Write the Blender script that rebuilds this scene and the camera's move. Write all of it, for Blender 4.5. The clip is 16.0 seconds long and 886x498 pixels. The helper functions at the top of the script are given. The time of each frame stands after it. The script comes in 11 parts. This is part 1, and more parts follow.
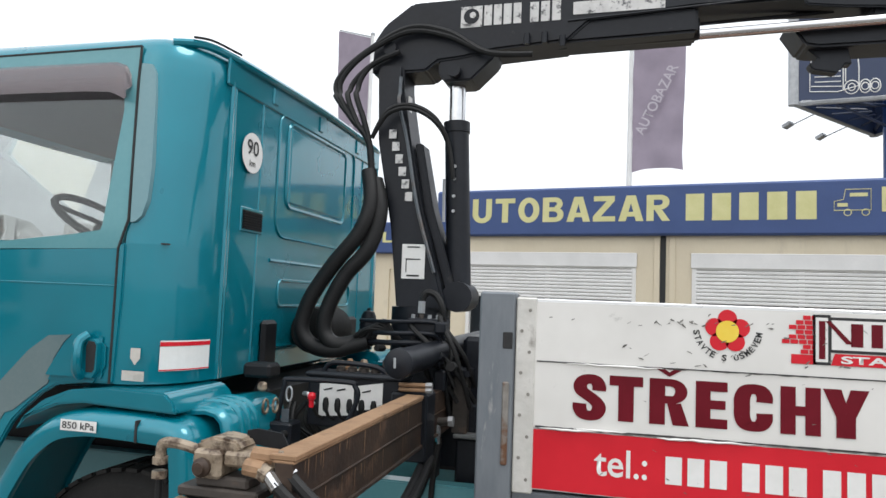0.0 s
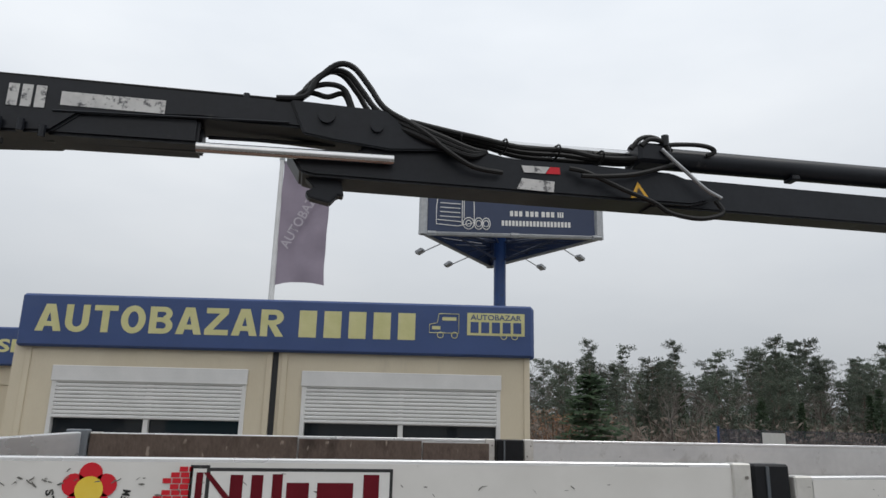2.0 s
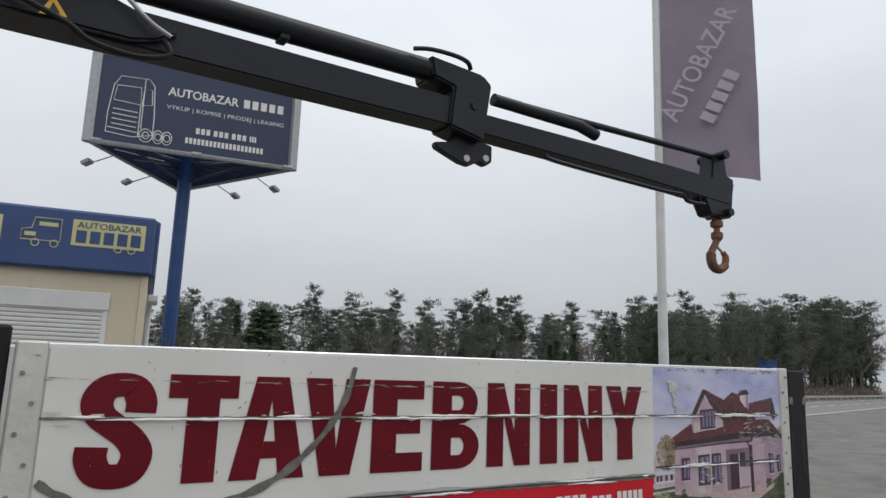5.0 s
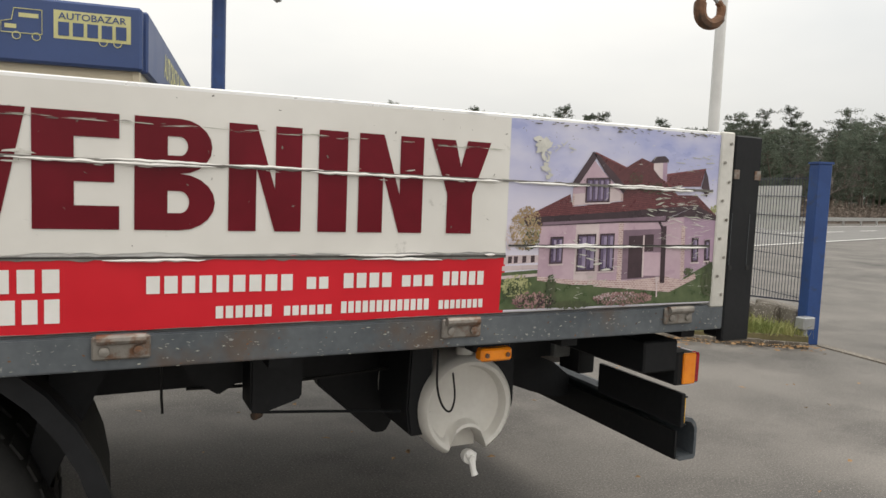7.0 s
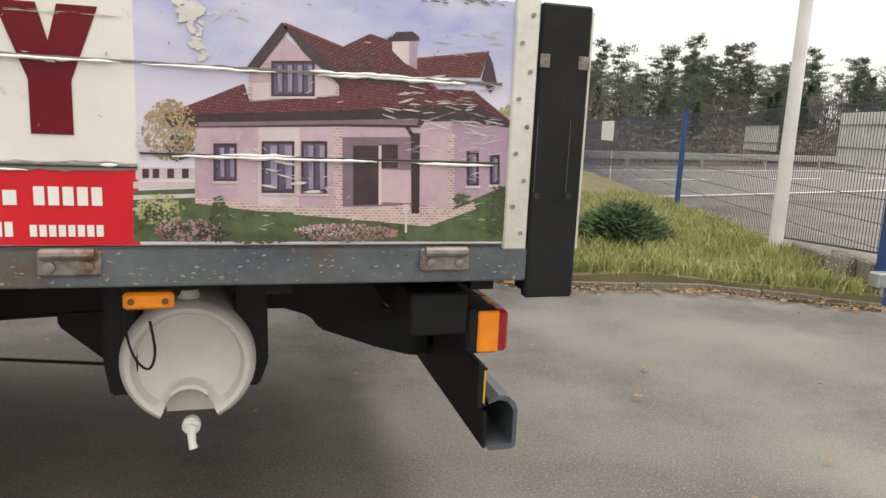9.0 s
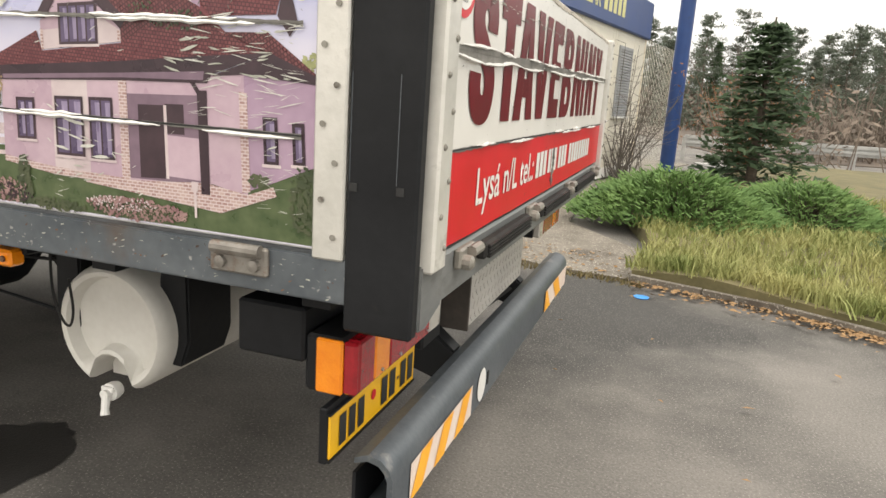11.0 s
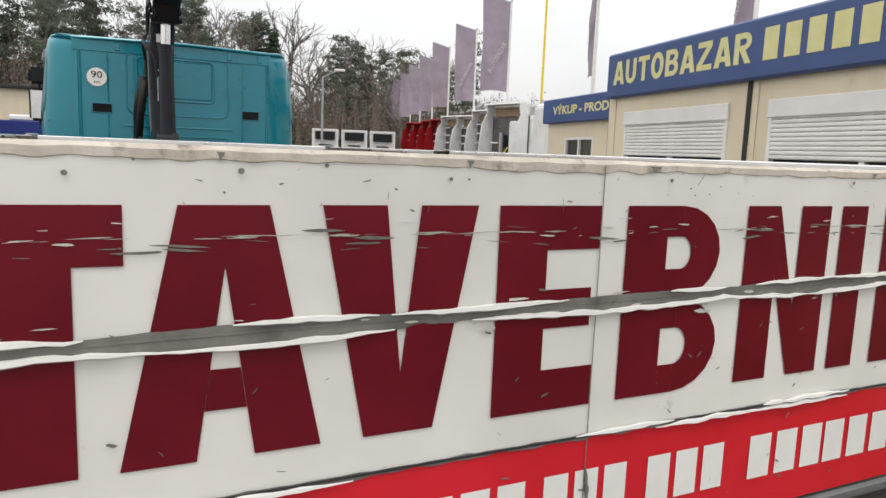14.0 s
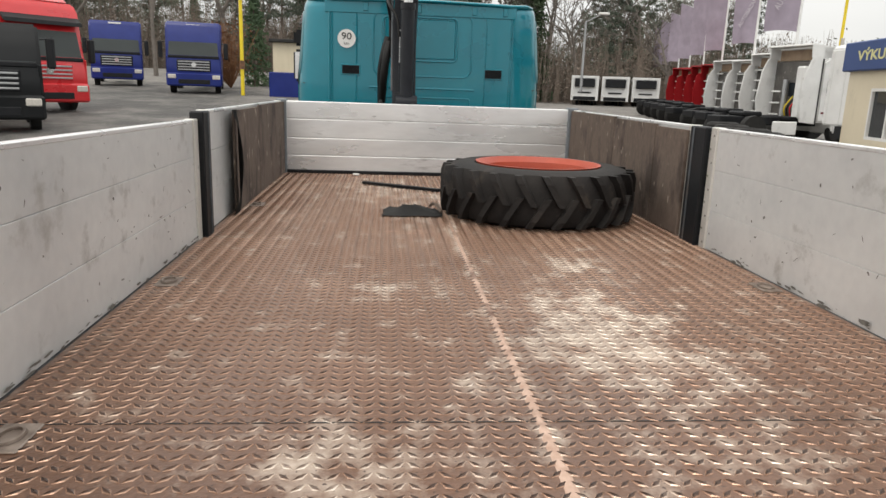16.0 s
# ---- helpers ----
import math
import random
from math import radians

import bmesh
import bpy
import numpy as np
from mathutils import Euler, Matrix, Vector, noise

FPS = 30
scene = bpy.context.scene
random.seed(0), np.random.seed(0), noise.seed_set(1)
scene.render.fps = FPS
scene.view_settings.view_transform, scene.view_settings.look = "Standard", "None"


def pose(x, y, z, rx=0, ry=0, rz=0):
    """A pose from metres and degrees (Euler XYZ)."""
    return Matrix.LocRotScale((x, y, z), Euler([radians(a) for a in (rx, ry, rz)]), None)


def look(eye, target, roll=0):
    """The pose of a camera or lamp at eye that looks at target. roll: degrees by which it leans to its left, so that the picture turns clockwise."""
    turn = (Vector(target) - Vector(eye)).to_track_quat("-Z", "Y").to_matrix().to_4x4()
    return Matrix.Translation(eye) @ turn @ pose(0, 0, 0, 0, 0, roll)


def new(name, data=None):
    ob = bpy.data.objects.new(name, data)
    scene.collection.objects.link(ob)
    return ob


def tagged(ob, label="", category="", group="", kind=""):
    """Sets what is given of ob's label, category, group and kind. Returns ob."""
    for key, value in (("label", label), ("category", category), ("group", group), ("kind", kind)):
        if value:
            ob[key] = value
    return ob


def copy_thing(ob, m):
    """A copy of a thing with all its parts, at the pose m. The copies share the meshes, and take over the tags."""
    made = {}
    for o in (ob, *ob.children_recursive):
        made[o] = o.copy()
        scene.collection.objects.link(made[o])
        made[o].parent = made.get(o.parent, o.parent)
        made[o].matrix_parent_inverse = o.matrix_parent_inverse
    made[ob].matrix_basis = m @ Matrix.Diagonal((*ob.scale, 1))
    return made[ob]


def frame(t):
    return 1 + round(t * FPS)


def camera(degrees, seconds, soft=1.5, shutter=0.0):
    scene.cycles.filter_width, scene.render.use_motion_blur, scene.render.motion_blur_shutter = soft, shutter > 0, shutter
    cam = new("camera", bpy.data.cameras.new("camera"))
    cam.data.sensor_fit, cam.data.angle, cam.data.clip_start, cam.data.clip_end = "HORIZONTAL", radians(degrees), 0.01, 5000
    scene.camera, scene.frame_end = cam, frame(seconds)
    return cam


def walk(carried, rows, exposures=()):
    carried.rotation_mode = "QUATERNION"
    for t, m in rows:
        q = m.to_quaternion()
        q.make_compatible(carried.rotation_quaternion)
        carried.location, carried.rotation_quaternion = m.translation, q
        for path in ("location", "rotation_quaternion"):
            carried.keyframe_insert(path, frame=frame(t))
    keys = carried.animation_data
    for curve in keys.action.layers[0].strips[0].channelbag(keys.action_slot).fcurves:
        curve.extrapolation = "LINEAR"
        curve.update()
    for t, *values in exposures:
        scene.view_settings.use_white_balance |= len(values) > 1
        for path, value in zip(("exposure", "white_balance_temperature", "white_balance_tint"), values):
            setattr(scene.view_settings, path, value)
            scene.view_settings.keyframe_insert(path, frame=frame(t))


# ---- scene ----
cam = camera(65.1, 16.0)
PATH = [
    (0, (-0.382, -0.049, 1.544), (-0.859, 1.888, 1.687), 2.2),
    (0.5, (-0.155, -0.003, 1.587), (-0.711, 1.894, 1.89), 2.0),
    (1, (0.049, 0.044, 1.619), (-0.455, 1.938, 2.019), 2.1),
    (1.5, (0.211, 0.14, 1.645), (0.112, 2.093, 2.068), 1.7),
    (2, (0.377, 0.227, 1.656), (0.783, 2.125, 2.138), 1.3),
    (2.5, (0.631, 0.226, 1.653), (1.357, 2.005, 2.209), 0.7),
    (3, (0.849, 0.218, 1.636), (1.732, 1.908, 2.241), 0.6),
    (3.5, (1.091, 0.267, 1.612), (2.149, 1.855, 2.211), 0.6),
    (3.7, (1.18, 0.293, 1.599), (2.296, 1.845, 2.185), 0.6),
    (5.8, (2.129, 0.363, 1.39), (3.15, 2.079, 1.506), 2.3),
    (6, (2.222, 0.372, 1.368), (3.232, 2.097, 1.419), 2.2),
    (6.5, (2.505, 0.369, 1.345), (3.467, 2.121, 1.273), 2.2),
    (7, (2.818, 0.406, 1.322), (3.703, 2.191, 1.159), 2.3),
    (7.5, (3.128, 0.46, 1.31), (3.992, 2.247, 1.064), 2.4),
    (8, (3.446, 0.442, 1.294), (4.252, 2.252, 1.024), 2.2),
    (8.5, (3.757, 0.485, 1.267), (4.441, 2.339, 0.959), 2.4),
    (9, (4.066, 0.526, 1.263), (4.603, 2.42, 0.912), 2.5),
    (9.2, (4.202, 0.527, 1.26), (4.67, 2.439, 0.905), 2.4),
    (11.3, (5.37, 1.176, 1.272), (4.584, 2.958, 0.82), 3.3),
    (11.5, (5.455, 1.267, 1.277), (4.563, 3.002, 0.837), 2.9),
    (12, (5.669, 1.504, 1.277), (4.524, 3.098, 0.889), 2.4),
    (12.5, (5.811, 1.779, 1.293), (4.436, 3.192, 0.958), 2.1),
    (13, (5.855, 2.112, 1.344), (4.351, 3.394, 1.029), 1.9),
    (13.5, (5.774, 2.445, 1.436), (4.143, 3.569, 1.159), 1.9),
    (14, (5.585, 2.659, 1.547), (3.801, 3.518, 1.271), 2.2),
    (14.5, (5.37, 2.815, 1.623), (3.52, 3.505, 1.304), 2.3),
    (15, (5.18, 2.922, 1.673), (3.316, 3.515, 1.261), 2.4),
    (15.2, (5.118, 2.917, 1.687), (3.242, 3.45, 1.244), 2.6),
    (15.5, (5.056, 2.914, 1.686), (3.148, 3.31, 1.235), 2.3),
    (16, (5.037, 2.953, 1.69), (3.096, 3.121, 1.241), 2.0),
]
walk(cam, [(t, look(eye, target, roll)) for t, eye, target, roll in PATH], exposures=[(0, 0.92, 6500, 10), (0.6, 0.75, 6500, 10), (1.0, 0.3, 6550, 10), (1.5, 0.16, 6600, 10), (2.5, -0.05, 6250, 10), (3.7, -0.1, 5950, 10), (5.8, 0.25, 6900, 10), (6.5, 0.42, 7100, 10), (7, 0.58, 7200, 10), (7.5, 0.76, 7300, 10), (8.3, 0.86, 7350, 10), (9.2, 1.0, 7400, 10), (11.3, 1.24, 7500, 10), (12.5, 1.15, 7200, 12), (13.5, 0.86, 6900, 12), (14.5, 0.74, 7000, 10), (15.0, 0.68, 7050, 10), (15.5, 0.64, 7150, 10), (16, 0.79, 7100, 10)])

# ---- world, sun, exposure ----
world = bpy.data.worlds.new("overcast_sky")
scene.world = world
world.use_nodes = True
wn, wl = world.node_tree.nodes, world.node_tree.links
wn.clear()
w_out, w_bg = wn.new("ShaderNodeOutputWorld"), wn.new("ShaderNodeBackground")
w_sky = wn.new("ShaderNodeTexSky")
w_sky.sky_type, w_sky.sun_disc = "NISHITA", False
w_sky.sun_elevation, w_sky.sun_rotation = radians(38), radians(200)
w_sky.air_density, w_sky.dust_density = 1.0, 6.0
w_tc, w_map = wn.new("ShaderNodeTexCoord"), wn.new("ShaderNodeMapping")
w_map.inputs["Scale"].default_value = (1.0, 1.0, 2.6)
w_noise = wn.new("ShaderNodeTexNoise")
w_noise.inputs["Scale"].default_value, w_noise.inputs["Detail"].default_value = 1.6, 5.0
w_ramp = wn.new("ShaderNodeValToRGB")
w_ramp.color_ramp.elements[0].position, w_ramp.color_ramp.elements[0].color = 0.25, (6.3, 6.75, 7.3, 1)
w_ramp.color_ramp.elements[1].position, w_ramp.color_ramp.elements[1].color = 0.75, (8.3, 8.6, 8.9, 1)
w_mix = wn.new("ShaderNodeMix")
w_mix.data_type = "RGBA"
w_mix.inputs["Factor"].default_value = 0.94
wl.new(w_tc.outputs["Generated"], w_map.inputs["Vector"])
wl.new(w_map.outputs["Vector"], w_noise.inputs["Vector"])
wl.new(w_noise.outputs["Fac"], w_ramp.inputs["Fac"])
wl.new(w_sky.outputs["Color"], w_mix.inputs["A"])
# an overcast sky is brighter overhead than at the horizon
w_xyz, w_rise, w_mul = wn.new("ShaderNodeSeparateXYZ"), wn.new("ShaderNodeMapRange"), wn.new("ShaderNodeVectorMath")
w_mul.operation = "SCALE"
w_rise.interpolation_type = "SMOOTHSTEP"
w_rise.inputs["From Min"].default_value, w_rise.inputs["From Max"].default_value = -0.12, 0.62
w_rise.inputs["To Min"].default_value, w_rise.inputs["To Max"].default_value = 0.58, 1.2
wl.new(w_tc.outputs["Generated"], w_xyz.inputs["Vector"])
wl.new(w_xyz.outputs["Z"], w_rise.inputs["Value"])
wl.new(w_ramp.outputs["Color"], w_mul.inputs[0])
wl.new(w_rise.outputs["Result"], w_mul.inputs["Scale"])
wl.new(w_mul.outputs["Vector"], w_mix.inputs["B"])
wl.new(w_mix.outputs["Result"], w_bg.inputs["Color"])
w_bg.inputs["Strength"].default_value = 0.1
wl.new(w_bg.outputs["Background"], w_out.inputs["Surface"])

sun_data = bpy.data.lights.new("sun", "SUN")
sun_data.energy, sun_data.angle, sun_data.color = 0.7, radians(25), (1.0, 0.97, 0.93)
sun = new("sun", sun_data)
sun.matrix_world = look((0, 0, 60), (-26, 12, 0))


# ---- materials ----
def surface(name, a, b, scale=6.0, rough=0.6, metal=0.0, bump=0.15, bump_scale=60.0, stain=None, stain_scale=1.6,
            stain_at=(0.55, 0.7), coat=0.0, rough_var=0.1, stretch=(1, 1, 1), spread=0.0, fine=0.25, spec=0.5, speck=None, spots=(), sheen=0.0):
    """A worn surface: two tones in patches, fine grain, stains with a shape of their own, relief."""
    m = bpy.data.materials.new(name)
    m.use_nodes = True
    n, l = m.node_tree.nodes, m.node_tree.links
    p = n["Principled BSDF"]
    tc, mp = n.new("ShaderNodeTexCoord"), n.new("ShaderNodeMapping")
    mp.inputs["Scale"].default_value = stretch
    l.new(tc.outputs["Object"], mp.inputs["Vector"])
    n1, n2 = n.new("ShaderNodeTexNoise"), n.new("ShaderNodeTexNoise")
    n1.inputs["Scale"].default_value, n1.inputs["Detail"].default_value = scale, 4.0
    n2.inputs["Scale"].default_value, n2.inputs["Detail"].default_value = bump_scale, 3.0
    l.new(mp.outputs["Vector"], n1.inputs["Vector"])
    l.new(mp.outputs["Vector"], n2.inputs["Vector"])
    fac = n.new("ShaderNodeMix")
    fac.inputs["Factor"].default_value = fine
    l.new(n1.outputs["Fac"], fac.inputs["A"])
    l.new(n2.outputs["Fac"], fac.inputs["B"])
    ramp = n.new("ShaderNodeValToRGB")
    ramp.color_ramp.elements[0].position, ramp.color_ramp.elements[0].color = 0.3, (*a, 1)
    ramp.color_ramp.elements[1].position, ramp.color_ramp.elements[1].color = 0.7, (*b, 1)
    l.new(fac.outputs["Result"], ramp.inputs["Fac"])
    colour = ramp.outputs["Color"]
    if spread:
        info, hsv = n.new("ShaderNodeObjectInfo"), n.new("ShaderNodeHueSaturation")
        rng = n.new("ShaderNodeMapRange")
        rng.inputs["To Min"].default_value, rng.inputs["To Max"].default_value = 1 - spread, 1 + spread
        l.new(info.outputs["Random"], rng.inputs["Value"])
        l.new(rng.outputs["Result"], hsv.inputs["Value"])
        l.new(colour, hsv.inputs["Color"])
        colour = hsv.outputs["Color"]
    if stain:
        n3 = n.new("ShaderNodeTexNoise")
        n3.inputs["Scale"].default_value, n3.inputs["Detail"].default_value, n3.inputs["Roughness"].default_value = stain_scale, 8.0, 0.65
        l.new(mp.outputs["Vector"], n3.inputs["Vector"])
        r3 = n.new("ShaderNodeValToRGB")
        r3.color_ramp.elements[0].position, r3.color_ramp.elements[1].position = stain_at
        level = n3.outputs["Fac"]
        for cx, cy, rx, ry, much in spots:   # places with more of the stain colour than the rest
            away, far_, add = n.new("ShaderNodeMapping"), n.new("ShaderNodeVectorMath"), n.new("ShaderNodeMath")
            away.inputs["Location"].default_value, away.inputs["Scale"].default_value = (-cx / rx, -cy / ry, 0), (1 / rx, 1 / ry, 0)
            far_.operation, add.operation = "LENGTH", "ADD"
            fade = n.new("ShaderNodeMapRange")
            fade.interpolation_type = "SMOOTHSTEP"
            fade.inputs["From Min"].default_value, fade.inputs["From Max"].default_value = 0.2, 1.3
            fade.inputs["To Min"].default_value, fade.inputs["To Max"].default_value = much, 0.0
            l.new(tc.outputs["Object"], away.inputs["Vector"])
            l.new(away.outputs["Vector"], far_.inputs[0])
            l.new(far_.outputs["Value"], fade.inputs["Value"])
            l.new(level, add.inputs[0])
            l.new(fade.outputs["Result"], add.inputs[1])
            level = add.outputs["Value"]
        l.new(level, r3.inputs["Fac"])
        mx = n.new("ShaderNodeMix")
        mx.data_type = "RGBA"
        mx.inputs["B"].default_value = (*stain, 1)
        l.new(r3.outputs["Color"], mx.inputs["Factor"])
        l.new(colour, mx.inputs["A"])
        colour = mx.outputs["Result"]
    if speck:                        # pale stones or chips: colour, size, share
        n4, r4, m4 = n.new("ShaderNodeTexNoise"), n.new("ShaderNodeValToRGB"), n.new("ShaderNodeMix")
        n4.inputs["Scale"].default_value, n4.inputs["Detail"].default_value = speck[1], 2.0
        r4.color_ramp.elements[0].position, r4.color_ramp.elements[1].position = speck[2], speck[2] + 0.06
        m4.data_type = "RGBA"
        m4.inputs["B"].default_value = (*speck[0], 1)
        l.new(mp.outputs["Vector"], n4.inputs["Vector"])
        l.new(n4.outputs["Fac"], r4.inputs["Fac"])
        l.new(r4.outputs["Color"], m4.inputs["Factor"])
        l.new(colour, m4.inputs["A"])
        colour = m4.outputs["Result"]
    l.new(colour, p.inputs["Base Color"])
    p.inputs["Specular IOR Level"].default_value = spec
    rr = n.new("ShaderNodeMapRange")
    rr.inputs["To Min"].default_value, rr.inputs["To Max"].default_value = max(0.02, rough - rough_var), min(1, rough + rough_var)
    l.new(n1.outputs["Fac"], rr.inputs["Value"])
    l.new(rr.outputs["Result"], p.inputs["Roughness"])
    p.inputs["Metallic"].default_value = metal
    p.inputs["Sheen Weight"].default_value, p.inputs["Sheen Roughness"].default_value = sheen, 0.35
    p.inputs["Sheen Tint"].default_value = (1.0, 0.72, 0.56, 1)
    p.inputs["Coat Weight"].default_value = coat
    p.inputs["Coat Roughness"].default_value = 0.06
    if bump:
        bp = n.new("ShaderNodeBump")
        bp.inputs["Strength"].default_value, bp.inputs["Distance"].default_value = bump, 0.004
        l.new(n2.outputs["Fac"], bp.inputs["Height"])
        l.new(bp.outputs["Normal"], p.inputs["Normal"])
    return m


def glassy(name, tint, rough=0.02, clear=0.0):
    m = bpy.data.materials.new(name)
    m.use_nodes = True
    p = m.node_tree.nodes["Principled BSDF"]
    p.inputs["Base Color"].default_value = (*tint, 1)
    p.inputs["Roughness"].default_value = rough
    p.inputs["IOR"].default_value = 1.5
    p.inputs["Transmission Weight"].default_value = clear
    return m


M = {}
DUSTY = ((2.9, 3.30, 2.3, 0.045, 0.10), (3.15, 3.68, 0.75, 0.36, 0.07), (3.9, 3.02, 0.5, 0.45, 0.05), (3.05, 3.60, 0.55, 0.24, 0.16), (2.25, 3.74, 0.25, 0.20, 0.14), (2.69, 2.98, 0.18, 0.24, 0.11), (3.85, 2.88, 0.20, 0.22, 0.11), (3.87, 3.72, 0.16, 0.16, 0.11), (3.80, 4.12, 0.2, 0.16, 0.10), (3.45, 3.20, 0.3, 0.12, 0.08), (3.36, 3.92, 0.2, 0.14, 0.09), (0.1, 2.9, 0.8, 0.55, 0.09), (0.9, 3.35, 0.9, 0.5, 0.05))
# spots deepen the stain near the tail, the apron and the west yard
M["asphalt"] = surface("asphalt", (0.09, 0.085, 0.079), (0.245, 0.228, 0.21), 1.3, 0.8, bump=0.55, bump_scale=90, stain=(0.057, 0.055, 0.053), stain_scale=0.6, stain_at=(0.50, 0.75), spots=((4.3, 5.75, 1.1, 0.6, 0.22), (3.2, 6.0, 1.1, 0.6, 0.22), (5.0, 5.25, 1.0, 0.8, 0.2), (4.5, 4.9, 1.2, 1.5, 0.18), (-24.0, -7.0, 17.0, 8.0, 0.22)), fine=0.45, speck=((0.265, 0.25, 0.23), 112, 0.608), spec=0.3)
M["teal"] = surface("teal_cab_paint", (0.0, 0.165, 0.222), (0.0, 0.21, 0.275), 2.5, 0.3, 0.3, bump=0.10, bump_scale=3.2, coat=1.0, spec=0.2, stain=(0.02, 0.21, 0.245), stain_scale=3.0, stain_at=(0.6, 0.85))
M["teal_dull"] = surface("grey_teal_plastic", (0.13, 0.26, 0.29), (0.18, 0.31, 0.34), 3, 0.45, bump=0.05)
M["teal_frame"] = surface("weathered_teal_paint", (0.06, 0.24, 0.27), (0.10, 0.29, 0.32), 3, 0.35, bump=0.04, coat=0.4)
M["black_steel"] = surface("black_painted_steel", (0.006, 0.0065, 0.008), (0.016, 0.017, 0.019), 4, 0.5, 0.0, bump=0.12, bump_scale=50, stain=(0.04, 0.038, 0.036), stain_scale=5, stain_at=(0.66, 0.8), spec=0.22)
M["crane_paint"] = surface("black_crane_paint", (0.006, 0.0072, 0.0105), (0.014, 0.0165, 0.022), 5, 0.42, 0.0, bump=0.12, bump_scale=40, stain=(0.07, 0.068, 0.066), stain_scale=9, stain_at=(0.66, 0.76), spec=0.3)
M["frame_grey"] = surface("grey_painted_beam", (0.06, 0.072, 0.085), (0.135, 0.15, 0.163), 5, 0.5, 0.1, bump=0.2, bump_scale=40, stain=(0.115, 0.07, 0.042), stain_scale=3.0, stain_at=(0.55, 0.74), speck=((0.3, 0.3, 0.29), 70, 0.69))
M["scratched"] = surface("scratched_grey_post", (0.12, 0.14, 0.16), (0.22, 0.235, 0.25), 6, 0.5, 0.1, bump=0.2, stain=(0.45, 0.43, 0.4), stain_scale=9, stain_at=(0.6, 0.7), stretch=(1, 1, 0.25))
M["alu"] = surface("worn_aluminium", (0.74, 0.74, 0.74), (0.92, 0.92, 0.92), 2.5, 0.30, 0.55, bump=0.1, bump_scale=14, stain=(0.36, 0.35, 0.34), stain_scale=5, stain_at=(0.58, 0.78), stretch=(1, 0.6, 2.6), rough_var=0.16)
M["alu_inner"] = surface("dull_aluminium_planks", (0.55, 0.555, 0.555), (0.73, 0.73, 0.72), 2.2, 0.42, 0.25, bump=0.12, bump_scale=25, stain=(0.36, 0.35, 0.33), stain_scale=5, stain_at=(0.58, 0.74))
M["alu_cap"] = surface("riveted_aluminium_cap", (0.55, 0.54, 0.5), (0.72, 0.7, 0.66), 9, 0.45, 0.4, bump=0.25, stain=(0.3, 0.28, 0.25), stain_scale=9, stain_at=(0.6, 0.75))
M["film_white"] = surface("white_vinyl_film", (0.66, 0.645, 0.61), (0.76, 0.745, 0.71), 4, 0.32, bump=0.08, bump_scale=14, stain=(0.40, 0.39, 0.36), stain_scale=9, stain_at=(0.66, 0.76))
M["film_red"] = surface("red_vinyl_film", (0.54, 0.009, 0.02), (0.66, 0.016, 0.03), 4, 0.36, bump=0.06, bump_scale=14, stain=(0.6, 0.25, 0.22), stain_scale=11, stain_at=(0.72, 0.8), spec=0.35)
M["maroon"] = surface("maroon_vinyl_letters", (0.105, 0.002, 0.008), (0.15, 0.004, 0.013), 5, 0.34, bump=0.05, bump_scale=20, stain=(0.26, 0.09, 0.10), stain_scale=12, stain_at=(0.7, 0.8), spec=0.25)
M["letter_white"] = surface("white_vinyl_letters", (0.7, 0.69, 0.66), (0.8, 0.79, 0.77), 8, 0.35, bump=0.03)
M["worn_letter"] = surface("worn_white_paint", (0.50, 0.49, 0.48), (0.68, 0.67, 0.65), 14, 0.5, bump=0.1, stain=(0.10, 0.10, 0.105), stain_scale=26, stain_at=(0.54, 0.62))
M["ink"] = surface("black_print", (0.015, 0.015, 0.016), (0.03, 0.03, 0.03), 8, 0.5, bump=0.03)
M["rubber"] = surface("black_rubber", (0.011, 0.011, 0.011), (0.026, 0.025, 0.024), 6, 0.75, bump=0.3, bump_scale=70, stain=(0.07, 0.063, 0.055), stain_scale=4, stain_at=(0.58, 0.78), spec=0.25)
M["hose"] = surface("black_hydraulic_hose", (0.007, 0.007, 0.0075), (0.016, 0.016, 0.016), 9, 0.55, bump=0.3, bump_scale=120, spec=0.3)
M["chrome"] = surface("chromed_rod", (0.6, 0.6, 0.6), (0.75, 0.75, 0.75), 5, 0.18, 1.0, bump=0.02)
M["rust"] = surface("rusty_steel", (0.13, 0.06, 0.03), (0.26, 0.13, 0.07), 7, 0.75, 0.1, bump=0.4, bump_scale=60, stain=(0.04, 0.035, 0.03), stain_scale=4, stain_at=(0.5, 0.65))
M["plastic_white"] = surface("dirty_white_plastic", (0.58, 0.56, 0.52), (0.70, 0.685, 0.645), 5, 0.5, bump=0.06, stain=(0.4, 0.37, 0.32), stain_scale=5, stain_at=(0.6, 0.8))
M["amber"] = surface("amber_lens", (0.85, 0.22, 0.01), (0.95, 0.3, 0.015), 30, 0.2, bump=0.3, bump_scale=150, coat=0.6)
M["red_lens"] = surface("red_lens", (0.24, 0.004, 0.010), (0.40, 0.008, 0.018), 30, 0.2, bump=0.3, bump_scale=150, coat=0.6)
M["clear_lens"] = surface("milky_lens", (0.45, 0.42, 0.38), (0.6, 0.57, 0.52), 20, 0.3, bump=0.2, coat=0.4)
M["plate"] = surface("yellow_plate", (0.75, 0.40, 0.015), (0.85, 0.47, 0.03), 9, 0.4, bump=0.05)
M["stripe_orange"] = surface("orange_reflective_stripe", (0.85, 0.36, 0.02), (0.95, 0.46, 0.04), 12, 0.4, bump=0.1)
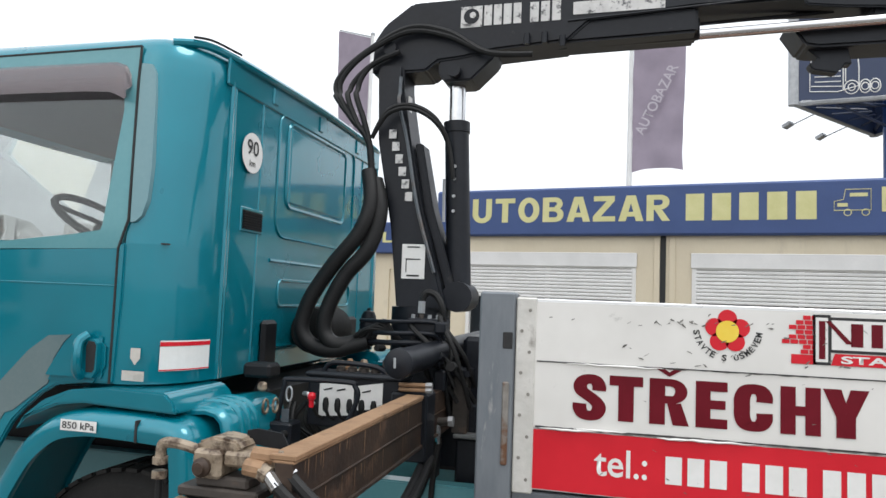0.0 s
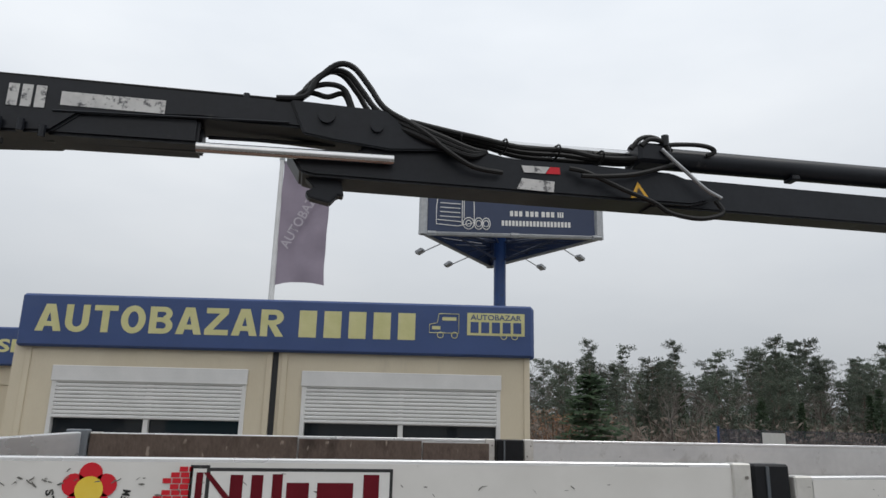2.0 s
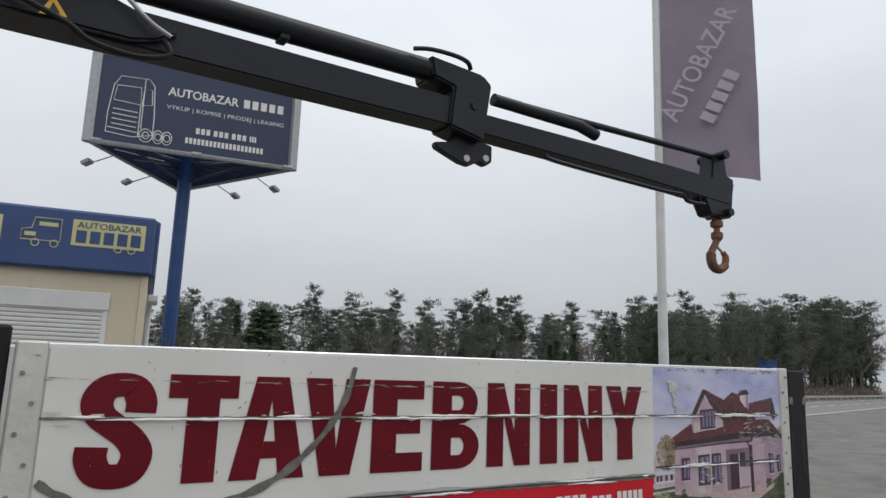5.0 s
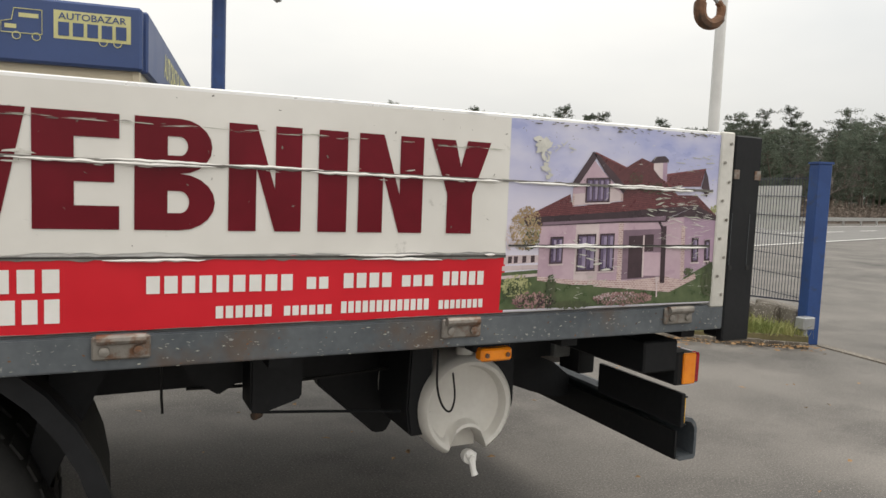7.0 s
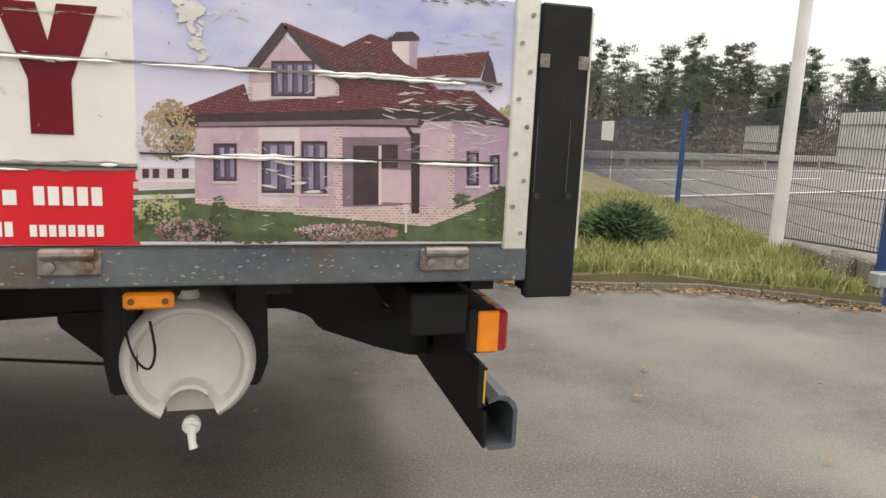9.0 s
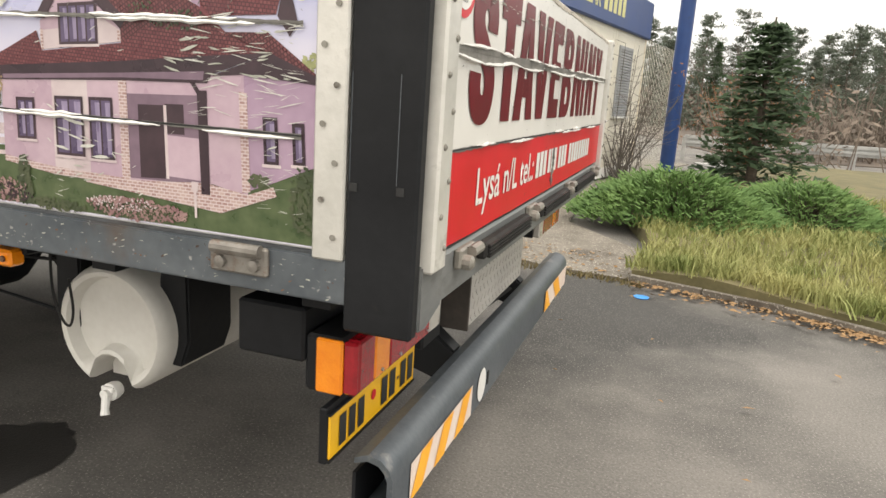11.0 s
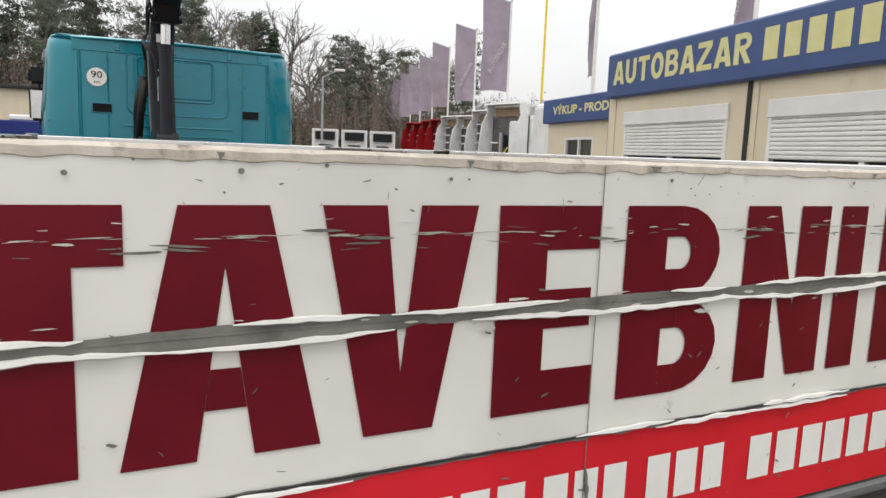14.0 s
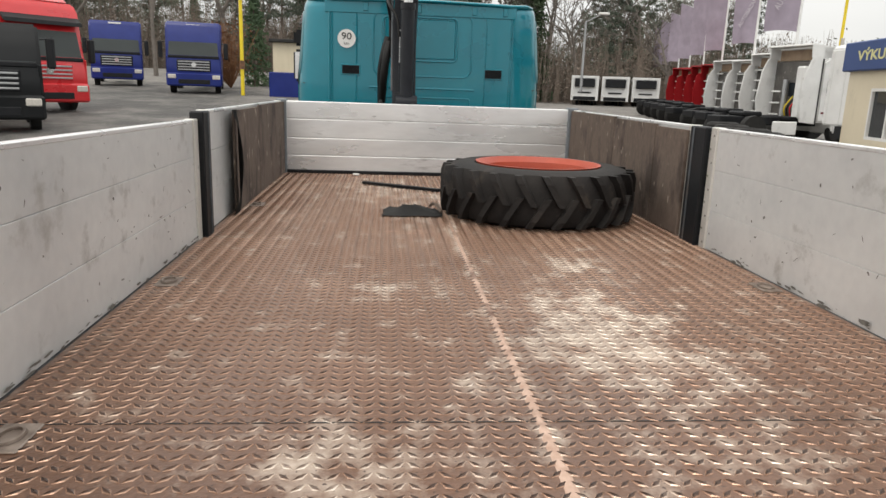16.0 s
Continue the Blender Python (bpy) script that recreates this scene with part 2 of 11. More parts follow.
M["stripe_white"] = surface("pinkish_reflective_stripe", (0.7, 0.55, 0.47), (0.8, 0.68, 0.6), 12, 0.4, bump=0.1)
M["bumper"] = surface("worn_grey_bumper", (0.05, 0.062, 0.075), (0.12, 0.135, 0.15), 4, 0.42, 0.2, bump=0.15, stain=(0.3, 0.29, 0.28), stain_scale=8, stain_at=(0.62, 0.78))
M["checker"] = surface("tread_plate_aluminium", (0.42, 0.40, 0.38), (0.55, 0.53, 0.5), 5, 0.5, 0.35, bump=0.2, stain=(0.3, 0.28, 0.25), stain_scale=6, stain_at=(0.55, 0.75))
M["sandwich"] = surface("cream_sandwich_panel", (0.62, 0.54, 0.40), (0.70, 0.62, 0.47), 2, 0.5, bump=0.05, stain=(0.48, 0.42, 0.33), stain_scale=3, stain_at=(0.6, 0.85), stretch=(1, 1, 0.3))
M["sign_blue"] = surface("blue_fascia", (0.030, 0.062, 0.18), (0.042, 0.08, 0.22), 2, 0.45, bump=0.03, stain=(0.05, 0.085, 0.2), stain_scale=3, stain_at=(0.55, 0.85))
M["sign_yellow"] = surface("pale_yellow_letters", (0.56, 0.54, 0.24), (0.66, 0.63, 0.33), 6, 0.5, bump=0.03)
M["shutter"] = surface("white_roller_shutter", (0.66, 0.655, 0.64), (0.76, 0.75, 0.735), 4, 0.45, bump=0.03)
M["shutter_grey"] = surface("grey_roller_shutter", (0.25, 0.26, 0.27), (0.32, 0.33, 0.34), 4, 0.5, bump=0.03)
M["trim_white"] = surface("white_trim", (0.68, 0.67, 0.65), (0.78, 0.77, 0.75), 5, 0.45, bump=0.03)
M["dark_gap"] = surface("dark_joint", (0.015, 0.015, 0.016), (0.03, 0.03, 0.03), 5, 0.8, bump=0.1)
M["pane"] = glassy("window_glass", (0.02, 0.024, 0.028), 0.04)
M["cab_glass"] = glassy("cab_glass", (0.90, 0.96, 0.93), 0.0, 1.0)
M["visor"] = glassy("smoked_visor", (0.42, 0.36, 0.38), 0.12, 0.75)
M["pole_blue"] = surface("blue_pole_paint", (0.012, 0.045, 0.17), (0.022, 0.07, 0.23), 4, 0.4, bump=0.06, stain=(0.035, 0.045, 0.07), stain_scale=5, stain_at=(0.58, 0.75))
M["billboard"] = surface("navy_billboard", (0.018, 0.032, 0.08), (0.028, 0.045, 0.10), 2, 0.4, bump=0.02)
M["galv"] = surface("galvanised_steel", (0.32, 0.33, 0.34), (0.44, 0.45, 0.46), 12, 0.45, 0.6, bump=0.05)
M["pole_white"] = surface("white_pole", (0.62, 0.62, 0.61), (0.75, 0.75, 0.74), 5, 0.35, bump=0.02)
M["flag"] = surface("faded_mauve_flag", (0.26, 0.22, 0.27), (0.33, 0.28, 0.34), 2.5, 0.85, bump=0.1, bump_scale=150)
M["flag_ink"] = surface("faded_flag_print", (0.42, 0.39, 0.43), (0.5, 0.46, 0.5), 5, 0.85, bump=0.05)
M["grass"] = surface("meadow_soil", (0.085, 0.08, 0.035), (0.18, 0.15, 0.075), 3, 0.9, bump=0.6, bump_scale=40)
M["blade"] = surface("grass_blades", (0.15, 0.20, 0.05), (0.45, 0.42, 0.18), 2.6, 0.8, bump=0.0)
M["concrete"] = surface("weathered_concrete", (0.125, 0.108, 0.088), (0.235, 0.21, 0.178), 2.5, 0.9, bump=0.9, bump_scale=70, stain=(0.075, 0.062, 0.05), stain_scale=1.4, stain_at=(0.5, 0.7), speck=((0.42, 0.38, 0.33), 60, 0.6))
M["juniper"] = surface("juniper_green", (0.06, 0.135, 0.032), (0.15, 0.25, 0.07), 4, 0.75, bump=0.0)
# greens lightened and greyed to stand in for haze over the wood
M["needles"] = surface("pine_needles", (0.078, 0.098, 0.075), (0.135, 0.16, 0.12), 0.8, 0.85, bump=0.0, spread=0.3)
M["needles_far"] = surface("spruce_needles", (0.035, 0.065, 0.036), (0.085, 0.125, 0.065), 0.8, 0.85, bump=0.0, spread=0.3)
for one in ("needles", "needles_far"):      # thin needles also pass light on
    nt = M[one].node_tree
    base_, end_ = nt.nodes["Principled BSDF"], nt.nodes["Material Output"]
    thru, both = nt.nodes.new("ShaderNodeBsdfTranslucent"), nt.nodes.new("ShaderNodeMixShader")
    both.inputs["Fac"].default_value = 0.4
    nt.links.new(base_.inputs["Base Color"].links[0].from_socket, thru.inputs["Color"])
    nt.links.new(base_.outputs["BSDF"], both.inputs[1])
    nt.links.new(thru.outputs["BSDF"], both.inputs[2])
    nt.links.new(both.outputs["Shader"], end_.inputs["Surface"])
# browns lightened as well, for the haze over the far wood
M["bark"] = surface("pine_bark", (0.08, 0.066, 0.055), (0.17, 0.13, 0.105), 6, 0.9, bump=0.4, bump_scale=20)
M["twig"] = surface("bare_branches", (0.10, 0.088, 0.078), (0.18, 0.155, 0.135), 4, 0.9, bump=0.2)
M["brush"] = surface("brown_undergrowth", (0.095, 0.077, 0.065), (0.19, 0.15, 0.12), 0.7, 0.95, bump=0.0, spread=0.3)
M["plywood"] = surface("weathered_plywood", (0.095, 0.068, 0.053), (0.205, 0.155, 0.125), 5, 0.8, bump=0.5, bump_scale=60, stain=(0.055, 0.038, 0.03), stain_scale=5, stain_at=(0.46, 0.62), stretch=(1, 1, 0.45), fine=0.3, speck=((0.34, 0.28, 0.23), 24, 0.66))
M["bed_floor"] = surface("rusty_tread_floor", (0.084, 0.037, 0.019), (0.19, 0.097, 0.059), 2.2, 0.36, 0.15, bump=0.45, bump_scale=80, stain=(0.46, 0.37, 0.30), stain_scale=9.0, stain_at=(0.56, 0.80), spots=DUSTY, sheen=0.5, fine=0.4, speck=((0.05, 0.024, 0.016), 70, 0.64))
M["tread_top"] = surface("dark_tread_tops", (0.035, 0.018, 0.012), (0.10, 0.052, 0.034), 3.5, 0.3, 0.3, bump=0.2, stain=(0.40, 0.31, 0.25), stain_scale=9.0, stain_at=(0.62, 0.85), spots=DUSTY)
# worn rims, made paler so their colour also carries the edges' glint
M["tread_bar"] = surface("pale_worn_rims", (0.28, 0.15, 0.095), (0.52, 0.34, 0.25), 2.6, 0.25, 0.45, bump=0.1, stain=(0.80, 0.70, 0.60), stain_scale=9.0, stain_at=(0.55, 0.74), spots=DUSTY, sheen=0.5)
M["primer"] = surface("red_rim_paint", (0.35, 0.045, 0.02), (0.45, 0.08, 0.04), 5, 0.5, bump=0.1)
M["tractor_rubber"] = surface("old_tractor_rubber", (0.012, 0.011, 0.011), (0.032, 0.028, 0.026), 5, 0.75, bump=0.3, bump_scale=60, stain=(0.09, 0.07, 0.055), stain_scale=4, stain_at=(0.58, 0.78), spec=0.25)
M["yellow_post"] = surface("yellow_post_paint", (0.72, 0.55, 0.02), (0.82, 0.63, 0.04), 5, 0.5, bump=0.05)
M["rail"] = surface("grey_guard_rail", (0.38, 0.38, 0.37), (0.5, 0.5, 0.49), 6, 0.5, 0.4, bump=0.05)
M["leaf"] = surface("dry_leaves", (0.22, 0.12, 0.05), (0.38, 0.24, 0.12), 30, 0.8, bump=0.0)
# glass colour raised to stand in for the sky mirrored in it
M["lorry_glass"] = glassy("lorry_windscreen", (0.10, 0.115, 0.115), 0.06)
M["cab_white"] = surface("white_cab_paint", (0.62, 0.62, 0.61), (0.75, 0.75, 0.74), 2, 0.3, bump=0.02, coat=0.4, stain=(0.5, 0.49, 0.47), stain_scale=4, stain_at=(0.6, 0.8))
M["cab_red"] = surface("red_cab_paint", (0.5, 0.012, 0.018), (0.6, 0.02, 0.025), 2, 0.3, bump=0.02, coat=0.5)
M["cab_blue"] = surface("blue_cab_paint", (0.006, 0.016, 0.13), (0.010, 0.024, 0.17), 2, 0.35, bump=0.02, coat=0.2, spec=0.25)
M["cab_dark_red"] = surface("dark_red_cab_paint", (0.26, 0.008, 0.012), (0.34, 0.014, 0.018), 2, 0.4, bump=0.02, spec=0.25)
M["sandwich_pale"] = surface("pale_sandwich_panel", (0.64, 0.605, 0.52), (0.72, 0.685, 0.60), 2, 0.5, bump=0.05, stain=(0.5, 0.47, 0.40), stain_scale=3, stain_at=(0.6, 0.85), stretch=(1, 1, 0.3))
M["dirty_beam"] = surface("dirty_grey_beam", (0.10, 0.11, 0.115), (0.21, 0.212, 0.208), 4, 0.5, 0.1, bump=0.2, bump_scale=40, stain=(0.05, 0.047, 0.043), stain_scale=4, stain_at=(0.55, 0.72), stretch=(1, 0.6, 1.6))
M["cab_black"] = surface("black_cab_paint", (0.004, 0.005, 0.006), (0.008, 0.009, 0.010), 2, 0.4, bump=0.02, coat=0.05, spec=0.25)
M["interior"] = surface("dark_cab_trim", (0.03, 0.03, 0.032), (0.06, 0.06, 0.06), 5, 0.8, bump=0.1)


# ---- mesh helpers ----
IDENT = Matrix.Identity(4)
WORLD_AT = {}


def thing(name, at, label, category, group="", kind=""):
    ob = new(name)
    ob.empty_display_size = 0.1
    ob.matrix_basis = pose(*at)
    WORLD_AT[ob] = ob.matrix_basis.copy()
    return tagged(ob, label, category, group, kind)


def mesh_from(bm, name, material, smooth=True, sharp=32):
    me = bpy.data.meshes.new(name)
    bm.normal_update()
    bm.to_mesh(me)
    bm.free()
    for one in material if isinstance(material, (list, tuple)) else (material,):
        me.materials.append(M[one])
    if smooth:
        me.shade_smooth()
        me.set_sharp_from_angle(angle=radians(sharp))
    return me


def part(name, bm, material, parent, label="", smooth=True, sharp=32):
    me = bm if isinstance(bm, bpy.types.Mesh) else mesh_from(bm, name, material, smooth, sharp)
    ob = new(name, me)
    if parent is not None:
        ob.parent = parent
        ob.matrix_parent_inverse = WORLD_AT[parent].inverted()
    WORLD_AT[ob] = IDENT.copy()
    if label:
        ob["label"] = label
    return ob


def solo(name, bm, material, label, category, group="", kind="", smooth=True, sharp=32):
    ob = part(name, bm, material, None, smooth=smooth, sharp=sharp)
    return tagged(ob, label, category, group, kind)


def box(bm, x0, x1, y0, y1, z0, z1, bevel=0.0, m=None, seg=1):
    vs = [bm.verts.new((x, y, z)) for x in (x0, x1) for y in (y0, y1) for z in (z0, z1)]
    fs = [bm.faces.new([vs[i] for i in q]) for q in ((0, 1, 3, 2), (4, 6, 7, 5), (0, 4, 5, 1), (2, 3, 7, 6), (0, 2, 6, 4), (1, 5, 7, 3))]
    if bevel:
        es = list({e for f in fs for e in f.edges})
        made = bmesh.ops.bevel(bm, geom=es, offset=bevel, segments=seg, affect="EDGES", clamp_overlap=True)
        vs = list({v for v in made["verts"]} | {v for v in vs if v.is_valid})
    if m is not None:
        bmesh.ops.transform(bm, matrix=m, verts=[v for v in vs if v.is_valid])
    return bm


def boxes(*all_, bevel=0.0):
    bm = bmesh.new()
    for one in all_:
        box(bm, *one, bevel=bevel)
    return bm


def prism(bm, pts, axis, a, b, bevel=0.0):
    """A polygon in the plane across axis, pushed from a to b along it. For y the pts are (x, z), for x (y, z), for z (x, y)."""
    def place(p, d):
        return {"x": (d, p[0], p[1]), "y": (p[0], d, p[1]), "z": (p[0], p[1], d)}[axis]
    lo, hi = [bm.verts.new(place(p, a)) for p in pts], [bm.verts.new(place(p, b)) for p in pts]
    fs = [bm.faces.new(lo), bm.faces.new(hi[::-1])]
    k = len(pts)
    fs += [bm.faces.new([lo[i], hi[i], hi[(i + 1) % k], lo[(i + 1) % k]][::-1]) for i in range(k)]
    bmesh.ops.recalc_face_normals(bm, faces=fs)
    if bevel:
        bmesh.ops.bevel(bm, geom=list({e for f in fs for e in f.edges}), offset=bevel, segments=2, affect="EDGES", clamp_overlap=True)
    return bm


def ring_frame(d):
    d = Vector(d).normalized()
    a = d.orthogonal().normalized()
    return a, d.cross(a)


def tube(bm, pts, r, seg=8, caps=True, closed=False):
    """A round bar along points; r is one radius or one for each point."""
    pts = [Vector(p) for p in pts]
    k = len(pts)
    rs = r if isinstance(r, (list, tuple)) else [r] * k
    rings, a = [], None
    for i, p in enumerate(pts):
        d = (pts[(i + 1) % k] - pts[i - 1]) if closed or 0 < i < k - 1 else (pts[1] - pts[0] if i == 0 else pts[-1] - pts[-2])
        d.normalize()
        a = ring_frame(d)[0] if a is None else (a - d * a.dot(d)).normalized()
        b = d.cross(a)
        rings.append([bm.verts.new(p + (a * math.cos(2 * math.pi * j / seg) + b * math.sin(2 * math.pi * j / seg)) * rs[i]) for j in range(seg)])
    for i in range(k if closed else k - 1):
        u, v = rings[i], rings[(i + 1) % k]
        for j in range(seg):
            bm.faces.new((u[j], u[(j + 1) % seg], v[(j + 1) % seg], v[j]))
    if caps and not closed:
        bm.faces.new(rings[0][::-1])
        bm.faces.new(rings[-1])
    return bm


def smooth_path(pts, step=6):
    pts = [Vector(p) for p in pts]
    out = []
    for i in range(len(pts) - 1):
        p0, p1, p2, p3 = pts[max(0, i - 1)], pts[i], pts[i + 1], pts[min(len(pts) - 1, i + 2)]
        for s in range(step):
            t = s / step
            out.append(0.5 * (2 * p1 + (p2 - p0) * t + (2 * p0 - 5 * p1 + 4 * p2 - p3) * t * t + (3 * p1 - p0 - 3 * p2 + p3) * t ** 3))
    return out + [pts[-1]]


def lathe(bm, profile, axis, centre, seg=32):
    """Turns (radius, along) pairs about an axis through the centre."""
    c = Vector(centre)
    d = Vector({"x": (1, 0, 0), "y": (0, 1, 0), "z": (0, 0, 1)}[axis])
    a, b = ring_frame(d)
    rings = [[bm.verts.new(c + d * h + (a * math.cos(2 * math.pi * j / seg) + b * math.sin(2 * math.pi * j / seg)) * r) for j in range(seg)] for r, h in profile]
    for u, v in zip(rings, rings[1:]):
        for j in range(seg):
            bm.faces.new((u[j], u[(j + 1) % seg], v[(j + 1) % seg], v[j]))
    bm.faces.new(rings[0][::-1])
    bm.faces.new(rings[-1])
    bmesh.ops.recalc_face_normals(bm, faces=bm.faces)
    return bm


def flat(bm, pts, o, u, v, lift=0.0):
    """A polygon of (across, up) pairs laid on a plane through o."""
    o, u, v = Vector(o), Vector(u), Vector(v)
    n = u.cross(v).normalized() * lift
    return bm.faces.new([bm.verts.new(o + u * p[0] + v * p[1] + n) for p in pts])


def rect(x0, x1, y0, y1):
    return [(x0, y0), (x1, y0), (x1, y1), (x0, y1)]


def round_pts(cx, cy, rx, ry=None, k=28):
    ry = rx if ry is None else ry
    return [(cx + rx * math.cos(2 * math.pi * i / k), cy + ry * math.sin(2 * math.pi * i / k)) for i in range(k)]


def lettering(name, words, material, parent, o, u, v, x0, x1, y0, y1, lift=0.003, bold=0.0, turn=0.0, label="", spacing=1.0):
    """Words in the built-in font, filling the rectangle x0..x1, y0..y1 of the plane through o, or turned within it."""
    cu = bpy.data.curves.new(name, "FONT")
    cu.body, cu.offset, cu.resolution_u, cu.space_character = words, bold, 3, spacing
    tmp = new(name, cu)
    dg = bpy.context.evaluated_depsgraph_get()
    dg.update()
    me = bpy.data.meshes.new_from_object(tmp.evaluated_get(dg))
    bpy.data.objects.remove(tmp)
    co = np.array([w.co[:] for w in me.vertices])
    lo, hi = co.min(0), co.max(0)
    o, u, v = Vector(o), Vector(u).normalized(), Vector(v).normalized()
    n = u.cross(v)
    ca, sa = math.cos(radians(turn)), math.sin(radians(turn))
    for w in me.vertices:
        fx, fy = (w.co.x - lo[0]) / (hi[0] - lo[0]), (w.co.y - lo[1]) / (hi[1] - lo[1])
        px, py = (fx - 0.5) * (x1 - x0), (fy - 0.5) * (y1 - y0)
        px, py = px * ca - py * sa + (x0 + x1) / 2, px * sa + py * ca + (y0 + y1) / 2
        w.co = o + u * px + v * py + n * lift
    me.materials.clear()
    me.materials.append(M[material])
    for p in me.polygons:
        p.material_index = 0
    return part(name, me, material, parent, label)


def sheet(name, polys, material, parent, o, u, v, lift=0.003, label="", step=0.0):
    u, v = Vector(u).normalized(), Vector(v).normalized()
    if name.endswith(("_bars", "_shapes")):       # each bar that stands for a letter is a piece of its own
        for pts in polys:
            bm = bmesh.new()
            flat(bm, pts, o, u, v, lift)
            ob = part("letter_bar" if name.endswith("_bars") else "logo_shape", bm, material, parent, label, smooth=False)
        return ob
    bm = bmesh.new()
    for i, pts in enumerate(polys):
        flat(bm, pts, o, u, v, lift + i * step)
    return part(name, bm, material, parent, label, smooth=False)


X, Y, Z = Vector((1, 0, 0)), Vector((0, 1, 0)), Vector((0, 0, 1))


def terrain(x, y):
    """The yard climbs gently to the west, less so along its north edge."""
    k = 0.05 - 0.037 * min(1.0, max(0.0, (y - 3.0) / 10.0))
    return k * min(52.0, max(0.0, -x - 8.0))

# ---- ground ----
def ground_mesh():
    xs = sorted({*[-600, -400, -250, -150, -100, -80, -62, -60], *range(-58, 22, 2), *[30, 45, 70, 120, 200, 350, 600]})
    ys = sorted({*[-400, -200, -100, -60, -40], *range(-30, 32, 2), *[40, 60, 100, 200, 350, 600]})
    bm = bmesh.new()
    rows = [[bm.verts.new((x, y, terrain(x, y))) for y in ys] for x in xs]
    for u, v in zip(rows, rows[1:]):
        for j in range(len(ys) - 1):
            bm.faces.new((u[j], v[j], v[j + 1], u[j + 1]))
    return bm


solo("ground", ground_mesh(), "asphalt", "worn grey asphalt yard with darker patches", "ground", kind="structure")

# ---- office building of two rows of cream modules ----
BA = radians(10.58)
BU, BV = Vector((math.cos(BA), -math.sin(BA), 0)), Vector((math.sin(BA), math.cos(BA), 0))
BO = Vector((3.19, 8.12, 0))          # front corner at the sign's right end
BM = Matrix(((BU.x, BV.x, 0, BO.x), (BU.y, BV.y, 0, BO.y), (0, 0, 1, 0), (0, 0, 0, 1)))


def in_building(bm):
    bmesh.ops.transform(bm, matrix=BM, verts=bm.verts)
    return bm


def bpart(name, bm, material, parent, label="", **k):
    return part(name, in_building(bm), material, parent, label, **k)


def slats(x0, x1, y, z0, z1, pitch=0.045, depth=0.012):
    """A roller shutter in the plane y, of curved slats."""
    n = max(1, round((z1 - z0) / pitch))
    h = (z1 - z0) / n
    for i in range(n):
        a = z0 + i * h
        bm = bmesh.new()
        prism(bm, [(y, a + 0.003), (y - depth, a + h * 0.3), (y - depth, a + h * 0.75), (y, a + h), (y + 0.006, a + h), (y + 0.006, a + 0.003)], "x", x0, x1)
        yield bm


office = thing("office_building", (BO.x - 3, BO.y + 3, 0), "cream sandwich-panel office of joined modules with blue fascia sign", "building")
SIGN0, SIGN1 = 2.41, 3.03
DEPTH = 6.4
W0 = 0.10                             # the wall lies behind the fascia's face
# front wall in pieces round two windows
front = ((-6.0, -5.62, 0.1, 2.45), (-5.62, -3.37, 0.1, 0.95), (-5.62, -3.37, 2.19, 2.45), (-3.37, -2.72, 0.1, 2.45),
         (-2.72, -0.38, 0.1, 0.95), (-2.72, -0.38, 2.19, 2.45), (-0.38, -0.03, 0.1, 2.45))
for a, b, c, d in front:
    bpart("wall_panel", boxes((a, b, W0, W0 + 0.12, c, d)), "sandwich", office)
bpart("joint_strip", boxes((-3.085, -3.02, W0 - 0.012, W0 - 0.002, 0.1, 2.42)), "dark_gap", office, "dark vertical joint between modules")
for a in (-5.98, -3.16, -2.98, -0.1):
    bpart("corner_trim", boxes((a, a + 0.07, W0 - 0.015, W0 - 0.002, 0.1, 2.42), bevel=0.004), "sandwich", office)
# east wall round three windows
EW = ((W0 + 0.12, 0.72, 0.1, 2.45), (0.72, 1.86, 0.1, 1.08), (0.72, 1.86, 2.16, 2.45), (1.86, 3.22, 0.1, 2.45), (3.22, 4.40, 0.1, 1.05), (3.22, 4.40, 2.16, 2.45),
      (4.40, 4.86, 0.1, 2.45), (4.86, 5.64, 0.1, 1.10), (4.86, 5.64, 2.16, 2.45), (5.64, DEPTH, 0.1, 2.45))
for a, b, c, d in EW:
    bpart("wall_panel", boxes((-0.15, -0.03, a, b, c, d)), "sandwich_pale", office)
for i in range(72):
    a = 0.25 + i * 0.128
    if not any(p < a + 0.02 and a < q for p, q in ((0.66, 1.92), (3.16, 4.46), (4.80, 5.70))):
        bpart("wall_rib", boxes((-0.032, -0.027, a, a + 0.02, 0.14, 2.42)), "sandwich_pale", office)
bpart("back_wall", boxes((-6.0, -0.03, DEPTH, DEPTH + 0.12, 0.1, 2.45)), "sandwich", office)
bpart("west_wall", boxes((-6.12, -6.0, W0, DEPTH + 0.12, 0.1, 2.45)), "sandwich", office)
bpart("roof", boxes((-6.1, -0.02, 0.08, DEPTH + 0.12, 2.45, 2.62)), "galv", office)
bpart("base_frame", boxes((-6.0, -0.04, W0 + 0.02, W0 + 0.10, -0.02, 0.1), (-0.14, -0.05, W0 + 0.02, DEPTH, -0.02, 0.1)), "dark_gap", office)
bpart("inner_floor", boxes((-5.98, -0.16, W0 + 0.13, DEPTH - 0.02, 0.08, 0.12)), "concrete", office)
bpart("base_rail", boxes((-0.035, -0.01, W0 + 0.01, DEPTH, 0.06, 0.22)), "trim_white", office)
fascia = bpart("fascia", boxes((-6.07, 0.0, 0.0, 0.14, SIGN0, SIGN1), bevel=0.025), "sign_blue", office, "long blue fascia board")
fascia_e = bpart("fascia", boxes((-0.14, 0.04, 0.16, DEPTH + 0.1, SIGN0, SIGN1), bevel=0.02), "sign_blue", office, "long blue fascia board")
FO = BM @ Vector((-6.07, 0.0, 0))


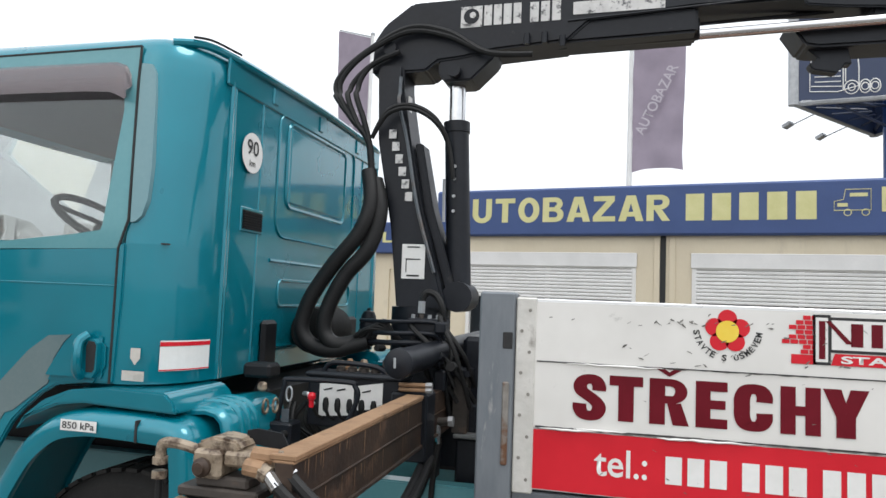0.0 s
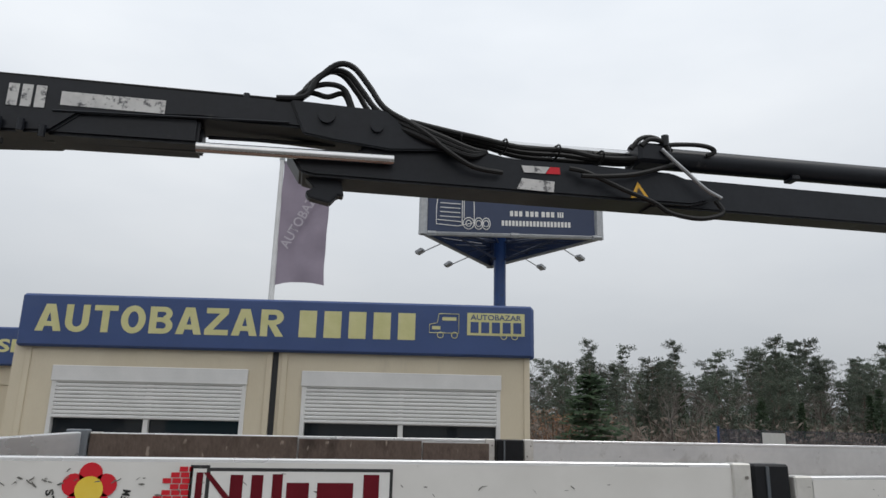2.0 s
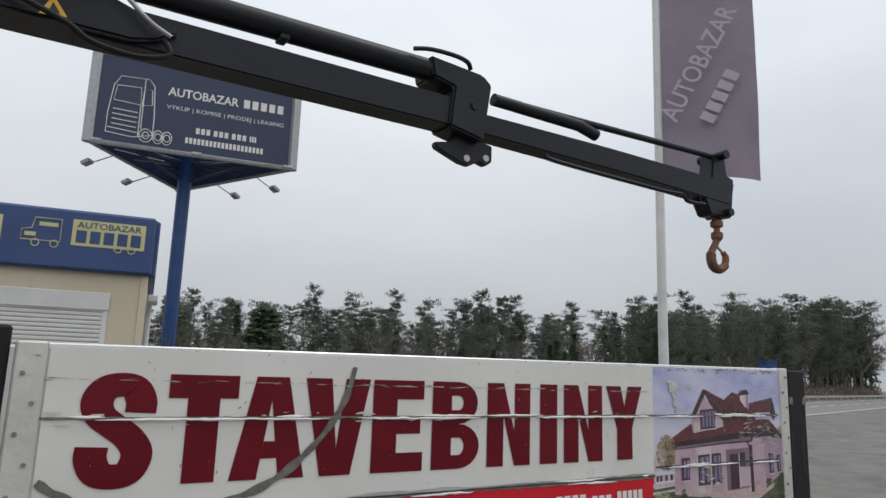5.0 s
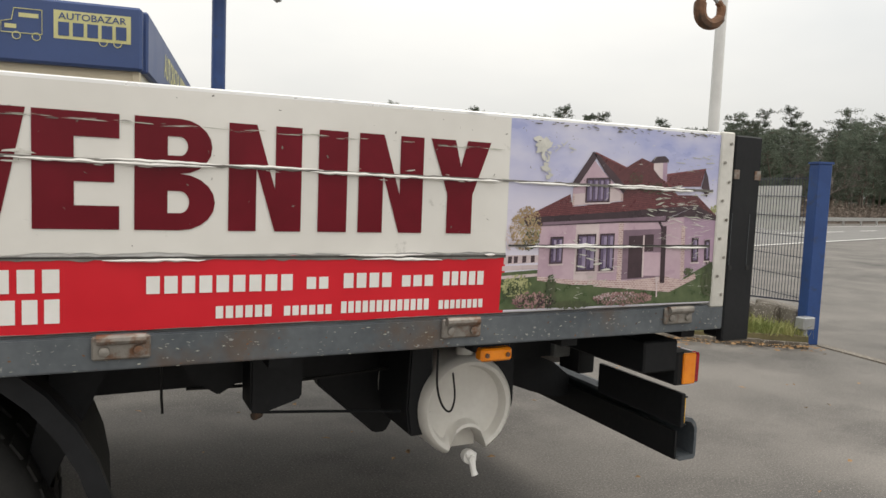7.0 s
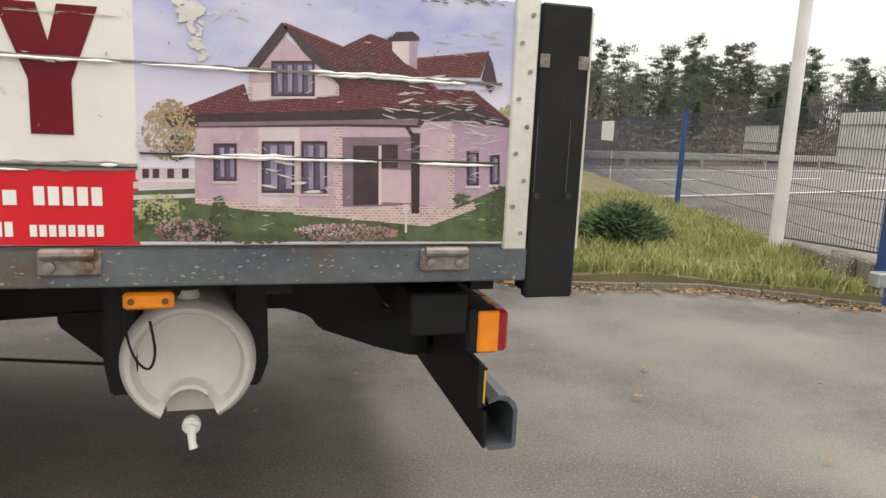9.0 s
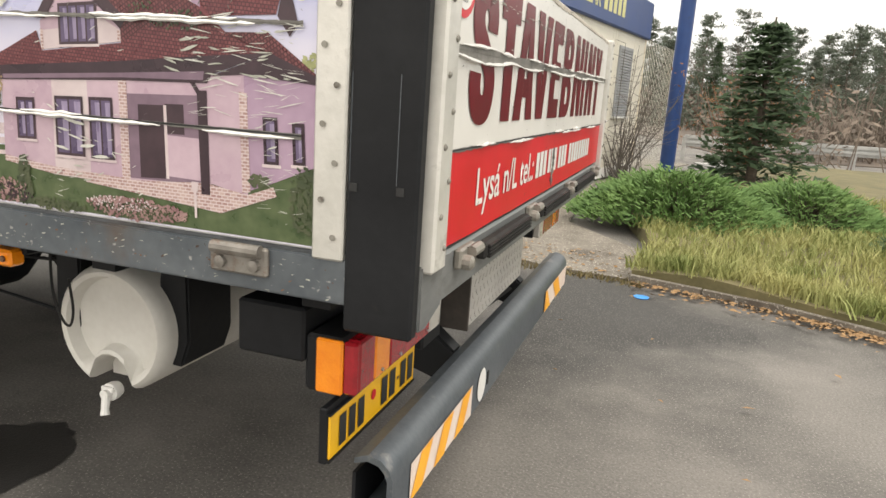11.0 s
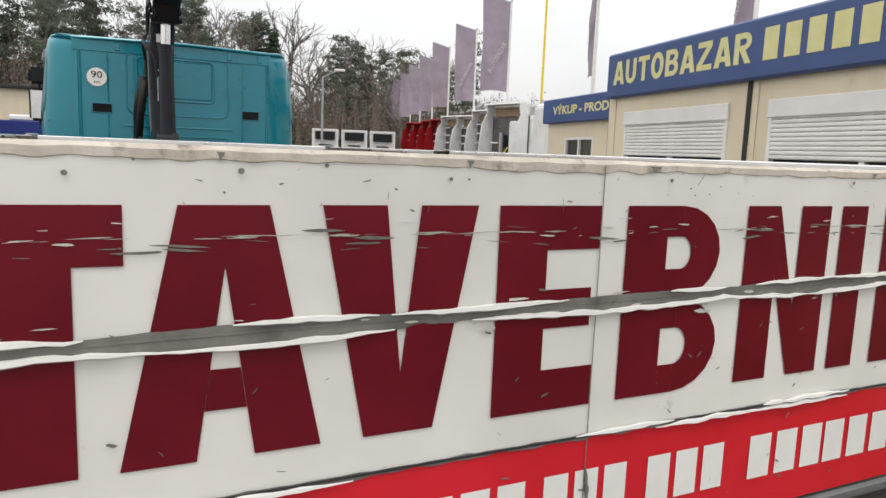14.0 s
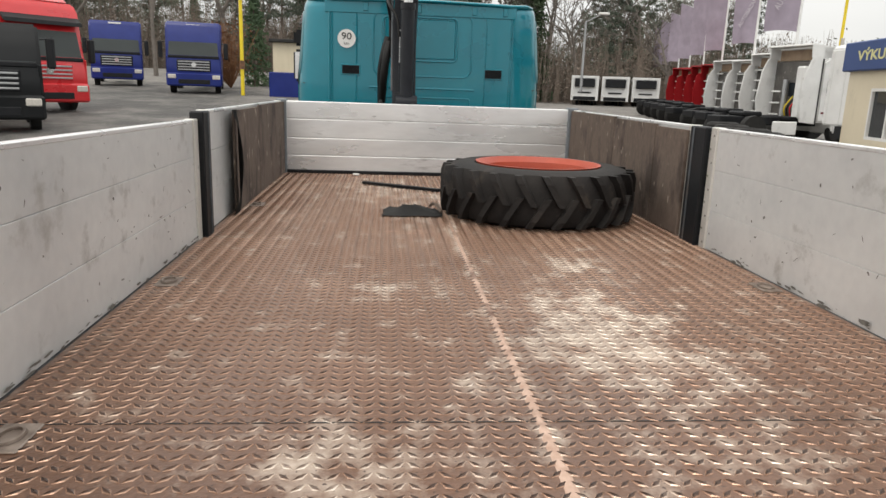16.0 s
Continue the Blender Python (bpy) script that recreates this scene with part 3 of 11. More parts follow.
def blocks(n, x0, x1, y0, y1, gap=0.22):
    """Plain upright letter-sized bars standing for a name."""
    w = (x1 - x0) / (n - gap)
    return [rect(x0 + i * w, x0 + (i + 1 - gap) * w, y0, y1) for i in range(n)]


sheet("name_bars", blocks(5, 3.28, 4.66, 2.585, 2.905, 0.3), "sign_yellow", fascia, FO, BU, Z, 0.004, "pale yellow letter-sized bars")
sheet("logo_panel", [rect(5.28, 5.97, 2.66, 2.93)], "sign_yellow", fascia, FO, BU, Z, 0.004, "pale yellow logo panel")
lettering("lettering", "AUTOBAZAR", "sign_blue", fascia, FO, BU, Z, 5.32, 5.93, 2.845, 2.91, 0.008, 0.01)
sheet("name_bars", blocks(5, 5.32, 5.93, 2.69, 2.82, 0.25), "sign_blue", fascia, FO, BU, Z, 0.008)
drawing = [([(4.83, 2.68), (4.83, 2.78), (4.92, 2.80), (4.94, 2.91), (5.18, 2.91), (5.18, 2.68)], "cab_outline")] + [(round_pts(cx, 2.655, 0.035, k=14), "wheel_outline") for cx in (4.96, 5.13, 5.72, 5.85)]
for pts, kind_ in drawing:
    part(kind_, tube(bmesh.new(), [FO + BU * p[0] + Z * p[1] - BV * 0.004 for p in pts], 0.005, 5, closed=True), "sign_yellow", fascia, "thin yellow outline of a truck")
sheet("headlight_patch", [rect(4.86, 4.96, 2.72, 2.76), rect(4.98, 5.15, 2.83, 2.87)], "sign_yellow", fascia, FO, BU, Z, 0.004)
EO = BM @ Vector((0.04, 0.16, 0))
lettering("lettering", "AUTOBAZAR", "sign_yellow", fascia_e, EO, BV, Z, 1.4, 3.3, 2.58, 2.88, 0.004, 0.022)
sheet("name_bars", blocks(5, 3.45, 4.55, 2.58, 2.88, 0.3), "sign_yellow", fascia_e, EO, BV, Z, 0.004)


def front_window(a, b, drop):
    win = bpart("window", boxes((a, b, W0 - 0.02, W0 + 0.05, 0.92, 0.98), (a, b, W0 - 0.02, W0 + 0.05, 2.16, 2.2), (a, a + 0.05, W0 - 0.02, W0 + 0.05, 0.98, 2.16),
                                (b - 0.05, b, W0 - 0.02, W0 + 0.05, 0.98, 2.16), ((a + b) / 2 - 0.03, (a + b) / 2 + 0.03, W0, W0 + 0.05, 0.98, 2.16), bevel=0.004), "trim_white", office, "white framed window with half-lowered shutter")
    part("pane", in_building(boxes((a + 0.05, b - 0.05, W0 + 0.045, W0 + 0.052, 0.98, 2.16))), "pane", win)
    for sl in slats(a + 0.03, b - 0.03, W0 - 0.005, drop, 2.04):
        part("shutter_slat", in_building(sl), "shutter", win)
    part("shutter_box", in_building(boxes((a - 0.01, b + 0.01, W0 - 0.035, W0 - 0.005, 2.02, 2.2), bevel=0.006)), "shutter", win)


front_window(-5.62, -3.37, 1.60)
front_window(-2.72, -0.38, 1.60)
for a, b, lo, shut in ((0.72, 1.86, 1.08, "shutter_grey"), (3.22, 4.40, 1.05, "shutter"), (4.86, 5.64, 1.10, "shutter_grey")):
    bm = bmesh.new()
    for one in ((-0.06, -0.005, a, b, lo - 0.05, lo), (-0.06, -0.005, a, b, 2.12, 2.18), (-0.06, -0.005, a, a + 0.05, lo, 2.12), (-0.06, -0.005, b - 0.05, b, lo, 2.12)):
        box(bm, *one, bevel=0.004)
    win = bpart("window", bm, "trim_white" if shut == "shutter" else "shutter_grey", office, "side window with closed roller shutter")
    for sl in slats(a + 0.04, b - 0.04, 0, lo, 2.12):
        bmesh.ops.transform(sl, matrix=Matrix(((0, -1, 0, -0.02), (1, 0, 0, 0), (0, 0, 1, 0), (0, 0, 0, 1))), verts=sl.verts)
        part("shutter_slat", in_building(sl), shut, win)
    bpart("sill", boxes((-0.03, 0.03, a - 0.05, b + 0.05, lo - 0.08, lo - 0.05), bevel=0.004), "trim_white", office)
tap = bmesh.new()
tube(tap, [(0.0, 2.2, 2.32), (0.02, 2.2, 2.3), (0.02, 2.2, 0.75)], 0.022)
bpart("downpipe", tap, "trim_white", office, "white downpipe with a lamp bracket above")
bpart("wall_lamp", boxes((-0.02, 0.1, 1.62, 2.24, 2.27, 2.36), bevel=0.01), "trim_white", office)
tap = bmesh.new()
tube(tap, [(0.0, 2.2, 0.72), (0.1, 2.2, 0.72), (0.12, 2.2, 0.66)], 0.02)
tube(tap, smooth_path([(0.03, 2.2, 0.75), (0.14, 2.35, 0.8), (0.16, 2.6, 0.72)]), 0.008, 5)
bpart("water_tap", tap, "galv", office, "grey outdoor tap with a wire loop")

# ---- lower annex to the west ----
annex = thing("office_annex", (-7, 12, 0), "lower cream office annex with its own blue fascia", "building")
AX0, AX1, AY = -11.05, -6.14, 1.32
for a, b, c, d in ((AX0, -10.27, 0.0, 2.27), (-10.27, -9.0, 0.0, 1.08), (-10.27, -9.0, 1.95, 2.27), (-9.0, -7.5, 0, 2.27), (-7.5, -6.55, 0.0, 0.12), (-7.5, -6.55, 2.0, 2.27), (-6.55, AX1, 0, 2.27)):
    bpart("wall_panel", boxes((a, b, AY, AY + 0.12, c, d)), "sandwich", annex)
bpart("west_wall", boxes((AX0 - 0.12, AX0, AY, DEPTH + 3, 0, 2.27)), "sandwich", annex)
bpart("roof", boxes((AX0 - 0.1, AX1, AY, DEPTH + 3, 2.27, 2.40)), "galv", annex)
afas = bpart("fascia", boxes((AX0 - 0.2, AX1 - 0.02, AY - 0.12, AY + 0.04, 2.25, 2.76), bevel=0.02), "sign_blue", annex, "blue fascia board")
AO = BM @ Vector((AX0 - 0.2, AY - 0.12, 0))
lettering("lettering", "VÝKUP - PRODEJ - LEASING", "sign_yellow", afas, AO, BU, Z, 0.55, 5.08, 2.37, 2.64, 0.004, 0.03)
awin = bpart("window", boxes((-10.27, -9.0, AY, AY + 0.06, 1.08, 1.13), (-10.27, -9.0, AY, AY + 0.06, 1.9, 1.95), (-10.27, -10.22, AY, AY + 0.06, 1.13, 1.9), (-9.05, -9.0, AY, AY + 0.06, 1.13, 1.9), (-9.66, -9.61, AY, AY + 0.06, 1.13, 1.9)), "trim_white", annex)
part("pane", in_building(boxes((-10.22, -9.05, AY + 0.05, AY + 0.06, 1.13, 1.9))), "pane", awin)
adoor = bpart("door", boxes((-7.5, -6.55, AY + 0.02, AY + 0.08, 0.12, 2.0), bevel=0.006), "sandwich", annex, "cream flush door")
part("letter_flap", in_building(boxes((-7.2, -6.9, AY + 0.0, AY + 0.02, 1.32, 1.36))), "sign_yellow", adoor)
part("handle", in_building(boxes((-6.68, -6.6, AY - 0.04, AY + 0.02, 1.02, 1.05), bevel=0.006)), "galv", adoor)
bpart("joint_strip", boxes((-8.41, -8.38, AY - 0.01, AY - 0.002, 0, 2.25)), "dark_gap", annex)

# ---- concrete apron, grass island, kerb ----
KERB = [(5.0, 6.14), (6.0, 5.86), (6.54, 5.58), (7.73, 5.36), (8.76, 4.62)]


def apron_mesh():
    bm = bmesh.new()
    pts = [(-6.2, 8.4), (-4, 7.9), (0, 7.2), (3.39, 6.6), (4.4, 6.2), (5.0, 6.14), (5.2, 7.0), (4.2, 8.3), (4.0, 12), (5.4, 18), (3.2, 18.4)]
    prism(bm, pts, "z", -0.02, 0.022)
    return bm


solo("concrete_apron", apron_mesh(), "concrete", "weathered concrete strip with brown leaves beside the office", "pavement", kind="structure", smooth=False)


def island_height(x, y):
    d = min(((x - a) ** 2 + (y - b) ** 2) ** 0.5 for a, b in KERB)
    return 0.09 + 0.05 * min(1, d / 1.5) + 0.05 * noise.noise((x * 0.8, y * 0.8, 0))


def island_outline():
    east = [(8.9, 4.9), (9.4, 6.3), (10.3, 9.0), (11.0, 11.2), (12.4, 15.4), (13.5, 19)]
    west = [(6.4, 19.0), (6.0, 14), (4.6, 9.4), (5.1, 7.2)]
    return KERB + east + west


def inside(x, y, pts):
    hit = False
    for (x0, y0), (x1, y1) in zip(pts, pts[1:] + pts[:1]):
        if (y0 > y) != (y1 > y) and x < (x1 - x0) * (y - y0) / (y1 - y0) + x0:
            hit = not hit
    return hit


ISLE = island_outline()


def island_mesh():
    bm = bmesh.new()
    vs = [bm.verts.new((x, y, 0)) for x, y in ISLE]
    bmesh.ops.triangulate(bm, faces=[bm.faces.new(vs)])
    bmesh.ops.subdivide_edges(bm, edges=bm.edges, cuts=5, use_grid_fill=True)
    for v in bm.verts:
        v.co.z = island_height(v.co.x, v.co.y)
    edge = [e for e in bm.edges if e.is_boundary]
    low = bmesh.ops.extrude_edge_only(bm, edges=edge)
    for v in low["geom"]:
        if isinstance(v, bmesh.types.BMVert):
            v.co.z = -0.02
    return bm


solo("grass_island", island_mesh(), "grass", "rough grassy island with dry stalks", "verge", kind="structure")


def kerb_mesh():
    bm = bmesh.new()
    pts = KERB
    for (x0, y0), (x1, y1) in zip(pts, pts[1:]):
        d = Vector((x1 - x0, y1 - y0, 0))
        n = Vector((d.y, -d.x, 0)).normalized()
        k = max(1, round(d.length / 0.5))
        for i in range(k):
            a, b = Vector((x0, y0, 0)) + d * (i / k), Vector((x0, y0, 0)) + d * ((i + 0.975) / k)
            q = [a + n * 0.05, b + n * 0.05, b - n * 0.06, a - n * 0.06]
            h = 0.06 + random.uniform(-0.008, 0.008)
            prism(bm, [(v.x, v.y) for v in q], "z", -0.02, h)
    return bm


solo("kerb", kerb_mesh(), "concrete", "low weathered concrete kerb round the grass", "kerb", kind="structure", smooth=False)


def tufts(n, pick, h0, h1, w=0.006, seed=3):
    rnd = random.Random(seed)
    verts, faces = [], []
    while len(faces) < n:
        x, y = pick(rnd)
        if x is None:
            continue
        z = island_height(x, y) - 0.01
        for _ in range(6):
            a, h = rnd.uniform(0, 6.283), rnd.uniform(h0, h1)
            px, py = x + rnd.gauss(0, 0.03), y + rnd.gauss(0, 0.03)
            lx, ly = rnd.gauss(0, 0.35) * h, rnd.gauss(0, 0.35) * h
            dx, dy = math.cos(a) * w, math.sin(a) * w
            k = len(verts)
            verts += [(px - dx, py - dy, z), (px + dx, py + dy, z), (px + lx * 0.4 + dx * 0.7, py + ly * 0.4 + dy * 0.7, z + h * 0.6), (px + lx * 0.4 - dx * 0.7, py + ly * 0.4 - dy * 0.7, z + h * 0.6), (px + lx, py + ly, z + h)]
            faces += [(k, k + 1, k + 2, k + 3), (k + 3, k + 2, k + 4)]
    me = bpy.data.meshes.new("grass")
    me.from_pydata(verts, [], faces)
    me.materials.append(M["blade"])
    return me


def pick_isle(rnd):
    x, y = rnd.uniform(4.6, 11.2), rnd.uniform(4.4, 12)
    if not inside(x, y, ISLE) or (y > 9 and rnd.random() < 0.6):
        return None, None
    return x, y


def pick_edge(rnd):
    i = rnd.randrange(len(KERB) - 1)
    t = rnd.random()
    (x0, y0), (x1, y1) = KERB[i], KERB[i + 1]
    return x0 + (x1 - x0) * t + rnd.gauss(0, 0.05), y0 + (y1 - y0) * t + 0.12 + abs(rnd.gauss(0, 0.12))


tagged(part("grass", tufts(66000, pick_isle, 0.035, 0.16), "blade", None), "long yellow-green grass on the island", "grass", kind="stuff")
tagged(part("kerb_grass", tufts(11000, pick_edge, 0.03, 0.13, seed=5), "blade", None), "grass tufts hanging over the kerb", "grass", kind="stuff")


def leaf_litter():
    rnd = random.Random(8)
    bm = bmesh.new()
    for i in range(1000):
        k = rnd.randrange(len(KERB) - 1)
        t = rnd.random()
        (x0, y0), (x1, y1) = KERB[k], KERB[k + 1]
        x, y = x0 + (x1 - x0) * t, y0 + (y1 - y0) * t - 0.05 - abs(rnd.gauss(0, 0.12))
        if i % 4 == 0:
            x, y = rnd.uniform(3.0, 5.2), rnd.uniform(6.2, 7.0)
        if i % 13 == 0:
            x, y = rnd.uniform(3, 9), rnd.uniform(1, 5)
        s, a = rnd.uniform(0.012, 0.03), rnd.uniform(0, 6.28)
        m = Matrix.Translation((x, y, 0.03)) @ Matrix.Rotation(a, 4, "Z") @ Matrix.Rotation(rnd.uniform(-0.5, 0.5), 4, "X")
        bm.faces.new([bm.verts.new(m @ Vector(p)) for p in ((-s, 0, 0), (0, -s * 0.5, 0.004), (s * 1.1, 0, 0), (0, s * 0.5, 0.004))])
    return bm


solo("fallen_leaves", leaf_litter(), "leaf", "scattered brown leaves along the kerb", "leaves", kind="stuff", smooth=False)

# ---- the parked truck: body and chassis ----
M["worn_hinge"] = surface("worn_hinge_steel", (0.16, 0.145, 0.13), (0.34, 0.32, 0.29), 16, 0.5, 0.4, bump=0.3, stain=(0.16, 0.08, 0.045), stain_scale=14, stain_at=(0.5, 0.62))
M["worn_edge"] = surface("chipped_cream_edge", (0.42, 0.37, 0.31), (0.64, 0.59, 0.52), 22, 0.6, bump=0.6, bump_scale=50, stain=(0.20, 0.16, 0.13), stain_scale=20, stain_at=(0.56, 0.68))
M["dull_hinge"] = surface("dirty_cream_steel", (0.18, 0.169, 0.146), (0.33, 0.315, 0.281), 16, 0.5, 0.2, bump=0.3, stain=(0.10, 0.085, 0.07), stain_scale=16, stain_at=(0.52, 0.64))
M["ring_dirt"] = surface("dirty_bare_steel", (0.13, 0.095, 0.075), (0.32, 0.26, 0.22), 22, 0.5, 0.4, bump=0.3)
M["weld"] = surface("worn_weld_bead", (0.40, 0.24, 0.17), (0.66, 0.47, 0.37), 30, 0.45, 0.3, bump=0.5, bump_scale=50, stain=(0.16, 0.08, 0.05), stain_scale=6, stain_at=(0.5, 0.65))
truck = thing("flatbed_truck", (1.5, 3.3, 0), "teal flatbed truck with white advertising dropsides", "truck")
SY, FY = 2.08, 4.52                  # outer faces of the body
ZB, ZT = 0.985, 1.552                # foot and top of the dropsides
JOINTS = (1.173, 1.362)


def planks(x0, x1, y0, y1, parent, along="x"):
    levels = (ZB, *JOINTS, ZT)
    for a, b in zip(levels, levels[1:]):
        bm = bmesh.new()
        box(bm, x0, x1, y0, y1, a + 0.0008, b - 0.0008, bevel=0.0015)
        part("plank", bm, "alu_inner", parent)


def dropside(name, x0, x1, y0, y1, label):
    """A folding side of three aluminium planks between riveted caps."""
    side = part(name, boxes((x0 + 0.02, x1 - 0.02, (y0 + y1) / 2 - 0.008, (y0 + y1) / 2 + 0.008, ZB, ZT - 0.004)), "alu_inner", truck, label)
    planks(x0 + 0.03, x1 - 0.03, y0 + 0.002, y1 - 0.002, side)
    for a, b in ((x0, x0 + 0.06), (x1 - 0.06, x1)):
        part("end_cap", boxes((a, b, y0 - 0.008, y1 + 0.008, ZB - 0.012, ZT + 0.006), bevel=0.004), "alu_cap", side)
    bm = bmesh.new()
    for a in (x0 + 0.03, x1 - 0.03):
        for i in range(9):
            z = ZB + 0.03 + i * 0.063
            lathe(bm, [(0.0055, 0), (0.005, 0.0025), (0.0025, 0.004)], "y", (a + 0.012 * (-1) ** i, y0 - 0.0118, z), 8)
    part("rivet_row", bm, "dull_hinge", side)["kind"] = "stuff"
    part("top_rail", boxes((x0 + 0.06, x1 - 0.06, y0, y1, ZT - 0.012, ZT + 0.004), bevel=0.003), "alu", side)
    return side


near_front = dropside("dropside", -0.665, 1.69, SY, SY + 0.03, "aluminium dropside covered in white and red film")
near_rear = dropside("dropside", 1.83, 4.714, SY, SY + 0.03, "aluminium dropside covered in white and red film")
dropside("dropside", -0.665, 1.64, FY - 0.03, FY, "grey aluminium dropside lined with plywood")
far_rear = dropside("dropside", 1.83, 4.753, FY - 0.03, FY, "grey aluminium dropside")

# tailgate
tail = part("tailgate", boxes((4.822, 4.838, 2.12, 4.47, ZB, ZT - 0.014)), "alu_inner", truck, "aluminium tailgate covered in white and red film")
for a, b in zip((ZB, *JOINTS), (*JOINTS, ZT - 0.01)):
    part("plank", boxes((4.816, 4.8435, 2.13, 4.46, a + 0.001, b - 0.001), bevel=0.0015), "alu_inner", tail)
for a, b in ((2.105, 2.17), (4.45, 4.495)):
    part("end_cap", boxes((4.812, 4.868, a, b, ZB - 0.02, ZT - 0.003), bevel=0.005), "alu_cap", tail)
bm = bmesh.new()
for a in (2.138, 4.472):
    for i in range(10):
        lathe(bm, [(0.006, 0), (0.0055, 0.0025), (0.0025, 0.0045)], "x", (4.868, a + 0.014 * (-1) ** i, ZB + 0.02 + i * 0.058), 8)
part("rivet_row", bm, "dull_hinge", tail)["kind"] = "stuff"
bm = bmesh.new()
rings = []
for i in range(229):                 # the edge is dented and chipped all along
    y = 2.17 + i * 0.01
    a, b = 0.003 * noise.noise((y * 3, 1, 0)) + 0.0016 * noise.noise((y * 31, 2, 0)), 0.0022 * noise.noise((y * 17, 5, 0)) + 0.0014 * noise.noise((y * 60, 6, 0))
    z = ZT - 0.008 + 0.0016 * noise.noise((y * 9, 3, 0))
    rings.append([bm.verts.new(p) for p in ((4.8165, y, ZT - 0.024), (4.8165, y, z - 0.003), (4.820, y, z), (4.843 + b, y, z + 0.0006), (4.8485 + b, y, z - 0.004 + a), (4.8485 + b, y, ZT - 0.021 + 2.4 * a), (4.8435, y, ZT - 0.024 + 2.4 * a))])
for u, v in zip(rings, rings[1:]):
    for k in range(6):
        bm.faces.new((u[k], v[k], v[k + 1], u[k + 1]))
bmesh.ops.recalc_face_normals(bm, faces=bm.faces)
part("top_rail", bm, "worn_edge", tail, "chipped cream top edge")

# headboard and posts
head = part("headboard", boxes((-0.735, -0.72, 2.12, 4.48, ZB, ZT)), "alu", truck, "bright ribbed aluminium headboard")
for a, b in zip((0.99, 1.13, 1.27, 1.42), (1.13, 1.27, 1.42, 1.56)):
    part("plank", boxes((-0.74, -0.70, 2.13, 4.47, a + 0.002, b - 0.002), bevel=0.005), "alu", head)
part("foot_rail", boxes((-0.71, -0.685, 2.13, 4.47, 0.985, 1.012), bevel=0.003), "black_steel", head)
fpost = part("front_post", boxes((-0.78, -0.668, SY - 0.005, SY + 0.075, 0.86, 1.572), bevel=0.006), "scratched", truck, "scratched grey steel corner post")
part("latch_slot", boxes((-0.702, -0.682, SY - 0.012, SY - 0.004, 1.05, 1.30), bevel=0.004), "worn_hinge", fpost, "rusty latch handle")
part("latch_hole", boxes((-0.705, -0.675, SY - 0.008, SY - 0.004, 1.40, 1.45), bevel=0.003), "dark_gap", fpost)
part("front_post", boxes((-0.78, -0.668, FY - 0.075, FY + 0.005, 0.86, 1.572), bevel=0.006), "scratched", truck)
for y0, y1, x0 in ((SY - 0.002, SY + 0.06, 1.70), (FY - 0.06, FY + 0.002, 1.65)):
    mid = part("middle_post", boxes((x0, 1.82, y0, y1, 0.86, 1.556), bevel=0.006), "black_steel", truck, "black steel middle post")
    part("edge_strip", boxes((x0 + 0.04, x0 + 0.05, y0 - 0.004, y1 + 0.004, 0.99, 1.55)), "frame_grey", mid)
for y0, y1 in ((SY - 0.004, SY + 0.085), (FY - 0.085, FY + 0.004)):
    post = part("rear_post", boxes((4.757 if y0 > 3 else 4.725, 4.81, y0, y1, 0.86, 1.548), bevel=0.006), "black_steel", truck, "black steel rear corner post")
    s = -1 if y0 < 3 else 1
    ym = y0 if s < 0 else y1
    for z in (1.12, 1.40):
        part("latch_hole", boxes((4.768, 4.782, ym - 0.003, ym + 0.003, z, z + 0.035), (4.79, 4.80, ym - 0.003, ym + 0.003, z, z + 0.035)), "dark_gap", post)
plate_ = part("rear_post_plate", boxes((4.718, 4.846, SY - 0.008, SY + 0.022, 0.852, 1.551), bevel=0.005), "black_steel", truck, "black steel corner plate with slots")
for a, b in ((4.719, 4.743), (4.816, 4.845)):
    part("latch_pad", boxes((a, b, SY - 0.0105, SY - 0.006, 1.405, 1.436), bevel=0.001), "worn_hinge", plate_, "worn brown latch pad")
for a in (4.724, 4.808):
    part("slot", boxes((a, a + 0.014, SY - 0.0100, SY - 0.006, 1.098, 1.112)), "dark_gap", plate_)
    part("pressed_groove", boxes((a - 0.001, a, SY - 0.0092, SY - 0.006, 1.114, 1.29)), "frame_grey", plate_)

# floor of tread plate
part("load_floor", boxes((-0.70, 4.81, SY + 0.035, FY - 0.035, 0.95, 0.985)), "bed_floor", truck, "rusty tread-plate load floor")


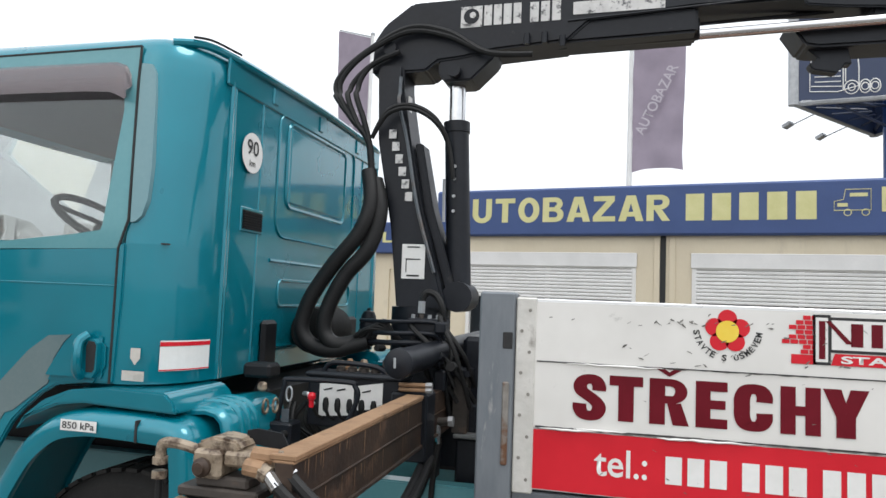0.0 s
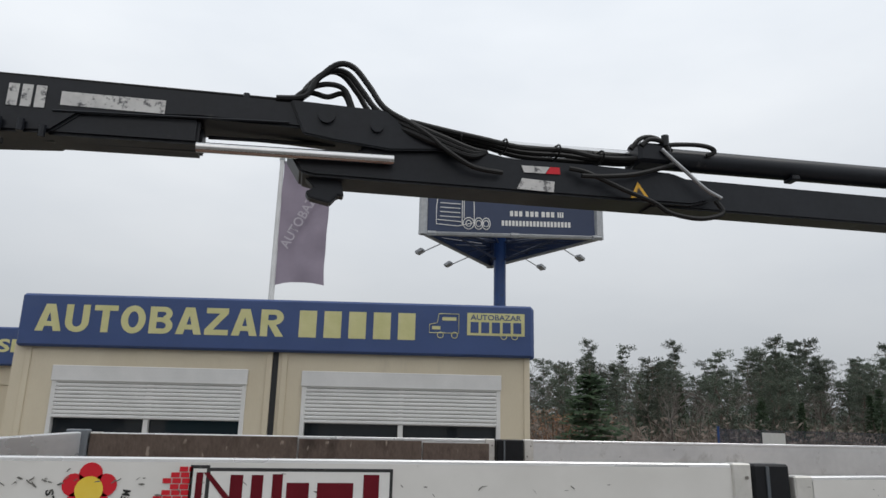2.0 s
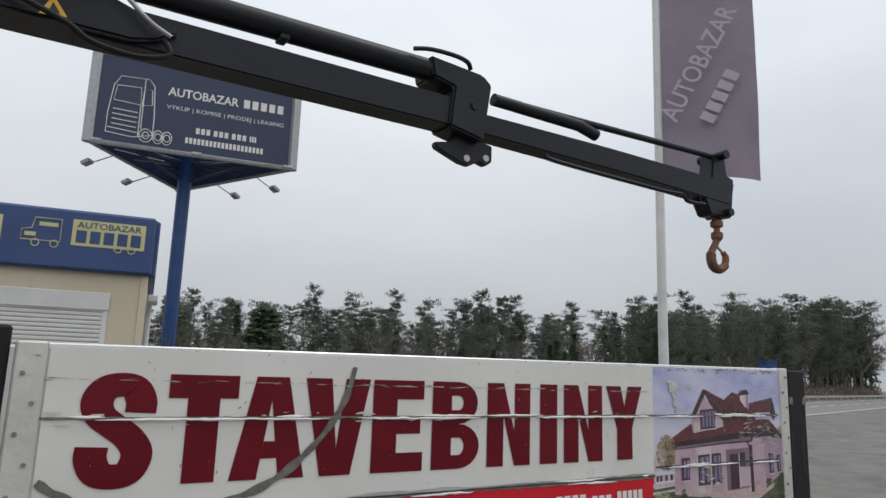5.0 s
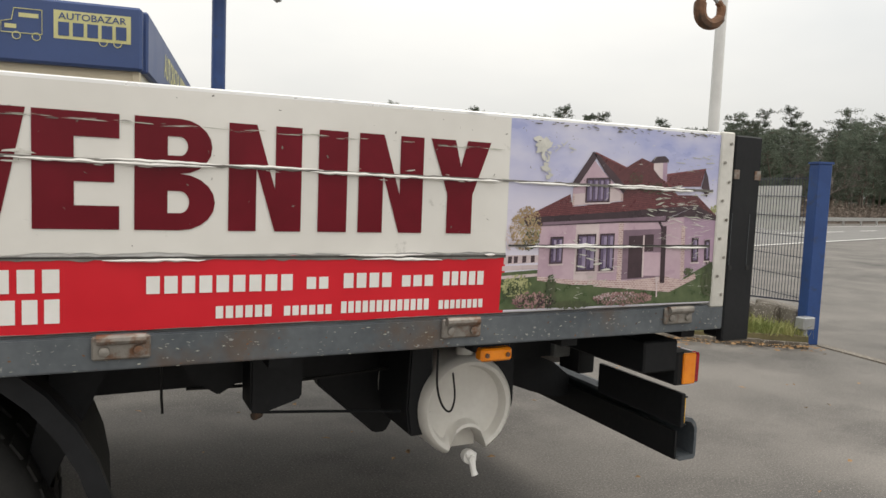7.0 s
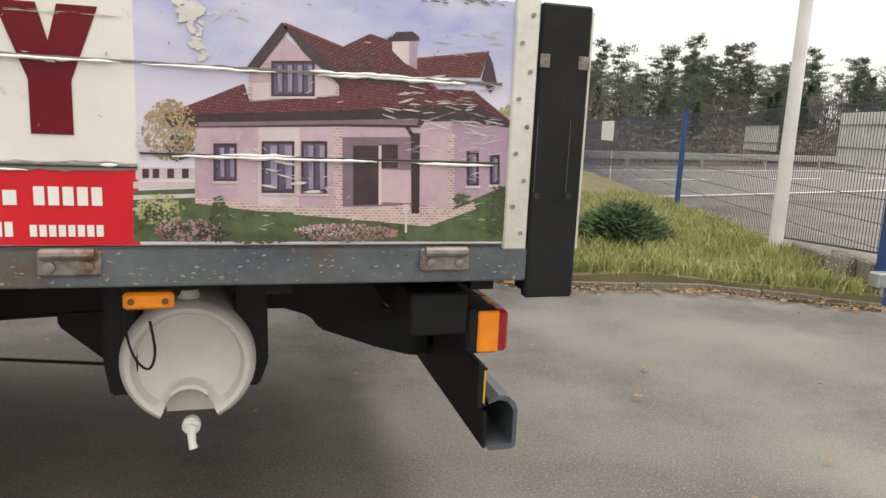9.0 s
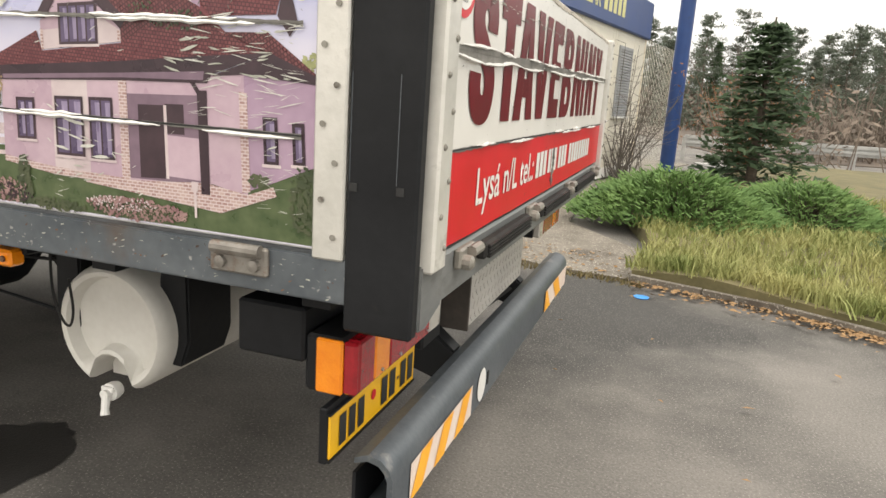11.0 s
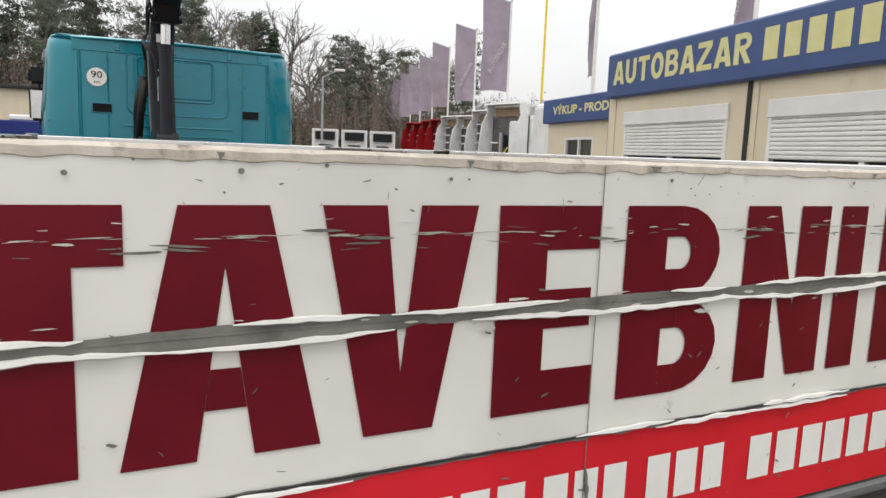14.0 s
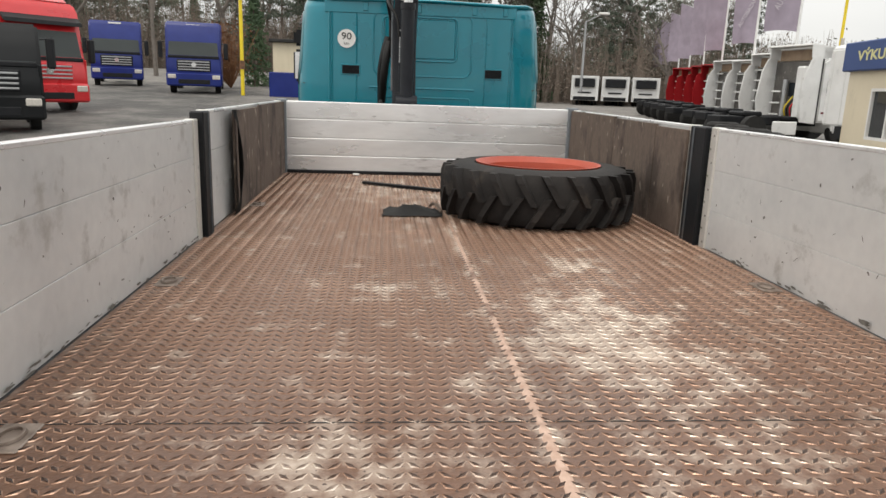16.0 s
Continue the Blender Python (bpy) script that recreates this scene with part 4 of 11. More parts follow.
def tread_bars(x0, x1, y0, y1, z, px=0.037, py=0.030):
    """Raised lozenges in a herringbone, as on tread plate."""
    verts, faces, rim = [], [], []
    nx, ny = int((x1 - x0) / px), int((y1 - y0) / py)
    for i in range(nx):
        for j in range(ny):
            cx, cy = x0 + (i + 0.5) * px, y0 + (j + 0.5) * py
            if abs(cy - 3.30) < 0.013:
                continue
            a = radians(47 if j % 2 else -47)
            ca, sa = math.cos(a), math.sin(a)
            k = len(verts)
            for dx, dy, dz in ((-0.0192, 0, 0), (0, -0.0078, 0), (0.0192, 0, 0), (0, 0.0078, 0), (-0.0165, 0, 0.0022), (0, -0.0052, 0.0022), (0.0165, 0, 0.0022), (0, 0.0052, 0.0022), (-0.008, 0, 0.0042), (0.008, 0, 0.0042)):
                verts.append((cx + dx * ca - dy * sa, cy + dx * sa + dy * ca, z + dz))
            rim += [(k + q, k + (q + 1) % 4, k + 4 + (q + 1) % 4, k + 4 + q) for q in range(4)]
            k += 4
            faces += [(k, k + 1, k + 5, k + 4), (k + 1, k + 2, k + 5), (k + 2, k + 3, k + 4, k + 5), (k + 3, k, k + 4)]
    me = bpy.data.meshes.new("tread_pattern")
    me.from_pydata(verts, [], faces + rim)
    me.materials.append(M["tread_top"])
    me.materials.append(M["tread_bar"])
    for k, f in enumerate(me.polygons):
        f.material_index = 0 if k < len(faces) else 1
    return me


ob = part("tread_pattern", tread_bars(-0.66, 4.79, 2.13, 4.47, 0.985), "tread_bar", truck, "raised lozenge tread pattern")
ob["kind"] = "stuff"
part("floor_seam", boxes((3.656, 3.661, 2.13, 4.47, 0.984, 0.9862)), "dark_gap", truck)
bm = bmesh.new()
rings = []
for i in range(420):                 # a ground-down weld: low, wavering, worn through in places
    x = 0.6 + i * 0.01
    c = 3.30 + 0.0035 * noise.noise((x * 3, 1, 0)) + 0.002 * noise.noise((x * 17, 2, 0))
    w = 0.014 + 0.006 * noise.noise((x * 7, 3, 0)) + 0.003 * noise.noise((x * 40, 4, 0))
    top = 0.9872 + 0.0012 * noise.noise((x * 25, 5, 0))
    rings.append([bm.verts.new(q) for q in ((x, c - w, 0.9846), (x, c - w * 0.45, top), (x, c + w * 0.45, top), (x, c + w, 0.9846))])
for u, v in zip(rings, rings[1:]):
    for k in range(3):
        bm.faces.new((u[k], v[k], v[k + 1], u[k + 1]))
bmesh.ops.recalc_face_normals(bm, faces=bm.faces)
part("floor_weld", bm, "weld", truck, "pale worn weld line along the floor")
for cx, cy in ((3.72, 2.22), (2.58, 2.19), (2.57, 4.42), (0.9, 2.2)):
    bm = bmesh.new()
    box(bm, cx - 0.06, cx + 0.06, cy - 0.04, cy + 0.04, 0.984, 0.990, bevel=0.003)
    tube(bm, [Vector((cx + p[0], cy + p[1], 0.993)) for p in round_pts(0, 0, 0.035, 0.024, 14)], 0.005, 5, closed=True)
    part("lashing_ring", bm, "ring_dirt", truck, "recessed lashing ring in the floor")
# plywood lining of the front bay
for y0, y1 in ((2.128, 2.142), (FY - 0.055, FY - 0.038)):
    for i, (a, b) in enumerate(((-0.66, 0.45), (0.46, 1.18), (1.19, 1.60))):
        if y0 < 3 and i == 2:
            continue
        part("lining_board", boxes((a, b, y0, y1, 0.992, 1.55 - 0.01 * i), bevel=0.002), "plywood", truck, "weathered plywood lining board")
bm = bmesh.new()
rows = []
for i in range(9):
    z = 0.992 + 0.555 * i / 8
    bow = 0.05 * math.sin(math.pi * i / 8) ** 0.7
    xa, xb = 1.13 + 0.03 * i / 8, 1.30 - 0.035 * math.sin(math.pi * i / 9)
    rows.append([bm.verts.new(q) for q in ((xa, 2.150, z), (xa + 0.05, 2.156 + bow * 0.5, z), (xb, 2.150 + bow, z))])
for u, v in zip(rows, rows[1:]):
    for k in range(2):
        bm.faces.new((u[k], u[k + 1], v[k + 1], v[k]))
bmesh.ops.solidify(bm, geom=bm.faces[:], thickness=0.008)
bmesh.ops.recalc_face_normals(bm, faces=bm.faces)
part("rubber_flap", bm, "rubber", truck, "black rubber flap hanging on the lining")

# frame beams under the body
beam_n = prism(bmesh.new(), [(-0.665, 0.90), (1.55, 0.90), (1.75, 0.945), (2.35, 0.945), (2.5, 0.90), (4.755, 0.895), (4.755, 0.978), (-0.665, 0.978)], "y", SY - 0.002, SY + 0.05, bevel=0.004)
side_beam = part("side_beam", beam_n, "frame_grey", truck, "scuffed grey-blue steel side beam")
part("side_beam", boxes((-0.665, 4.755, FY - 0.05, FY, 0.895, 0.978), bevel=0.004), "frame_grey", truck)


def hinge(cx):
    bm = bmesh.new()
    box(bm, cx - 0.06, cx + 0.06, SY - 0.014, SY - 0.001, 0.925, 0.978, bevel=0.004)
    tube(bm, [(cx - 0.05, SY - 0.018, 0.972), (cx + 0.05, SY - 0.018, 0.972)], 0.012, 10)
    for s in (-0.035, 0.035):
        lathe(bm, [(0.012, 0.0), (0.011, -0.008), (0.004, -0.010)], "y", (cx + s, SY - 0.013, 0.945), 10)
    return part("hinge", bm, "worn_hinge", side_beam, "worn rusty steel dropside hinge")


for cx in (0.1, 1.15, 2.15, 2.86, 3.71, 4.51):
    hinge(cx)
rear_beam = part("rear_beam", boxes((4.79, 4.846, 2.10, 4.47, 0.882, 0.978), bevel=0.006), "dirty_beam", truck, "grey steel rear cross beam")
part("corner_gusset", prism(bmesh.new(), [(2.10, 0.978), (2.10, 0.862), (2.13, 0.858), (2.21, 0.884), (2.21, 0.978)], "x", 4.80, 4.850, bevel=0.003), "dirty_beam", truck)
for a, b in ((2.43, 2.87), (3.05, 3.53), (3.67, 4.23)):
    bm = bmesh.new()
    box(bm, 4.846, 4.872, a, b, 0.925, 0.962, bevel=0.006)
    for i in range(4):
        box(bm, 4.868, 4.878, a + 0.01, b - 0.01, 0.929 + i * 0.008, 0.933 + i * 0.008)
    part("rubber_strip", bm, "rubber", rear_beam, "ribbed black rubber buffer strip")
for cy in (2.33, 2.96, 3.60, 4.33):
    bm = bmesh.new()
    box(bm, 4.846, 4.862, cy - 0.05, cy + 0.05, 0.935, 0.975, bevel=0.004)
    tube(bm, [(4.87, cy - 0.01, 0.965), (4.87, cy + 0.05, 0.965)], 0.012, 8)
    lathe(bm, [(0.016, 0), (0.015, 0.018), (0.008, 0.024)], "x", (4.86, cy - 0.03, 0.948), 10)
    part("hinge", bm, "dull_hinge", rear_beam, "worn steel tailgate hinge")
for y in (2.75, 3.75):
    part("frame_rail", prism(bmesh.new(), [(-0.6, 0.635), (4.55, 0.66), (4.55, 0.86), (-0.6, 0.816)], "y", y, y + 0.08, bevel=0.006), "black_steel", truck, "black chassis rail")
    part("front_rail", prism(bmesh.new(), [(-3.6, 0.52), (-0.602, 0.54), (-0.602, 0.79), (-3.6, 0.79)], "y", y, y + 0.08, bevel=0.006), "teal_frame", truck, "teal painted chassis rail")
for cx in (0.2, 1.0, 3.2, 4.1, 4.6):
    part("cross_bearer", boxes((cx, cx + 0.06, SY + 0.06, FY - 0.06, 0.86, 0.95)), "black_steel", truck)
part("under_plate", boxes((3.4, 4.6, SY + 0.06, SY + 0.5, 0.90, 0.94)), "black_steel", truck)

# ---- cab ----
M["teal_fade"] = surface("greyish_teal_paint", (0.10, 0.16, 0.17), (0.15, 0.20, 0.205), 3, 0.35, 0.1, bump=0.02, coat=0.4)
CABW = (2.09, 4.46)
CX0, CX1 = -3.75, -1.88              # nose and rear wall


def cab_section(z, grow=0.0):
    """Outline of the cab at one height, with big round rear corners."""
    taper = 0.0 if z < 1.75 else (z - 1.75) * 0.09
    y0, y1 = CABW[0] + taper - grow, CABW[1] - taper + grow
    x0 = CX0 + (0.0 if z < 1.7 else (z - 1.7) * 0.32)
    pts = []
    for i in range(7):               # rear corner, near side
        a = radians(90 * i / 6)
        pts.append((CX1 - 0.20 + 0.20 * math.sin(a), y0 + 0.30 - 0.30 * math.cos(a)))
    pts = pts[::1]
    far = [(x, y0 + y1 - y) for x, y in reversed(pts)]
    nose = [(x0 + 0.12, y1), (x0, y1 - 0.3), (x0 - 0.05, (y0 + y1) / 2), (x0, y0 + 0.3), (x0 + 0.12, y0)]
    return pts + far + nose


def loft(bm, levels, cap=True):
    rings = [[bm.verts.new((x, y, z)) for x, y in pts] for pts, z in levels]
    for u, v in zip(rings, rings[1:]):
        k = len(u)
        for j in range(k):
            bm.faces.new((u[j], u[(j + 1) % k], v[(j + 1) % k], v[j]))
    if cap:
        bm.faces.new(rings[0][::-1])
        bm.faces.new(rings[-1])
    return bm


def shrunk(pts, d):
    cx, cy = sum(p[0] for p in pts) / len(pts), sum(p[1] for p in pts) / len(pts)
    return [(x + (d if x < cx else -d) * min(1, abs(x - cx) / 0.5), y + (d if y < cy else -d) * min(1, abs(y - cy) / 0.8)) for x, y in pts]


# lower cab, closed; upper cab as posts, rear wall and roof, so that one looks through the windows
lower = loft(bmesh.new(), [(shrunk(cab_section(1.17), 0.05), 1.175), (cab_section(1.2), 1.20), (cab_section(1.5), 1.5), (cab_section(1.70), 1.70)])
cab = part("cab", lower, "teal", truck, "glossy teal day cab")
WZ0, WZ1 = 1.70, 2.33


def wall_band(i0, i1, z0, z1, thick=0.03, steps=3):
    """Part of the cab's skin between outline points i0 and i1."""
    bm = bmesh.new()
    zs = [z0 + (z1 - z0) * i / steps for i in range(steps + 1)]
    out = [[bm.verts.new((*cab_section(z)[i], z)) for i in range(i0, i1 + 1)] for z in zs]
    inn = [[bm.verts.new((*shrunk(cab_section(z), thick)[i], z)) for i in range(i0, i1 + 1)] for z in zs]
    for g, flip in ((out, False), (inn, True)):
        for u, v in zip(g, g[1:]):
            for j in range(len(u) - 1):
                q = (u[j], u[j + 1], v[j + 1], v[j])
                bm.faces.new(q[::-1] if flip else q)
    for u, v in zip(zip(out, out[1:]), zip(inn, inn[1:])):
        for j in (0, -1):
            bm.faces.new((u[0][j], u[1][j], v[1][j], v[0][j]))
    bmesh.ops.recalc_face_normals(bm, faces=bm.faces)
    return bm


part("rear_wall", wall_band(0, 13, WZ0, WZ1), "teal", cab)
roof = loft(bmesh.new(), [(cab_section(WZ1), WZ1), (cab_section(2.38), 2.40), (shrunk(cab_section(2.42), 0.008), 2.45), (shrunk(cab_section(2.44), 0.025), 2.482), (shrunk(cab_section(2.45), 0.06), 2.502), (shrunk(cab_section(2.45), 0.16), 2.516), (shrunk(cab_section(2.45), 0.5), 2.53)])
part("roof", roof, "teal", cab)
lip = bmesh.new()
tube(lip, smooth_path([(-2.02, 2.20, 2.475), (-1.93, 2.27, 2.485), (-1.875, 2.42, 2.475), (-1.865, 2.7, 2.48), (-1.862, 3.27, 2.49), (-1.865, 3.9, 2.48), (-1.875, 4.13, 2.475), (-1.93, 4.28, 2.485), (-2.02, 4.35, 2.475)]), 0.017, 8)
part("roof_gutter", lip, "teal", cab, "dented rear roof gutter")
part("gutter_web", boxes((-1.885, -1.872, 2.36, 4.18, 2.36, 2.485), bevel=0.004), "teal", cab)
part("roof_seal", tube(bmesh.new(), smooth_path([(-1.95, 2.225, 2.502), (-1.90, 2.28, 2.504), (-1.86, 2.42, 2.496)]), 0.005, 6), "rubber", cab)
# near side: door with window, post behind it
for side, ys in (("near", CABW[0]), ("far", CABW[1])):
    s = 1 if side == "near" else -1
    o = Vector((0, ys - s * 0.004, 0))
    door = part("door", prism(bmesh.new(), [(-3.45, 0.84), (-2.62, 0.84), (-2.55, 0.96), (-2.505, 1.04), (-2.455, 1.09), (-2.392, 1.145), (-2.319, 1.183), (-2.20, 1.197), (-2.085, 1.20), (-2.075, 1.50), (-2.075, 1.70), (-3.45, 1.70)], "y", ys - s * 0.007, ys + s * 0.02, bevel=0.006), "teal", cab, "teal cab door")
    lean = lambda z: max(0.0, z - 1.75) * 0.09 * s
    fr = bmesh.new()
    ring_o = [(-3.30, 1.655), (-2.104, 1.68), (-2.086, 1.735), (-2.073, 1.785), (-2.108, 2.30), (-2.113, 2.445), (-3.10, 2.425), (-3.16, 2.30)]
    ring_i = [(-3.04, 1.655), (-2.30, 1.728), (-2.185, 1.745), (-2.178, 1.765), (-2.152, 2.20), (-2.175, 2.345), (-2.22, 2.378), (-2.95, 2.37)]
    vo, vi = [[fr.verts.new((x, ys - s * 0.008 + lean(z), z)) for x, z in g] for g in (ring_o, ring_i)]
    wo, wi = [[fr.verts.new((x, ys + s * 0.03 + lean(z), z)) for x, z in g] for g in (ring_o, ring_i)]
    for k in range(8):
        q = (k + 1) % 8
        for f in ((vo[k], vo[q], vi[q], vi[k]), (wo[k], wi[k], wi[q], wo[q]), (vo[k], wo[k], wo[q], vo[q]), (vi[k], vi[q], wi[q], wi[k])):
            fr.faces.new(f)
    bmesh.ops.recalc_face_normals(fr, faces=fr.faces)
    part("window_frame", fr, "teal_frame", door)
    pane = bmesh.new()
    flatp = list(ring_i)
    a = [pane.verts.new((x, ys + s * 0.008 + lean(z), z)) for x, z in flatp]
    b = [pane.verts.new((x, ys + s * 0.012 + lean(z), z)) for x, z in flatp]
    pane.faces.new(a), pane.faces.new(b[::-1])
    for k in range(8):
        pane.faces.new((a[k], b[k], b[(k + 1) % 8], a[(k + 1) % 8]))
    bmesh.ops.recalc_face_normals(pane, faces=pane.faces)
    pn = part("pane", pane, "cab_glass", door, "clear side window")
    pn.visible_shadow = False
    vis = bmesh.new()
    rows = []
    for x, zt, zb in ((-2.95, 2.388, 2.268), (-2.6, 2.39, 2.268), (-2.3, 2.39, 2.266), (-2.21, 2.388, 2.262), (-2.165, 2.372, 2.246), (-2.142, 2.335, 2.232), (-2.132, 2.29, 2.236)):
        rows.append([vis.verts.new((x, ys - s * d + lean(z), z)) for z, d in ((zt, 0.006), (zt - 0.02, 0.030), ((zt + zb) / 2, 0.040), (zb, 0.034))])
    for ra, rb in zip(rows, rows[1:]):
        for k in range(3):
            vis.faces.new((ra[k], rb[k], rb[k + 1], ra[k + 1]))
    bmesh.ops.recalc_face_normals(vis, faces=vis.faces)
    bmesh.ops.solidify(vis, geom=vis.faces[:], thickness=0.003)
    part("wind_deflector", vis, "visor", door, "smoked plastic wind deflector")
    gap = [(-2.113, 2.446), (-2.108, 2.30), (-2.072, 1.785), (-2.086, 1.735), (-2.104, 1.68), (-2.102, 1.20)]
    gp = bmesh.new()
    tube(gp, [(x, ys - s * 0.007 + lean(z), z) for x, z in gap], 0.005, 5)
    tube(gp, [(-2.113, ys - s * 0.007 + lean(2.446), 2.446), (-3.1, ys - s * 0.007 + lean(2.43), 2.43)], 0.005, 5)
    part("door_gap", gp, "dark_gap", cab)
    qp = bmesh.new()
    ring_q = [(-2.064, 1.775), (-2.045, 1.778), (-2.024, 1.80), (-2.010, 1.86), (-2.010, 1.98), (-2.020, 2.119), (-2.030, 2.25), (-2.042, 2.340), (-2.060, 2.372), (-2.104, 2.378), (-2.101, 2.30), (-2.088, 2.10), (-2.076, 1.93)]
    qa = [qp.verts.new((x, ys - s * 0.007 + lean(z) + s * max(0.0, x + 2.08) ** 2 * 1.5, z)) for x, z in ring_q]
    qb = [qp.verts.new((x, ys + s * 0.02 + lean(z), z)) for x, z in ring_q]
    qp.faces.new(qa), qp.faces.new(qb[::-1])
    for k in range(len(ring_q)):
        qp.faces.new((qa[k], qb[k], qb[(k + 1) % len(ring_q)], qa[(k + 1) % len(ring_q)]))
    bmesh.ops.recalc_face_normals(qp, faces=qp.faces)
    part("quarter_panel", qp, "teal_dull", cab, "grey rear quarter panel")
    hd = bmesh.new()
    prism(hd, [(-2.375, 1.20), (-2.145, 1.20), (-2.118, 1.24), (-2.120, 1.35), (-2.15, 1.375), (-2.22, 1.372), (-2.30, 1.328), (-2.345, 1.26)], "y", ys - s * 0.034, ys + s * 0.01, bevel=0.022)
    hnd = part("door_handle", hd, "teal", door, "moulded teal door handle")
    gr = bmesh.new()
    tube(gr, smooth_path([(-2.205, ys - s * 0.026, 1.222), (-2.20, ys - s * 0.055, 1.25), (-2.198, ys - s * 0.060, 1.30), (-2.20, ys - s * 0.050, 1.345), (-2.185, ys - s * 0.026, 1.368)]), 0.018, 10)
    part("grip", gr, "teal", hnd)
    part("recess", prism(bmesh.new(), [(-2.183, 1.235), (-2.150, 1.235), (-2.142, 1.25), (-2.140, 1.335), (-2.150, 1.35), (-2.178, 1.352), (-2.188, 1.33)], "y", ys - s * 0.0355, ys, bevel=0.004), "dark_gap", hnd)
    # mirror on its arm, forward of the door
    mir = bmesh.new()
    my = ys - s * 0.22
    box(mir, -3.5, -3.38, min(my, my + s * 0.20), max(my, my + s * 0.20), 1.72, 2.08, bevel=0.03, seg=2)
    box(mir, -3.5, -3.40, min(my, my + s * 0.18), max(my, my + s * 0.18), 2.12, 2.30, bevel=0.03, seg=2)
    tube(mir, [(-3.45, my + s * 0.1, 1.68), (-3.45, my + s * 0.1, 2.34), (-3.4, ys + s * 0.03, 2.38)], 0.014)
    tube(mir, [(-3.45, my + s * 0.1, 1.70), (-3.4, ys + s * 0.03, 1.62)], 0.014)
    mr = part("mirror", mir, "black_steel", cab, "pair of black mirrors on a bracket")
    part("mirror_glass", boxes((-3.379, -3.374, min(my + s * 0.02, my + s * 0.18), max(my + s * 0.02, my + s * 0.18), 1.75, 2.05)), "chrome", mr)
    # front windscreen corner post
    part("front_post", tube(bmesh.new(), [(-3.60, ys + s * 0.02, 1.70), (-3.42, ys + s * 0.07, 2.36)], 0.045, 8), "teal", cab)
ws = bmesh.new()
vs = [ws.verts.new(p) for p in ((-3.76, 2.25, 1.70), (-3.76, 4.30, 1.70), (-3.58, 4.22, 2.34), (-3.58, 2.33, 2.34))]
ws.faces.new(vs)
bmesh.ops.solidify(ws, geom=ws.faces[:], thickness=0.006)
g = part("windscreen", ws, "cab_glass", cab)
g.visible_shadow = False
# inside
part("seat", boxes((-2.75, -2.3, 2.35, 2.85, 1.45, 1.66), (-2.42, -2.3, 2.35, 2.85, 1.66, 2.1), bevel=0.05), "interior", cab, "dark driver's seat")
part("seat", boxes((-2.75, -2.3, 3.7, 4.2, 1.45, 1.66), (-2.42, -2.3, 3.7, 4.2, 1.66, 2.1), bevel=0.05), "interior", cab, "dark passenger seat")
part("dashboard", boxes((-3.7, -3.3, 2.15, 4.4, 1.40, 1.74), bevel=0.05), "interior", cab)
part("inner_floor", boxes((-3.7, -1.95, 2.14, 4.41, 1.701, 1.706)), "interior", cab)
part("headlining", boxes((-3.4, -1.98, 2.2, 4.35, 2.325, 2.335)), "interior", cab)
sw = bmesh.new()
c, nx = Vector((-2.62, 2.62, 1.82)), Vector((0.55, 0, 0.83)).normalized()
a, b = Vector((0, 1, 0)), nx.cross(Vector((0, 1, 0)))
tube(sw, [c + (a * math.cos(t / 24 * 6.2832) + b * math.sin(t / 24 * 6.2832)) * 0.22 for t in range(24)], 0.016, 8, closed=True)
for t in (0.6, 2.6, 4.7):
    tube(sw, [c, c + (a * math.cos(t) + b * math.sin(t)) * 0.22], 0.012, 6)
tube(sw, [c, c - nx * 0.4], 0.03, 8)
part("steering_wheel", sw, "interior", cab, "dark steering wheel")

# rear wall pressings
RX = CX1


def pressing(y0, y1, z0, z1, r=0.045, w=0.011):
    pts = []
    for cx, cz, a0 in ((y1 - r, z1 - r, 0), (y0 + r, z1 - r, 90), (y0 + r, z0 + r, 180), (y1 - r, z0 + r, 270)):
        pts += [Vector((RX + 0.001, cx + r * math.cos(radians(a0 + 22.5 * i)), cz + r * math.sin(radians(a0 + 22.5 * i)))) for i in range(5)]
    return tube(bmesh.new(), pts, w, 6, closed=True)


part("pressed_panel", pressing(2.91, 3.62, 1.945, 2.345), "teal", cab, "pressed panel on the rear wall")
part("pressed_panel", pressing(2.82, 3.76, 1.80, 2.385, 0.08, 0.008), "teal", cab)
part("pressed_panel", boxes((RX - 0.01, RX + 0.008, 2.93, 3.60, 1.965, 2.325), bevel=0.007), "teal", cab)
part("pressed_panel", pressing(2.88, 3.76, 1.483, 1.60, 0.03, 0.008), "teal", cab)
for z in (1.687, 1.30):
    rp = bmesh.new()
    tube(rp, [(RX, 2.78, z), (RX + 0.001, 3.80, z)], 0.010, 6)
    part("pressed_rib", rp, "teal", cab)
for y in (2.405, 2.43, 2.66, 3.90, 4.14, 4.165):
    part("pressed_rib", tube(bmesh.new(), [(RX - 0.002, y, 1.20), (RX - 0.002, y, 2.38)], 0.008 if y not in (2.405, 4.165) else 0.012, 6), "teal", cab)
for y0 in (2.523, 3.90):
    vb = part("air_vent", boxes((RX - 0.002, RX + 0.006, y0 - 0.012, y0 + 0.175, 1.79, 1.895), bevel=0.005), "teal", cab, "black louvred air vent")
    bm = boxes((RX + 0.004, RX + 0.008, y0, y0 + 0.163, 1.803, 1.882))
    for i in range(7):
        box(bm, RX + 0.006, RX + 0.014, y0 + 0.004, y0 + 0.159, 1.806 + i * 0.0108, 1.810 + i * 0.0108)
    part("louvres", bm, "black_steel", vb)
for y in (2.72, 3.22, 3.75, 4.05):
    part("gutter_bracket", boxes((RX - 0.005, RX + 0.016, y, y + 0.05, 2.38, 2.46), bevel=0.006), "teal", cab)
